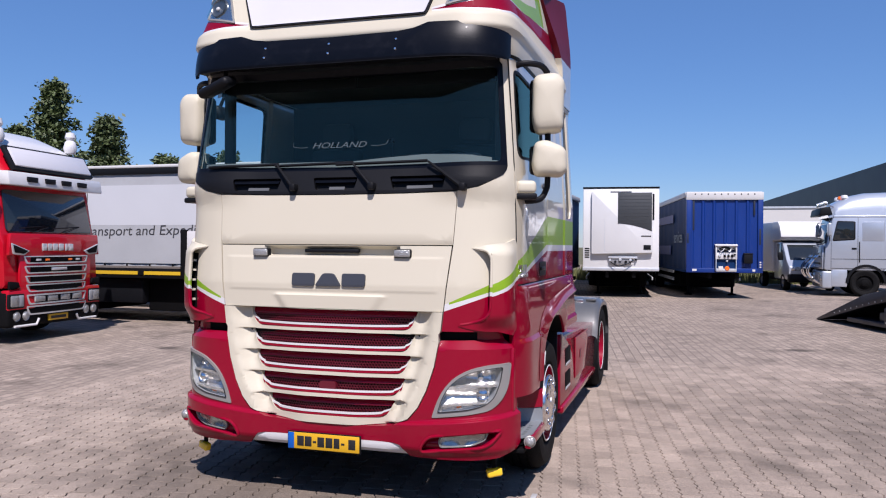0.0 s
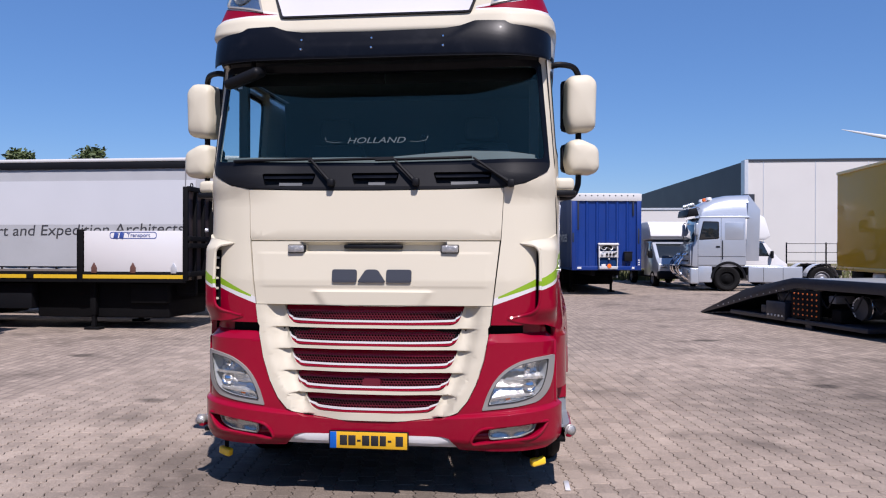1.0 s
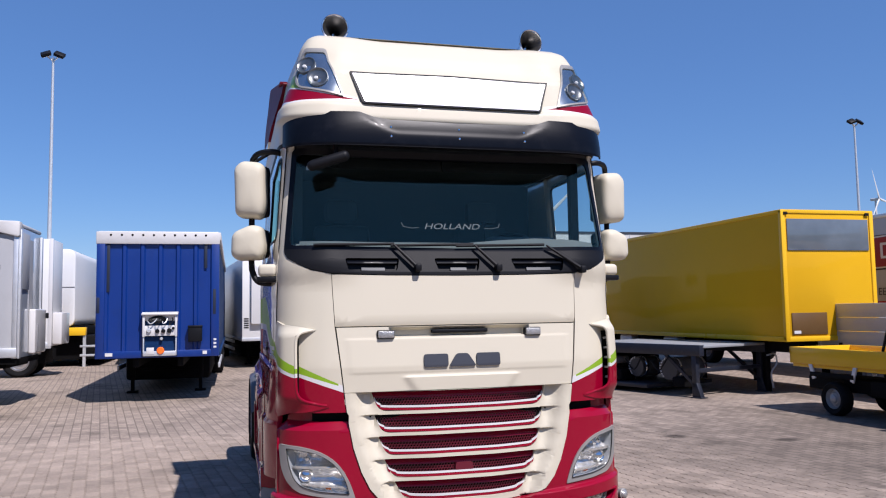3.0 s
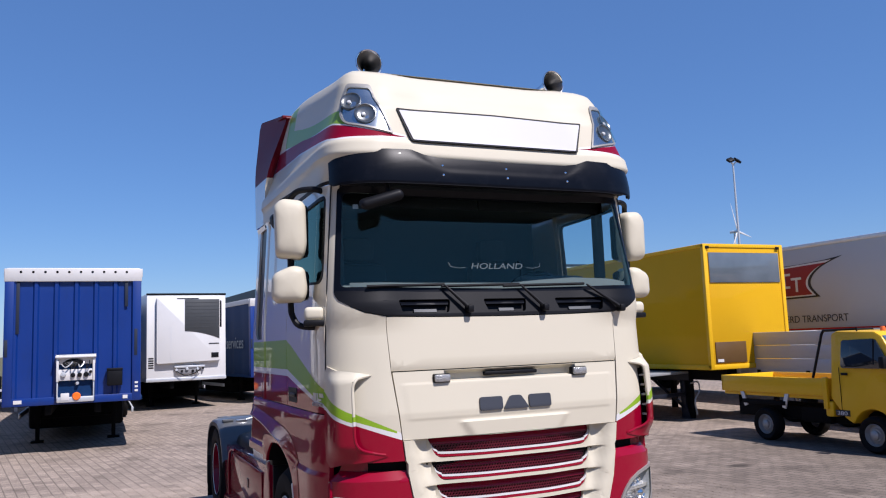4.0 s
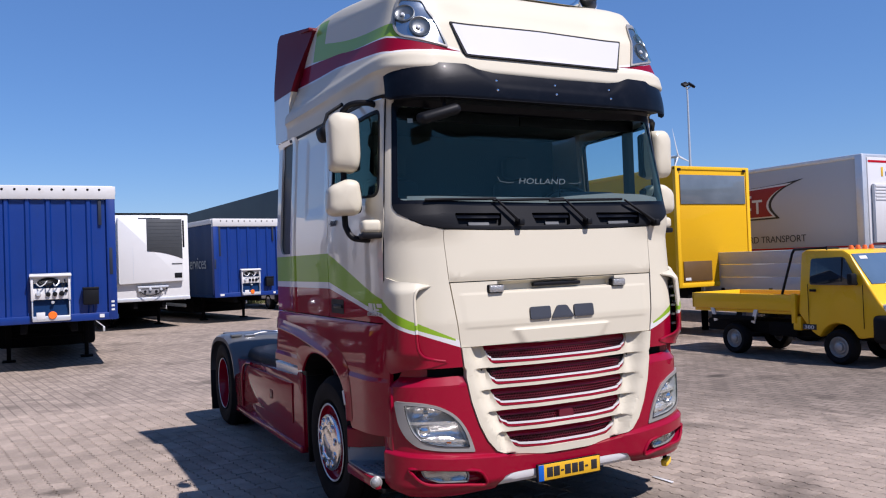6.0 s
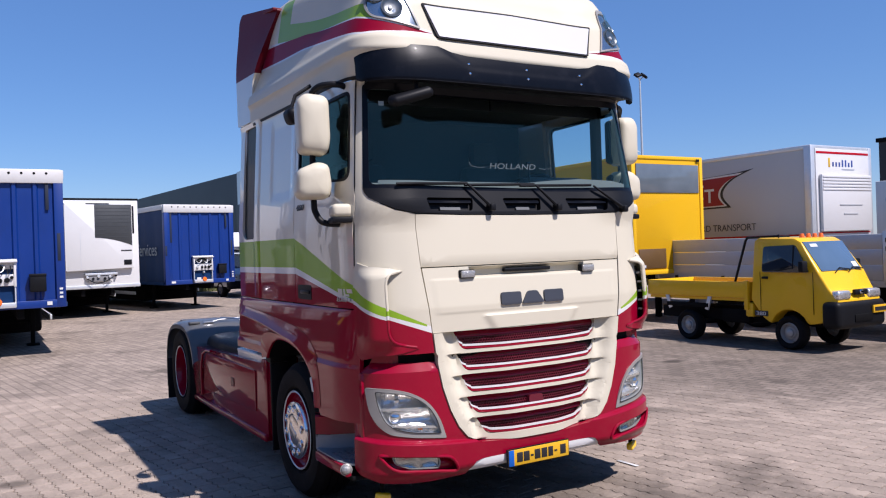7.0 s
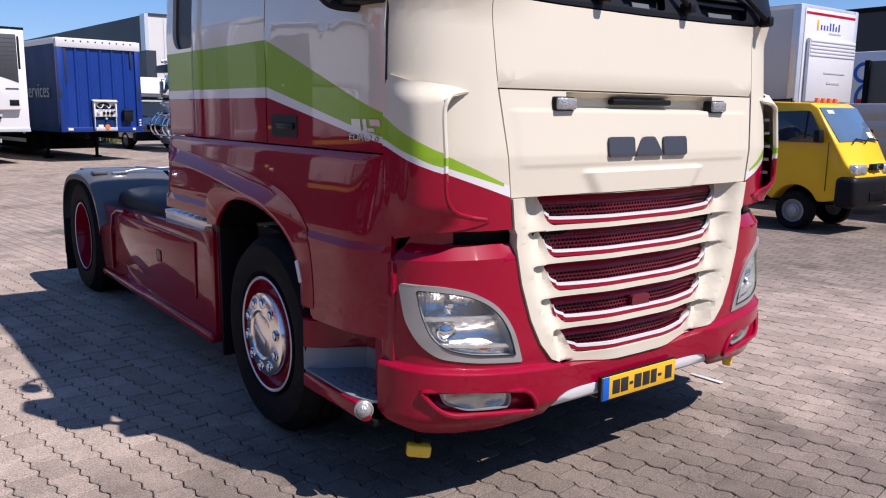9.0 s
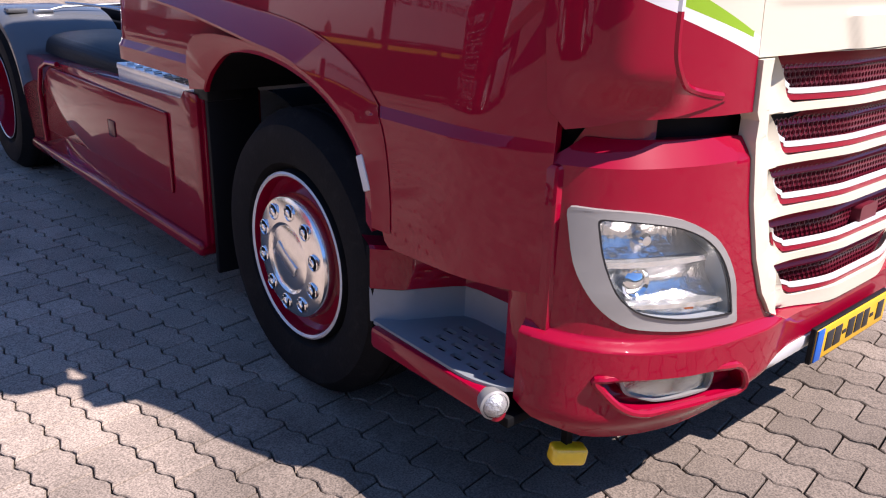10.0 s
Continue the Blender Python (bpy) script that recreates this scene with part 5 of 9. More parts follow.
me.materials.append(mat("sign_grey", (0.074, 0.0777, 0.0814), 0.5, var=0.03))
ds.matrix_world = pose(-0.01, 0.142, 2.437, 76.6, 0, 0) @ Matrix.Diagonal((1.15, 0.8, 1, 1))
ds.parent = truck
for sx in (-1, 1):
    bm = bmesh.new()
    tube(bm, [(-0.01 + sx * 0.24, 0.145, 2.447), (-0.01 + sx * 0.29, 0.144, 2.442), (-0.01 + sx * 0.35, 0.15, 2.454), (-0.01 + sx * 0.36, 0.16, 2.482)], 0.003, 5)
    part("sign_flourish", bm, mat("sign_grey_line", (0.0518, 0.0555, 0.0592), 0.5), truck)
bm = bmesh.new()
tube(bm, [(0.30, 0.36, 2.28), (0.30, 0.36, 2.50)], 0.005, 6)
box(bm, 0.275, 0.315, 0.35, 0.37, 2.49, 2.52, bev=0.005)
part("dash_aerial", bm, BLACK_P, truck)

# ---- mirrors
def mirror_shell(outline, radius):
    """A housing lofted back from a bowed front."""
    ring = rounded(outline, radius, 6)
    cx, cz = sum(p[0] for p in ring) / len(ring), sum(p[1] for p in ring) / len(ring)
    bm = bmesh.new()
    rows = []
    for k, y in ((0.0, -0.124), (0.35, -0.122), (0.62, -0.117), (0.80, -0.108), (0.90, -0.096), (0.96, -0.080), (0.99, -0.060), (1.0, -0.035), (1.0, 0.05)):
        rows.append([bm.verts.new((cx + (p[0] - cx) * k, y + 0.35 * (p[0] - cx) ** 2 * k, cz + (p[1] - cz) * k)) for p in ring] if k else [bm.verts.new((cx, y, cz))])
    n = len(ring)
    for a, b in zip(rows, rows[1:]):
        for i in range(n):
            q = [a[i % len(a)], a[(i + 1) % len(a)], b[(i + 1) % n], b[i]]
            bm.faces.new(q if len(a) > 1 else q[1:])
    bm.faces.new(rows[-1])
    bmesh.ops.recalc_face_normals(bm, faces=bm.faces)
    return bm


def bulky_mirror():
    return moved(mirror_shell([(-0.098, 2.545), (0.085, 2.528), (0.112, 2.62), (0.106, 2.925), (-0.055, 2.940), (-0.108, 2.89)], [0.045, 0.06, 0.05, 0.06, 0.07, 0.06]), pose(-1.385, 0.50, 0, 0, 0, -12))


def wide_mirror():
    return moved(mirror_shell([(-0.122, 2.275), (-0.085, 2.238), (0.095, 2.242), (0.118, 2.32), (0.100, 2.470), (0.02, 2.488), (-0.118, 2.43)], [0.03, 0.04, 0.05, 0.06, 0.06, 0.05, 0.05]), pose(-1.39, 0.50, 0, 0, 0, -12))


for flip in (1, -1):
    for fn, z0, z1 in ((bulky_mirror, 2.545, 2.915), (wide_mirror, 2.255, 2.46)):
        bm = fn()
        mr = part("mirror", flip_x(bm) if flip < 0 else bm, CREAM, truck, "cream mirror housing")
        bm = moved(boxbm(-0.098, 0.125, 0.02, 0.085, z0, z1, bev=0.03), pose(-1.385, 0.50, 0, 0, 0, -12))
        part("mirror_back", flip_x(bm) if flip < 0 else bm, BLACK_P, mr)
        bm = moved(boxbm(-0.085, 0.110, 0.080, 0.088, z0 + 0.02, z1 - 0.02, bev=0.003), pose(-1.385, 0.50, 0, 0, 0, -12))
        part("mirror_glass", flip_x(bm) if flip < 0 else bm, CHROME, mr)
    bm = bmesh.new()
    tube(bm, [Vector(p) for p in spline([(-1.17, 0.40, 2.985), (-1.24, 0.39, 2.998), (-1.33, 0.45, 2.995), (-1.37, 0.50, 2.96), (-1.375, 0.51, 2.90), (-1.38, 0.52, 2.45), (-1.38, 0.52, 2.22), (-1.37, 0.515, 2.15), (-1.33, 0.48, 2.085), (-1.22, 0.40, 2.07)], 5)], 0.021, 10)
    part("mirror_arm", flip_x(bm) if flip < 0 else bm, BLACK_P, truck, "black tubular mirror arm")
    bm = boxbm(-0.07, 0.07, -0.10, 0.09, 2.075, 2.115, bev=0.012)
    box(bm, -0.066, 0.066, -0.096, 0.086, 2.112, 2.20, bev=0.03, seg=4)
    moved(bm, pose(-1.262, 0.36, 0, 0, 0, -14))
    for f in bm.faces:
        f.material_index = 0 if f.calc_center_median().z > 2.114 else 1
    part("mirror_foot", flip_x(bm) if flip < 0 else bm, [CREAM, BLACK_P], truck)
# front kerb mirror and its mate inside the glass
bm = bmesh.new()
box(bm, -0.145, 0.145, -0.07, 0.07, -0.036, 0.036, bev=0.034, seg=4)
tube(bm, [(0.06, 0.03, 0.0), (0.08, 0.07, 0.12)], 0.016, 8)
moved(bm, pose(-0.893, 0.015, 2.875, 14, -17, -12))
part("kerb_mirror", bm, BLACK_P, truck, "black kerb mirror over the windscreen corner")
bm = bmesh.new()
box(bm, -0.045, 0.045, -0.075, 0.075, -0.06, 0.055, bev=0.04, seg=4)
tube(bm, [(0.0, 0.0, 0.03), (0.08, 0.02, 0.13), (0.22, 0.03, 0.17)], 0.014, 8)
part("ramp_mirror", moved(bm, pose(-1.40, 0.83, 2.85, 0, -18, 0)), BLACK_P, truck, "small black ramp mirror above the door")
part("sticker", wrap([(-1.075, 2.845), (-1.035, 2.845), (-1.035, 2.875), (-1.075, 2.875)], off=-0.006, thick=0.001), SIGN_W, truck, "small pale sticker behind the glass")

# ---- wheels
TYRE_F = [(0.300, 0.015), (0.305, -0.02), (0.33, 0.012), (0.40, 0.028), (0.455, 0.018), (0.487, -0.02), (0.500, -0.035), (0.505, -0.045), (0.5055, -0.075), (0.494, -0.077), (0.494, -0.088), (0.5055, -0.09), (0.506, -0.135), (0.494, -0.137), (0.494, -0.148), (0.506, -0.15), (0.506, -0.195), (0.494, -0.197), (0.494, -0.208), (0.5055, -0.21), (0.503, -0.24), (0.48, -0.275), (0.40, -0.30), (0.30, -0.29)]


def wheel(parent, x, y, flip, front=True):
    hub = new("wheel")
    hub.parent = parent
    hub.matrix_parent_inverse = Matrix()
    hub.location = (x, y, 0.535)
    hub.rotation_euler = (0, 0, math.pi if flip else 0)
    tagged(hub, "dusty black tyre on a dark red rim" if front else "rear tyre on a dark red dished rim")
    # built with its outside towards +x
    bm = bmesh.new()
    lathe(bm, [(r * (1 + 0.010 * smoothstep(0.33, 0.5, r)), a) for r, a in TYRE_F], None, 72)
    part("tyre", bm, RUBBER, hub)
    if front:
        rim = [(0.300, 0.012), (0.292, 0.018), (0.284, 0.012), (0.278, -0.03), (0.262, -0.045), (0.235, -0.035), (0.19, 0.005), (0.10, 0.02), (0.0, 0.02)]
        cut = 3
    else:
        rim = [(0.300, 0.012), (0.296, 0.017), (0.290, 0.012), (0.280, -0.05), (0.268, -0.12), (0.235, -0.15), (0.16, -0.16), (0.13, -0.135), (0.12, -0.10), (0.0, -0.095)]
        cut = 3
    bm = bmesh.new()
    lathe(bm, rim[:cut + 0], None, 64)
    part("rim_edge", bm, WHITE_P, hub, "white rim edge")
    bm = bmesh.new()
    lathe(bm, rim[cut - 1:], None, 64)
    part("rim", bm, RED, hub, "dark red rim")
    if front:
        bm = bmesh.new()
        lathe(bm, [(0.222, -0.035), (0.222, 0.010), (0.214, 0.026), (0.196, 0.034), (0.145, 0.040), (0.128, 0.042), (0.120, 0.036), (0.116, 0.034), (0.100, 0.040), (0.03, 0.046), (0, 0.046)], None, 64)
        cover = part("hub_cover", bm, COVER, hub, "chrome wheel cover")
        for k in range(10):
            a = 2 * math.pi * k / 10 + 0.2
            m = Matrix.Translation((0.0375, 0.170 * math.cos(a), 0.170 * math.sin(a)))
            bm = bmesh.new()
            lathe(bm, [(0.029, -0.004), (0.0295, 0.004), (0.0265, 0.006), (0.0245, 0.001)], m, 22)
            lathe(bm, [(0.0250, 0.0010), (0.0, 0.0010)], m, 22, mi=1)
            lathe(bm, [(0.0150, 0.000), (0.0148, 0.008), (0.010, 0.011), (0, 0.012)], m, 6, mi=0)
            part("wheel_nut", bm, [CHROME, BLACK_M], cover)
        bm = boxbm(0.040, 0.050, -0.070, 0.070, -0.022, 0.022, bev=0.006)
        part("cover_badge", moved(bm, pose(0, 0, 0, -30)), STEEL, cover)
    return hub


for sg in (-1, 1):
    wheel(truck, sg * 1.246, 1.335, sg < 0, True)
    wheel(truck, sg * 1.255, 5.21, sg < 0, False)
    wheel(truck, sg * 0.91, 5.21, sg < 0, False)
    # rear mudguard
    bm = bmesh.new()
    rows = []
    pts = [(5.87, 0.30), (5.87, 0.62), (5.82, 0.85), (5.67, 1.02), (5.42, 1.10), (5.0, 1.115), (4.74, 1.05), (4.57, 0.90), (4.49, 0.72)]
    pts = spline([(a, b) for a, b in pts], 5)
    for q in pts:
        rows.append([bm.verts.new((sg * x, q.x, q.y + dz)) for x, dz in ((1.296, -0.075), (1.296, -0.030), (1.275, -0.006), (1.23, 0.010), (1.1, 0.022), (0.85, 0.022), (0.62, 0.0), (0.60, -0.05))])
    for r0, r1 in zip(rows, rows[1:]):
        for k in range(7):
            bm.faces.new((r0[k], r0[k + 1], r1[k + 1], r1[k]))
    bmesh.ops.solidify(bm, geom=bm.faces[:], thickness=0.01)
    bmesh.ops.recalc_face_normals(bm, faces=bm.faces)
    part("mudguard", bm, FENDER, truck, "dark grey plastic rear mudguard", deg=40)
    for yy in (4.87, 5.27):
        part("guard_rib", moved(boxbm(sg * 1.18 - 0.06, sg * 1.18 + 0.06, -0.05, 0.05, 0, 0.03, bev=0.01), pose(0, yy, 1.105, 0)), FENDER, truck)
    bm = bmesh.new()
    tube(bm, [(sg * 0.98, 4.82, 1.125), (sg * 0.90, 4.83, 1.140), (sg * 0.50, 4.88, 1.15)], 0.008, 8)
    box(bm, sg * 1.03 - 0.06, sg * 1.03 + 0.06, 4.80, 4.84, 1.095, 1.128, bev=0.006)
    part("guard_stay", bm, STEEL, truck, "bright steel mudguard stay")
    part("mud_flap", boxbm(sg * 0.62, sg * 1.29, 5.865, 5.88, 0.12, 0.62, bev=0.005), BLACK_P, truck)
    part("arch_flap", boxbm(sg * 0.98, sg * 1.21, 2.055, 2.085, 0.22, 1.10, bev=0.008), BLACK_P, truck, "black rubber flap behind the front wheel")
    # side skirt with its locker door
    face = [(2.105, 0.33), (4.62, 0.30), (4.74, 0.60), (4.86, 0.872), (2.26, 0.948), (2.22, 0.985), (2.105, 0.985)]
    bm = bmesh.new()
    prism(bm, face, sg * 1.205, sg * 1.235, "x", bev=0.006)
    sk = part("side_skirt", bm, RED, truck, "glossy dark red side skirt")
    bm = bmesh.new()
    if sg < 0:
        outl = rounded([(2.40, 0.50), (4.25, 0.46), (4.18, 0.80), (4.05, 0.86), (2.40, 0.865)], [0.02, 0.03, 0.12, 0.08, 0.02], 4)
        prism(bm, outl, -1.236, -1.246, "x", bev=0.004)
        part("locker_door", bm, RED, sk)
        part("locker_latch", boxbm(-1.252, -1.244, 3.05, 3.14, 0.635, 0.715, bev=0.008), MESHRED, sk)
        bm = bmesh.new()
        tube(bm, [(-1.243, 4.32, 0.38), (-1.25, 4.30, 0.70), (-1.25, 4.22, 0.84), (-1.25, 4.08, 0.885), (-1.246, 3.9, 0.895)], 0.014, 8)
        part("skirt_bead", bm, RED, sk)
    else:
        outl = rounded([(3.0, 0.46), (4.25, 0.46), (4.18, 0.80), (4.05, 0.86), (3.0, 0.865)], [0.02, 0.03, 0.12, 0.08, 0.02], 4)
        prism(bm, outl, 1.236, 1.246, "x", bev=0.004)
        part("locker_door", bm, RED, sk)
        for z in (0.46, 0.68):
            part("step_hole", boxbm(1.228, 1.240, 2.38, 2.70, z, z + 0.15, bev=0.004), BLACK_M, sk)
            part("step_plate", boxbm(1.18, 1.243, 2.40, 2.68, z - 0.01, z + 0.015, bev=0.004), ALU, sk)
        part("locker_latch", boxbm(1.244, 1.252, 3.30, 3.38, 0.635, 0.715, bev=0.008), MESHRED, sk)
    part("skirt_sill", boxbm(sg * 1.17, sg * 1.262, 2.12, 4.62, 0.285, 0.350, bev=0.020, seg=3), RED, sk)
    bm = bmesh.new()
    prism(bm, [(2.20, 0.915), (4.80, 0.845), (4.80, 0.870), (2.20, 0.945)], sg * 0.95, sg * 1.225, "x", bev=0.006)
    part("skirt_ledge", bm, RED, truck)
    part("skirt_end", boxbm(sg * 0.95, sg * 1.215, 2.095, 2.125, 0.34, 0.985, bev=0.01), RED, truck)

# ---- chassis and deck
for sx in (-0.42, 0.42):
    part("chassis_rail", boxbm(sx - 0.04, sx + 0.04, 0.5, 6.15, 0.62, 0.90, bev=0.01), BLACK_M, truck)
part("rear_crossmember", boxbm(-0.46, 0.46, 6.08, 6.16, 0.64, 0.88, bev=0.01), BLACK_M, truck)
for y in (1.335, 5.21):
    bm = bmesh.new()
    tube(bm, [(-0.95, y, 0.535), (0.95, y, 0.535)], 0.07, 12)
    part("axle", bm, BLACK_M, truck)
part("engine", boxbm(-0.42, 0.42, 0.45, 2.0, 0.45, 1.35, bev=0.05), BLACK_M, truck)
part("radiator", boxbm(-0.60, 0.60, 0.20, 0.34, 0.45, 1.35, bev=0.02), BLACK_M, truck)
bm = bmesh.new()
tube(bm, [(-0.80, 2.5, 0.62), (-0.80, 4.5, 0.62)], 0.30, 28)
part("fuel_tank", bm, ALU, truck)
bm = bmesh.new()
tube(bm, [(0.80, 2.5, 0.62), (0.80, 4.4, 0.62)], 0.30, 28)
part("fuel_tank", bm, ALU, truck)
bm = bmesh.new()
box(bm, -1.205, -0.60, 2.12, 3.06, 0.972, 1.000, bev=0.006)
box(bm, -1.200, -1.185, 2.12, 3.06, 0.90, 0.975, bev=0.004)
for i in range(16):
    for j in range(9):
        box(bm, -1.20 + j * 0.064 + i % 2 * 0.02, -1.165 + j * 0.064 + i % 2 * 0.02, 2.16 + i * 0.055, 2.174 + i * 0.055, 1.000, 1.004)
part("catwalk_stop", boxbm(-1.225, -1.06, 2.02, 2.15, 0.965, 1.030, bev=0.012), BLACK_P, truck)
part("catwalk", bm, PLATEAL, truck, "chequered aluminium catwalk plate")
bm = bmesh.new()
tube(bm, [(0.95, 2.45, 0.99), (0.95, 3.3, 0.99)], 0.085, 20)
part("air_tank", bm, ALU, truck)
for y in (2.65, 3.05):
    bm = bmesh.new()
    lathe(bm, [(0.088, -0.02), (0.090, -0.018), (0.090, 0.018), (0.088, 0.02)], Matrix.Translation((0.95, y, 0.99)) @ pose(0, 0, 0, 0, 0, 90), 20)
    part("tank_strap", bm, BLACK_P, truck)
bm = bmesh.new()
prism(bm, rounded([(-0.46, 4.70), (0.46, 4.70), (0.46, 5.45), (0.25, 5.85), (0.08, 5.85), (0.05, 5.30), (-0.05, 5.30), (-0.08, 5.85), (-0.25, 5.85), (-0.46, 5.45)], 0.04, 3), 1.02, 1.09, "z", bev=0.012)
part("fifth_wheel", bm, BLACK_M, truck, "black greasy coupling plate")
bm = bmesh.new()
box(bm, -0.50, 0.50, 4.8, 5.5, 0.88, 1.02, bev=0.02)
part("fifth_wheel_base", bm, BLACK_M, truck)
bm = bmesh.new()
prism(bm, spline([(-1.14, 0.90), (-1.10, 0.99), (-0.9, 1.02), (-0.65, 1.01), (-0.6, 0.9)], 4), 3.18, 4.50, "y", bev=0.02)
part("battery_cover", bm, BLACK_P, truck, "black battery cover")
bm = bmesh.new()
tube(bm, spline([(-0.75, 3.95, 1.0), (-0.73, 4.0, 1.12), (-0.80, 4.2, 1.17), (-0.95, 4.6, 1.18), (-0.6, 4.2, 1.16), (-0.2, 3.0, 1.2)], 5), 0.008, 6)
part("air_line", bm, ALU, truck)


# ================================================================ the yard round the truck
def lettering(name, body, size, m, material, parent, wide=1.0, shear=0.0, align="LEFT"):
    c = bpy.data.curves.new(name, "FONT")
    c.body, c.size, c.extrude, c.align_x, c.shear = body, size, 0.002, align, shear
    tmp = new(name, c)
    me = bpy.data.meshes.new_from_object(tmp.evaluated_get(bpy.context.evaluated_depsgraph_get()))
    bpy.data.objects.remove(tmp)
    me.materials.append(material)
    ob = new(name, me)
    ob.parent = parent
    ob.matrix_local = m @ Matrix.Diagonal((wide, 1, 1, 1))
    return ob


GREY_RIM = mat("dull_steel_rim", (0.16, 0.16, 0.17), 0.5, 0.3, var=0.12, dirt=0.3)


def road_wheel(parent, x, y, r=0.5, w=0.3, out=(-1, 0), rim=None, z=None):
    """A tyre with a dished steel rim; out is the way its outside looks."""
    hub = new("wheel")
    hub.parent = parent
    hub.matrix_local = pose(x, y, r if z is None else z, 0, 0, math.degrees(math.atan2(out[1], out[0])))
    bm = bmesh.new()
    lathe(bm, [(r * 0.60, 0.0), (r * 0.68, 0.02), (r * 0.86, 0.03), (r * 0.96, 0.0), (r, -0.04), (r, -w + 0.04), (r * 0.95, -w), (r * 0.6, -w + 0.01)], None, 32)
    part("tyre", bm, RUBBER, hub)
    bm = bmesh.new()
    lathe(bm, [(r * 0.60, 0.0), (r * 0.57, 0.006), (r * 0.54, -0.02), (r * 0.50, -0.06), (r * 0.40, -0.05), (r * 0.33, -0.02), (r * 0.26, -0.02), (r * 0.24, 0.01), (r * 0.12, 0.03), (0, 0.03)], None, 28)
    part("rim", bm, rim or GREY_RIM, hub)
    return hub


def landing_leg(parent, x, y, top):
    bm = bmesh.new()
    box(bm, x - 0.055, x + 0.055, y - 0.055, y + 0.055, 0.35, top, bev=0.006)
    box(bm, x - 0.042, x + 0.042, y - 0.042, y + 0.042, 0.05, 0.40, bev=0.004)
    box(bm, x - 0.13, x + 0.13, y - 0.11, y + 0.11, 0.0, 0.05, bev=0.012)
    part("landing_leg", bm, BLACK_M, parent)


def trailer_frame(t, x0, x1, y0, y1, z, axles, legs):
    """Chassis rails, bogie and legs of a semi-trailer that lies along y, front at y0."""
    xm = (x0 + x1) / 2
    for dx in (-0.45, 0.45):
        part("chassis_rail", boxbm(xm + dx - 0.06, xm + dx + 0.06, y0 + 0.1, y1 - 0.1, z - 0.34, z, bev=0.01), BLACK_M, t)
    part("coupling_plate", boxbm(x0 + 0.3, x1 - 0.3, y0 + 0.1, y0 + 2.0, z - 0.14, z, bev=0.01), BLACK_M, t)
    for y in axles:
        bm = bmesh.new()
        tube(bm, [(x0 + 0.2, y, 0.5), (x1 - 0.2, y, 0.5)], 0.07, 10)
        part("axle", bm, BLACK_M, t)
        road_wheel(t, x0 + 0.03, y, 0.5, 0.34, (-1, 0))
        road_wheel(t, x1 - 0.03, y, 0.5, 0.34, (1, 0))
    for dx in (-0.78, 0.78):
        landing_leg(t, xm + dx, legs, z - 0.1)
        part("leg_brace", moved(boxbm(-0.02, 0.02, -0.02, 0.02, 0, 0.9), pose(xm + dx, legs, 0.45, -50, 0, 0)), BLACK_M, t)
    bm = bmesh.new()
    tube(bm, [(xm - 0.8, legs, 0.55), (xm + 0.8, legs, 0.55)], 0.03, 8)
    part("leg_shaft", bm, BLACK_M, t)
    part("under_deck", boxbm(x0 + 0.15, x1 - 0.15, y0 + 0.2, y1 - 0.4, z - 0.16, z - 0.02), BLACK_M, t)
    # solid black block added in place of the deep shade under the trailer
    part("under_shade_block", boxbm(xm - 1.0, xm + 1.0, legs + 0.5, axles[0] - 0.75, 0.26, z - 0.2, bev=0.08), BLACK_M, t)
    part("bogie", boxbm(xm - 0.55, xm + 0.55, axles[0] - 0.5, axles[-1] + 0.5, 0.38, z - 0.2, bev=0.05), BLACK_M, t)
    part("underrun_bar", boxbm(x0 + 0.1, x1 - 0.1, y1 - 0.25, y1 - 0.15, 0.45, 0.60, bev=0.01), BLACK_M, t)
    for sx in (x0 + 0.02, x1 - 0.07):
        part("side_guard", boxbm(sx, sx + 0.05, legs + 0.7, axles[0] - 0.8, 0.50, 0.62, bev=0.01), ALU, t)
        part("side_guard", boxbm(sx, sx + 0.05, legs + 0.7, axles[0] - 0.8, 0.78, 0.90, bev=0.01), ALU, t)


SCRAPE = mat("dark_scraped_paint", (0.006, 0.012, 0.030), 0.75, var=0.5, scale=14)
VALANCE = mat("white_valance", (0.5328, 0.5254, 0.5106), 0.5, var=0.06, scale=3, dirt=0.3, dirt_col=(0.42, 0.36, 0.28))


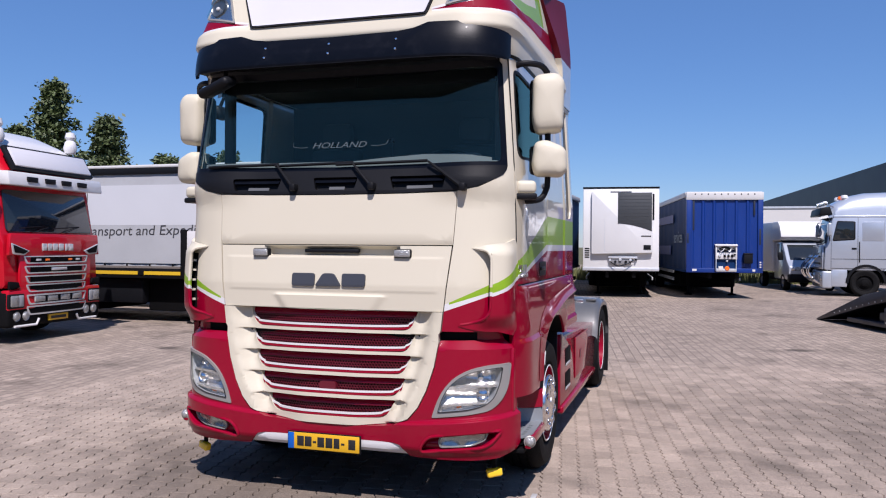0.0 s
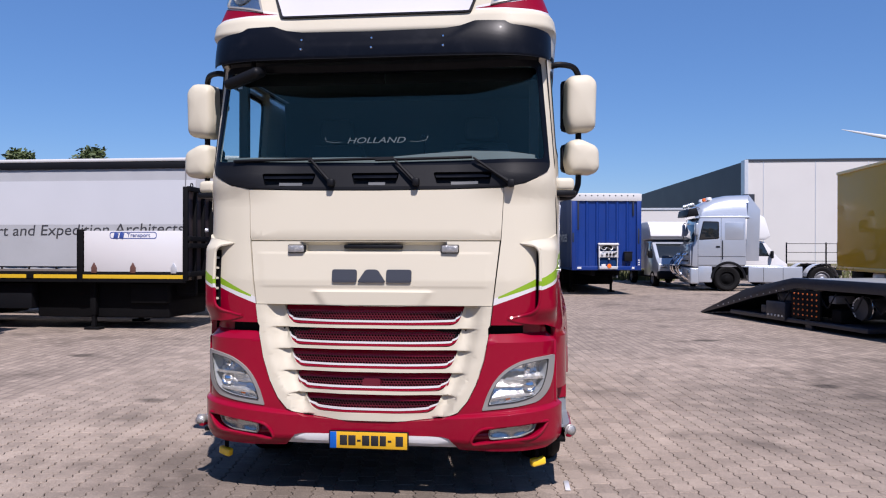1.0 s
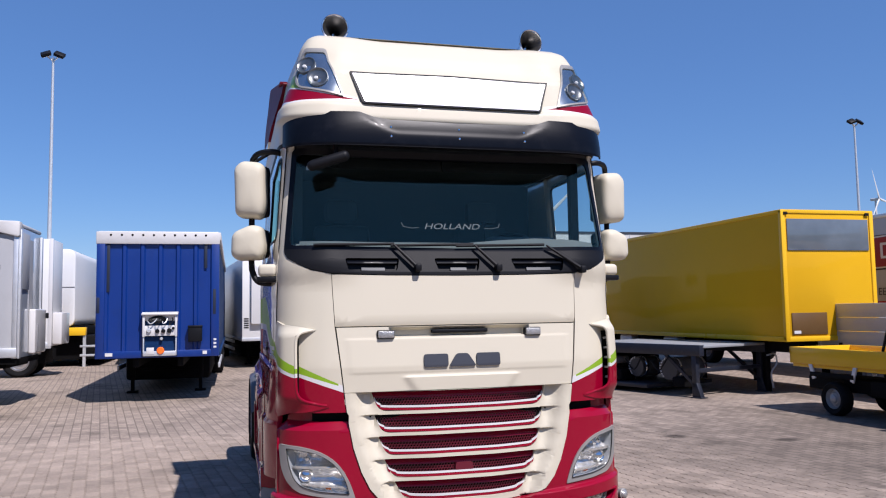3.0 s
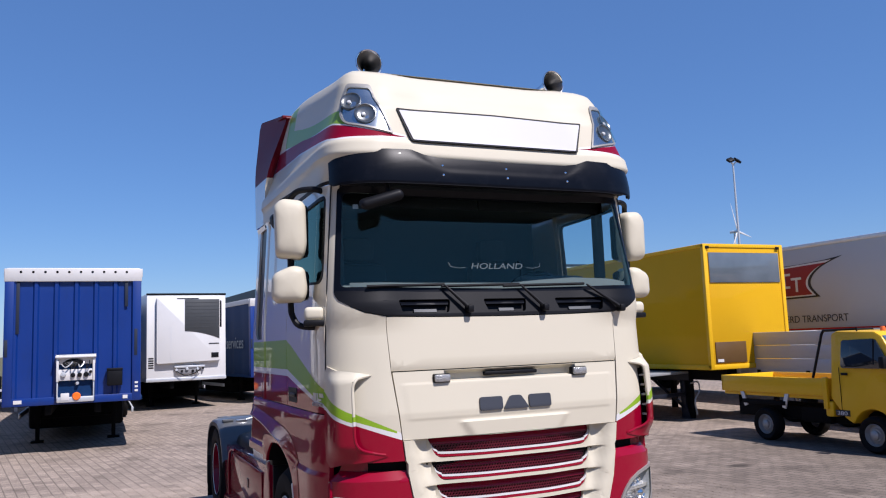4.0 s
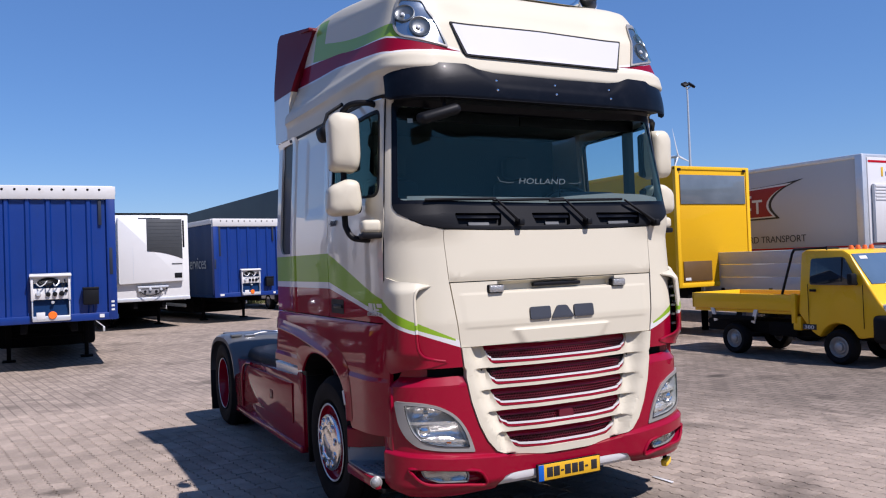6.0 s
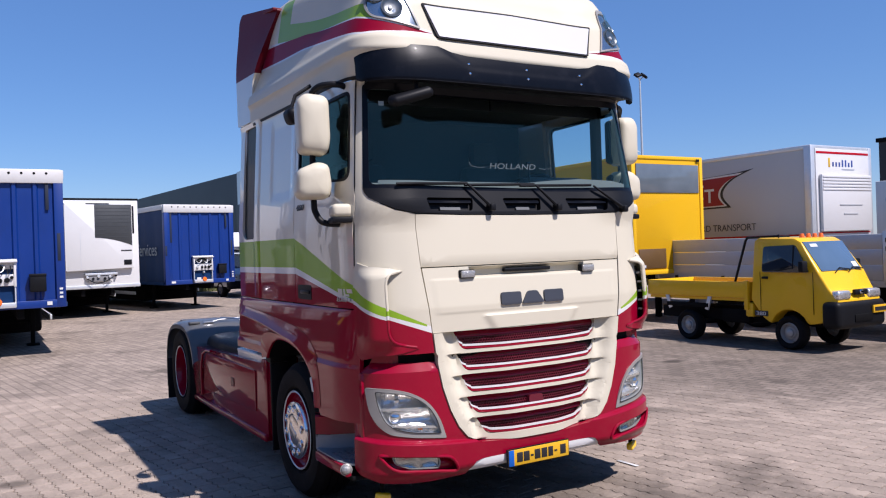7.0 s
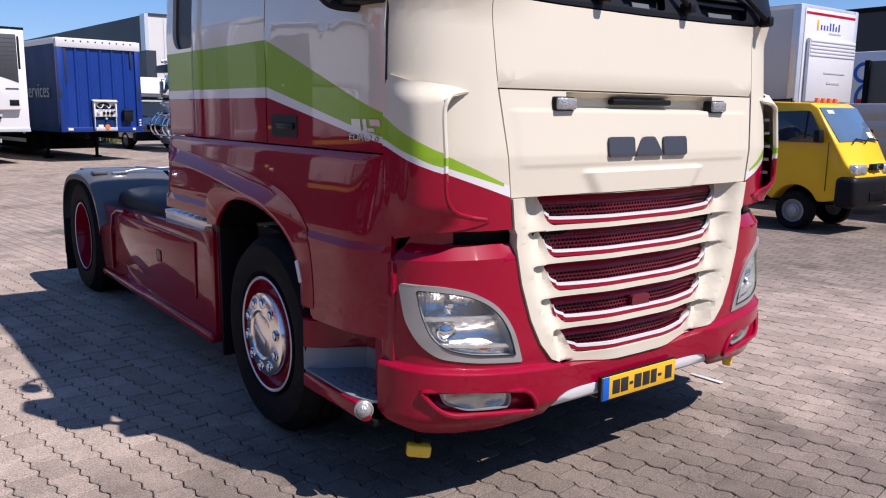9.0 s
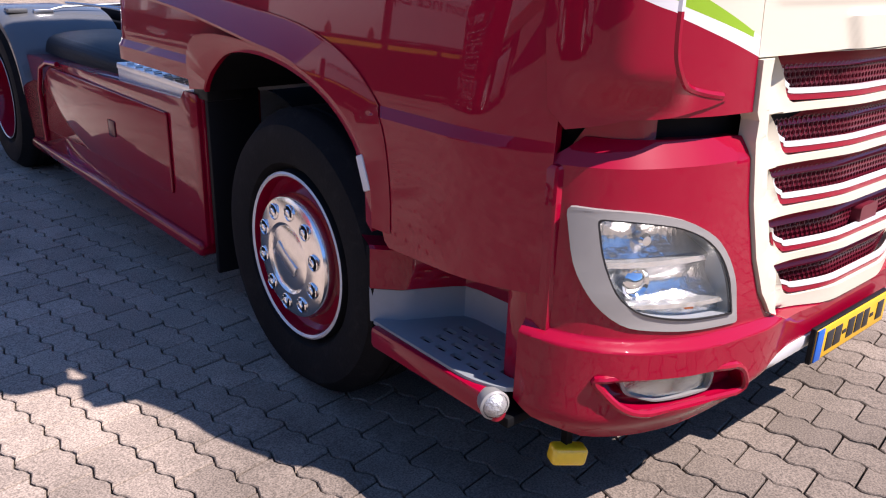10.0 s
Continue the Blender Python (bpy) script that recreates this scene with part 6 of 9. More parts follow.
def blue_trailer(x0, y0, z0, z1, label, words, turn=0.0):
    """Curtain-sided semi-trailer with a ribbed blue front wall."""
    t = thing("curtain_trailer", label, "trailer", pose(x0, y0, 0, 0, 0, turn) @ pose(-x0, -y0, 0), group="blue trailers")
    x1, y1 = x0 + 2.5, y0 + 13.6
    trailer_frame(t, x0, x1, y0, y1, z0 + 0.12, (y0 + 8.6, y0 + 9.9, y0 + 11.2), y0 + 2.5)
    # ribbed wall: a wave of flat ridges
    bm = bmesh.new()
    xs, ys = [], []
    n = 6
    for k in range(n):
        a = x0 + 0.16 + k * (2.18 / n)
        w = 2.18 / n
        for u, d in ((0, 0), (0.16, 0), (0.24, 0.035), (0.92, 0.035), (1.0, 0)):
            xs.append(a + u * w)
            ys.append(y0 + d)
    lo = [bm.verts.new((x, y, z0 + 0.10)) for x, y in zip(xs, ys)]
    hi = [bm.verts.new((x, y, z1 - 0.26)) for x, y in zip(xs, ys)]
    for k in range(len(xs) - 1):
        bm.faces.new((lo[k], lo[k + 1], hi[k + 1], hi[k]))
    part("front_wall", bm, BLUE_T, t, "ribbed bright blue front wall", deg=15)
    for xa in (x0, x1 - 0.17):
        part("corner_post", boxbm(xa, xa + 0.17, y0 - 0.03, y0 + 0.16, z0, z1 - 0.25, bev=0.015), BLUE_T, t)
    part("bottom_rail", boxbm(x0, x1, y0 - 0.025, y0 + 0.14, z0 - 0.02, z0 + 0.13, bev=0.012), BLUE_T, t)
    part("top_rail", boxbm(x0 - 0.01, x1 + 0.01, y0 - 0.035, y0 + 0.12, z1 - 0.28, z1 - 0.02, bev=0.01), VALANCE, t, "white front valance with eyelets")
    for k in range(10):
        bm = bmesh.new()
        lathe(bm, [(0.0, 0.014), (0.014, 0.012), (0.026, 0.0)], Matrix.Translation((x0 + 0.28 + k * 0.215, y0 - 0.034, z1 - 0.09)) @ pose(0, 0, 0, 0, 0, -90), 10)
        part("eyelet", bm, BLACK_M, t)
    part("roof", boxbm(x0 + 0.02, x1 - 0.02, y0 + 0.05, y1, z1 - 0.05, z1 + 0.0, bev=0.02), VALANCE, t)
    for xa, sg in ((x0, -1), (x1, 1)):
        bm = bmesh.new()
        m = 60
        prev = None
        for k in range(m + 1):
            y = y0 + 0.16 + k * (y1 - y0 - 0.3) / m
            dx = 0.012 * math.sin(k * 1.1) + 0.008 * math.sin(k * 2.7)
            row = [bm.verts.new((xa + sg * (dx * f + 0.0) - sg * 0.02, y, z)) for z, f in ((z0 + 0.05, 1.0), ((z0 + z1) / 2, 1.6), (z1 - 0.16, 0.2))]
            if prev:
                for i in range(2):
                    q = (prev[i], row[i], row[i + 1], prev[i + 1])
                    bm.faces.new(q if sg > 0 else q[::-1])
            prev = row
        part("curtain", bm, BLUE_C, t, "dull blue side curtain", deg=60)
        part("curtain_rail", boxbm(xa - 0.03, xa + 0.03, y0 + 0.1, y1, z1 - 0.18, z1 - 0.01, bev=0.01), VALANCE, t)
        part("rave_rail", boxbm(xa - 0.03, xa + 0.03, y0 + 0.1, y1, z0 - 0.02, z0 + 0.07, bev=0.01), BLUE_C, t)
    part("rear_doors", boxbm(x0 + 0.02, x1 - 0.02, y1 - 0.06, y1, z0, z1 - 0.02, bev=0.01), BLUE_C, t)
    lettering("curtain_word", words, 0.62, pose(x0 - 0.045, y0 + 2.6, z0 + 1.0, 90, 0, -90), mat("pale_curtain_ink", (0.222, 0.2664, 0.3108), 0.6), t)
    for k, (a, b) in enumerate(((2.8, 8.8), (3.4, 8.2))):
        part("curtain_bar", boxbm(x0 - 0.045, x0 - 0.035, y0 + a, y0 + b, z0 + 1.75 - 1.2 * k, z0 + 2.05 - 1.15 * k), BLUE_T, t)
    # coupling cabinet
    cx0, cz = x0 + 0.94, z0
    cab_ = part("coupling_cabinet", boxbm(cx0, cx0 + 0.70, y0 - 0.05, y0 + 0.0, cz + 0.02, cz + 0.96, bev=0.012), BLUE_C, t, "open coupling cabinet with white panels and air hoses")
    part("cabinet_roof", moved(boxbm(cx0 - 0.02, cx0 + 0.72, -0.17, 0.0, 0, 0.035, bev=0.01), pose(0, y0 - 0.02, cz + 0.92, 14)), WHITE_P, cab_)
    for dx in (0.0, 0.655):
        part("cabinet_side", boxbm(cx0 + dx, cx0 + dx + 0.045, y0 - 0.15, y0 - 0.04, cz + 0.42, cz + 0.94, bev=0.008), WHITE_P, cab_)
        part("cabinet_leg", boxbm(cx0 + dx + 0.01, cx0 + dx + 0.035, y0 - 0.13, y0 - 0.05, cz + 0.03, cz + 0.42, bev=0.004), ALU, cab_)
    part("cabinet_panel", boxbm(cx0 + 0.04, cx0 + 0.66, y0 - 0.13, y0 - 0.06, cz + 0.44, cz + 0.66, bev=0.012), WHITE_P, cab_)
    part("cabinet_tray", boxbm(cx0 + 0.02, cx0 + 0.68, y0 - 0.18, y0 - 0.05, cz + 0.02, cz + 0.12, bev=0.01), ALU, cab_)
    for k, (dx, dz, m_, rr) in enumerate(((0.13, 0.56, ALU, 0.05), (0.30, 0.545, BLACK_P, 0.045), (0.42, 0.545, BLACK_P, 0.045), (0.54, 0.55, BLACK_P, 0.05), (0.62, 0.60, BLACK_P, 0.03), (0.38, 0.38, ALU, 0.035))):
        bm = bmesh.new()
        lathe(bm, [(0.0, 0.06), (rr * 0.8, 0.055), (rr, 0.03), (rr, -0.02)], Matrix.Translation((cx0 + dx, y0 - 0.12 + 0.05 * (dz < 0.5), cz + dz)) @ pose(0, 0, 0, 0, 0, -90), 14)
        part("coupling", bm, m_, cab_)
    # coiled hose heaped under the lid
    bm = bmesh.new()
    tube(bm, [(cx0 + 0.26 + 0.15 * math.cos(a_) + 0.004 * a_, y0 - 0.13 - 0.010 * math.sin(2 * a_), cz + 0.77 + 0.055 * math.sin(a_) + 0.002 * a_) for a_ in np.linspace(0, 6 * math.pi, 60)], 0.014, 6)
    part("hose_coil", bm, BLACK_P, cab_)
    part("document_card", boxbm(cx0 + 0.09, cx0 + 0.24, y0 - 0.185, y0 - 0.175, cz + 0.06, cz + 0.20, bev=0.002), WHITE_P, cab_)
    part("cabinet_lid", moved(boxbm(cx0 - 0.01, cx0 + 0.71, -0.012, 0.012, 0, 0.20, bev=0.008), pose(0, y0 - 0.06, cz + 0.76, 22)), WHITE_P, cab_)
    bm = bmesh.new()
    lathe(bm, [(0.0, 0.03), (0.065, 0.025), (0.08, 0.0)], Matrix.Translation((cx0 + 0.37, y0 - 0.18, cz + 0.13)) @ pose(0, 0, 0, 0, 0, -90), 16)
    part("coupling", bm, ORANGE, cab_)
    for k in range(4):
        bm = bmesh.new()
        tube(bm, spline([(cx0 + 0.10 + 0.15 * k, y0 - 0.12, cz + 0.76), (cx0 + 0.16 + 0.13 * k, y0 - 0.20, cz + 0.70 - 0.03 * (k % 2)), (cx0 + 0.24 + 0.12 * k, y0 - 0.18, cz + 0.74), (cx0 + 0.30 + 0.10 * k, y0 - 0.12, cz + 0.82)], 4), 0.011, 6)
        part("air_hose", bm, BLACK_P if k % 2 else ALU, cab_)
    bx = part("document_box", boxbm(x0 + 1.86, x0 + 2.15, y0 - 0.14, y0 - 0.0, cz + 0.30, cz + 0.64, bev=0.02), BLACK_P, t, "black plastic document box")
    part("box_lid", boxbm(x0 + 1.855, x0 + 2.155, y0 - 0.15, y0 - 0.0, cz + 0.60, cz + 0.65, bev=0.01), BLACK_P, bx)
    for xa, za, zb, yy in ((0.235, 1.31, 0.28, -0.006), (2.215, 0.80, 0.28, -0.006), (2.40, 1.80, 1.26, -0.033), (0.045, 1.75, 1.42, -0.033)):
        part("paint_scrape", boxbm(x0 + xa - 0.030, x0 + xa + 0.030, y0 + yy - 0.003, y0 + yy + 0.004, z1 - za, z1 - zb, bev=0.001), SCRAPE, t)
    for k in range(3):
        part("rating_plate", boxbm(x1 - 0.115, x1 - 0.055, y0 - 0.036, y0 - 0.028, cz + 0.16 + 0.08 * k, cz + 0.20 + 0.08 * k), WHITE_P, t)
    for a, b in ((0.02, 0.18), (2.20, 2.30)):
        part("rating_plate", boxbm(x0 + 0.18 + a * 0.9, x0 + 0.18 + b * 0.9, y0 - 0.035, y0 - 0.02, cz + 0.03, cz + 0.10), WHITE_P, t)
    return t


blue_trailer(-4.29, 12.8, 0.97, 3.66, "blue curtain trailer with ribbed front, parked on its legs", "services")
blue_trailer(2.23, 23.4, 0.92, 3.65, "blue curtain trailer with rust-stained white top rail, parked unhitched", "services", 9.0)


# ---- refrigerated trailer
def reefer(x0, y0, z0, z1, width, label, length=13.4, unit=True):
    t = thing("refrigerated_trailer", label, "trailer", pose(x0, y0, 0, 0, 0, 5.5) @ pose(-x0, -y0, 0), group="white trailers")
    x1, y1 = x0 + width, y0 + length
    trailer_frame(t, x0, x1, y0, y1, z0 + 0.08, (y0 + 8.8, y0 + 10.1, y0 + 11.4), y0 + 2.4)
    part("box_body", boxbm(x0, x1, y0, y1, z0, z1, bev=0.025), WHITE_T, t, "white insulated box")
    part("top_trim", boxbm(x0 - 0.01, x1 + 0.01, y0 - 0.012, y0 + 0.03, z1 - 0.05, z1 + 0.012, bev=0.006), BLACK_M, t)
    part("bottom_trim", boxbm(x0 - 0.008, x1 + 0.008, y0 - 0.02, y1, z0 - 0.02, z0 + 0.09, bev=0.008), ALU, t)
    if unit:
        u0, u1, b, h = x0 + 0.29, x1 - 0.22, z0 + 0.55, z1 - 0.14
        bm = bmesh.new()
        prism(bm, rounded([(u0, b), (u1, b + 0.05), (u1, h), (u0, h)], 0.05, 4), y0 - 0.165, y0, "y", bev=0.02)
        un = part("cooling_unit", bm, WHITE_T, t, "white cooling unit with a dark grille")
        g0, g1 = x0 + width * 0.46, u1 - 0.03
        curve = [(g0, h - 0.06), (g0, b + 1.05)] + [(g0 + (g1 - g0) * k / 6, b + 1.05 - 0.26 * (k / 6) ** 1.8) for k in range(1, 7)] + [(g1, h - 0.06)]
        bm = bmesh.new()
        prism(bm, curve, y0 - 0.178, y0 - 0.15, "y", bev=0.005)
        gr = part("grille", bm, mat("unit_grille", (0.0407, 0.0444, 0.0481), 0.55, var=0.15, scale=9), un, "dark grey air grille")
        for k in range(9):
            part("grille_slat", boxbm(g0 + 0.03, g1 - 0.03, y0 - 0.182, y0 - 0.172, b + 1.06 + k * 0.115, b + 1.075 + k * 0.115), bpy.data.materials["unit_grille"], gr)
        part("unit_bars", boxbm(g0 - 0.25, g0 + 0.45, y0 - 0.175, y0 - 0.16, h + 0.0 - 0.045, h - 0.012), BARS, un)
        part("unit_bars", boxbm(u1 - 0.38, u1 - 0.05, y0 - 0.172, y0 - 0.16, b + 0.60, b + 0.64), BARS, un)
        part("control_panel", boxbm(u1 - 0.30, u1 - 0.06, y0 - 0.18, y0 - 0.15, b + 0.16, b + 0.32, bev=0.006), BLACK_P, un)
        part("side_handle", boxbm(u1 - 0.02, u1 + 0.05, y0 - 0.17, y0 - 0.09, h - 1.0, h - 0.1, bev=0.02), BLACK_P, un)
        part("panel_seam", boxbm(u0 + 0.44, u0 + 0.452, y0 - 0.168, y0 - 0.155, b + 0.05, b + 1.2), ALU, un)
        cp = part("coupling_bracket", boxbm(x0 + 0.86, x0 + 1.84, y0 - 0.10, y0, z0 + 0.40, z0 + 0.47, bev=0.01), ALU, t, "grey coupling bracket under the cooling unit")
        part("bracket_plate", boxbm(x0 + 0.95, x0 + 1.62, y0 - 0.07, y0 - 0.02, z0 + 0.20, z0 + 0.42, bev=0.01), SEAM, cp)
        for k, (dx, dz, rr) in enumerate(((0.92, 0.34, 0.05), (1.10, 0.30, 0.04), (1.26, 0.36, 0.055), (1.45, 0.29, 0.045), (1.60, 0.35, 0.05), (1.78, 0.37, 0.035))):
            bm = bmesh.new()
            lathe(bm, [(0.0, 0.05), (rr * 0.75, 0.045), (rr, 0.0)], Matrix.Translation((x0 + dx, y0 - 0.08, z0 + dz)) @ pose(0, 0, 0, 0, 0, -90), 12)
            part("coupling", bm, (ALU, BLACK_P)[k % 2], cp)
        bm = bmesh.new()
        tube(bm, spline([(x0 + 0.9, y0 - 0.10, z0 + 0.32), (x0 + 1.15, y0 - 0.16, z0 + 0.16), (x0 + 1.45, y0 - 0.16, z0 + 0.20), (x0 + 1.7, y0 - 0.10, z0 + 0.34)], 5), 0.016, 6)
        part("air_hose", bm, BLACK_P, cp)
        for k in range(5):
            part("vent_slot", boxbm(x0 + 0.06, x0 + 0.22, y0 - 0.01, y0 + 0.01, z0 + 0.42 + k * 0.075, z0 + 0.46 + k * 0.075), BLACK_M, t)
    part("door_frame", boxbm(x0 + 0.02, x1 - 0.02, y1 - 0.02, y1 + 0.03, z0 + 0.05, z1 - 0.05, bev=0.01), ALU, t)
    return t


reefer(-1.19, 22.8, 0.95, 3.80, 2.55, "white refrigerated trailer with a dark-grilled cooling unit")
reefer(-4.9, 25.5, 0.95, 3.75, 2.5, "white box trailer parked behind the other trailers", unit=False)

# ---- grey curtain trailer lying along x
t = thing("curtain_trailer", "grey curtain trailer with dark lettering on its side", "trailer")
gx0, gx1, gy0, gy1, gz0, gz1 = -19.2, -5.84, 13.0, 15.05, 1.0, 3.85
bm = bmesh.new()
prev = None
for k in range(91):
    x = gx0 + k * (gx1 - gx0 - 0.085) / 90
    d = 0.010 * math.sin(k * 0.9) + 0.012 * math.sin(k * 2.3 + 1)
    row = [bm.verts.new((x, gy0 + d * f, z)) for z, f in ((gz0 + 0.03, 0.6), (1.7, 1.2), (2.4, 1.0), (3.1, 0.6), (gz1 - 0.2, 0.0))]
    if prev:
        for i in range(4):
            bm.faces.new((prev[i], row[i], row[i + 1], prev[i + 1]))
    prev = row
part("curtain", bm, GREY_C, t, "light grey side curtain", deg=60)
part("curtain_band", boxbm(gx0 + 0.3, -7.1, gy0 - 0.032, gy0 - 0.024, 2.24, 3.31), mat("pale_grey_band", (0.52, 0.527, 0.545), 0.5, var=0.04, scale=1), t, "paler printed band")
part("curtain_band", boxbm(gx0 + 0.3, -7.1, gy0 - 0.030, gy0 - 0.022, 1.22, 2.24), GREY_C, t, "plain grey printed band")
part("front_wall", boxbm(gx1 - 0.04, gx1, gy0 + 0.05, gy1, gz0, gz1 - 0.1, bev=0.01), SILVER, t, "silver end wall")
part("end_stripe", boxbm(gx1 - 0.0, gx1 + 0.012, gy0 + 0.9, gy0 + 1.25, gz0 + 0.1, gz1 - 0.3), GREY_C, t)
part("corner_post", boxbm(gx1 - 0.09, gx1 + 0.01, gy0 - 0.03, gy0 + 0.12, gz0, gz1 - 0.1, bev=0.02), ALU, t)
part("top_rail", boxbm(gx0, gx1 - 0.15, gy0 - 0.05, gy0 + 0.02, 3.60, 3.76, bev=0.012), BLACK_P, t, "black upper rail")
part("roof", boxbm(gx0, gx1, gy0 - 0.06, gy1, 3.765, 3.85, bev=0.03), VALANCE, t, "off-white tarpaulin roof")
bm = bmesh.new()
prism(bm, rounded([(gx1 - 0.5, 3.66), (gx1 + 0.03, 3.52), (gx1 + 0.04, 3.86), (gx1 - 0.55, 3.88)], 0.05, 3), gy0 - 0.075, gy0 + 0.15, "y", bev=0.02)
part("roof_corner", bm, VALANCE, t)
part("far_side", boxbm(gx0, gx1, gy1 - 0.03, gy1, gz0, gz1 - 0.1), GREY_C, t)
part("rear_wall", boxbm(gx0 - 0.03, gx0, gy0, gy1, gz0, gz1 - 0.1), GREY_C, t)
part("floor", boxbm(gx0, gx1, gy0 + 0.02, gy1 - 0.02, gz0 - 0.12, gz0 + 0.02, bev=0.01), BLACK_M, t)
# black box added to fill the underside with the dark of its shade
part("shade_filler_box", boxbm(gx0 + 0.4, -9.2, gy0 + 0.45, gy1 - 0.4, 0.32, gz0 - 0.14, bev=0.05), BLACK_M, t)
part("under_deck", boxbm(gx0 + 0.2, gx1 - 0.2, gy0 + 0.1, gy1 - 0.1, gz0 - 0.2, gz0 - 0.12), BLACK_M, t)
for dy in (0.6, 1.45):
    part("chassis_rail", boxbm(gx0 + 0.2, -9.0, gy0 + dy - 0.06, gy0 + dy + 0.06, gz0 - 0.45, gz0 - 0.1, bev=0.01), BLACK_M, t)
for x in (-16.8, -15.5, -14.2):
    road_wheel(t, x, gy0 + 0.05, 0.5, 0.34, (0, -1))
    road_wheel(t, x, gy1 - 0.05, 0.5, 0.34, (0, 1))
    bm = bmesh.new()
    tube(bm, [(x, gy0 + 0.2, 0.5), (x, gy1 - 0.2, 0.5)], 0.07, 8)
    part("axle", bm, BLACK_M, t)
for dy in (0.4, 1.65):
    bm = boxbm(-8.1, -7.98, gy0 + dy - 0.06, gy0 + dy + 0.06, 0.05, gz0 - 0.1, bev=0.006)
    box(bm, -8.18, -7.90, gy0 + dy - 0.12, gy0 + dy + 0.12, 0, 0.05, bev=0.01)
    part("landing_leg", bm, BLACK_M, t)
wd = lettering("curtain_word", "Transport and Expedition Architects", 0.37, pose(-13.70, gy0 - 0.0345, 1.95, 90, -0.7, 0), BARS, t, shear=0.12)
wd.scale.x = 6.3 / max(v.co.x for v in wd.data.vertices)

for x in (-7.35, -6.62):
    part("curtain_seam", boxbm(x - 0.014, x + 0.014, gy0 - 0.040, gy0 - 0.018, 1.10, 3.60), SEAM, t)
for k in range(18):
    x = -18.6 + k * 0.72
    part("curtain_strap", boxbm(x - 0.020, x + 0.020, gy0 - 0.045, gy0 - 0.015, 0.86, 1.22, bev=0.004), BLACK_P, t)
part("patch", boxbm(-6.56, -6.48, gy0 - 0.046, gy0 - 0.026, 3.28, 3.46, bev=0.01), SEAM, t)
part("end_post", boxbm(gx1 + 0.0, gx1 + 0.05, gy0 + 0.05, gy0 + 0.17, gz0, gz1 - 0.15, bev=0.01), ALU, t)
part("end_post", boxbm(gx1 + 0.0, gx1 + 0.05, gy1 - 0.15, gy1 - 0.02, gz0, gz1 - 0.15, bev=0.01), ALU, t)
part("end_cloth", boxbm(gx1 + 0.005, gx1 + 0.030, gy0 + 0.20, gy0 + 0.85, 2.45, gz1 - 0.2, bev=0.01), GREY_C, t)
part("end_bumper", boxbm(gx1 - 0.9, gx1 + 0.02, gy0 - 0.06, gy0 + 0.02, 1.02, 1.22, bev=0.02), ALU, t)
el_ = part("end_locker", boxbm(gx1 + 0.012, gx1 + 0.15, 13.95, 14.98, 1.06, 2.03, bev=0.03, seg=3), WHITE_P, t, "white locker on the end wall")
part("locker_bar", boxbm(gx1 + 0.15, gx1 + 0.18, 14.05, 14.12, 1.10, 1.70, bev=0.01), SEAM, el_)
part("locker_hook", boxbm(gx1 + 0.08, gx1 + 0.20, 14.90, 15.02, 1.82, 1.95, bev=0.02), BLACK_P, el_)

# ---- flatbed trailer with a steel headboard
t = thing("flatbed_trailer", "flatbed trailer with white side board and dark steel headboard", "trailer")
part("deck", boxbm(-18.5, -5.98, 9.90, 12.32, 1.02, 1.17, bev=0.01), mat("deck_wood", (0.074, 0.0555, 0.0407), 0.8, var=0.3, scale=6, stretch=(1, 12, 1)), t)
part("edge_rail", boxbm(-18.5, -5.90, 9.84, 9.90, 0.98, 1.20, bev=0.008), BLACK_M, t)
part("yellow_marking", boxbm(-18.4, -5.91, 9.832, 9.838, 1.06, 1.135), YELLOW_D, t, "yellow reflective marking tape")
for x in (-16.5, -13.2, -10.6, -9.3):
    part("tape_gap", boxbm(x, x + 0.16, 9.828, 9.834, 1.055, 1.14), BLACK_M, t)
sb_ = part("side_board", boxbm(-8.05, -5.96, 9.845, 9.89, 1.18, 2.02, bev=0.006), WHITE_P, t, "white drop-side board")
for x, m_ in ((-7.83, mat("rusty_hinge", (0.0962, 0.0407, 0.0296), 0.8, var=0.3, scale=20)), (-7.0, bpy.data.materials["rusty_hinge"]), (-6.14, ALU)):
    bm = bmesh.new()
    prism(bm, [(x - 0.055, 1.17), (x + 0.055, 1.17), (x + 0.06, 1.28), (x, 1.385), (x - 0.06, 1.28)], 9.825, 9.846, "y", bev=0.004)
    part("hinge", bm, m_, sb_)
ol = rounded([(-7.50, 1.86), (-6.50, 1.86), (-6.50, 2.0), (-7.50, 2.0)], 0.06, 4)
ring = rounded([(-7.485, 1.875), (-6.515, 1.875), (-6.515, 1.985), (-7.485, 1.985)], 0.05, 4)
BLUEINK = mat("blue_ink", (0.037, 0.0666, 0.2516), 0.5, var=0.05)
part("board_badge", wrap(ol, [ring[::-1]], thick=0.004, place=lambda u, v, off=0.0: Vector((u, 9.842 - off, v)), step=(9, 9)), BLUEINK, sb_)
lettering("board_word", "Transport", 0.105, pose(-7.13, 9.840, 1.90, 90, 0, 0), BLUEINK, sb_, wide=1.15)
for a in (-7.42, -7.30):
    part("board_mark", moved(boxbm(0, 0.09, -0.003, 0.003, 0, 0.12, bev=0.002), pose(a, 9.84, 1.875, 0, 14, 0)), BLUEINK, sb_)
part("side_post", boxbm(-8.20, -8.07, 9.82, 9.92, 0.98, 2.05, bev=0.012), BLACK_M, t)
HB = pose(-5.90, 9.84, 0, 0, 0, 4.6)
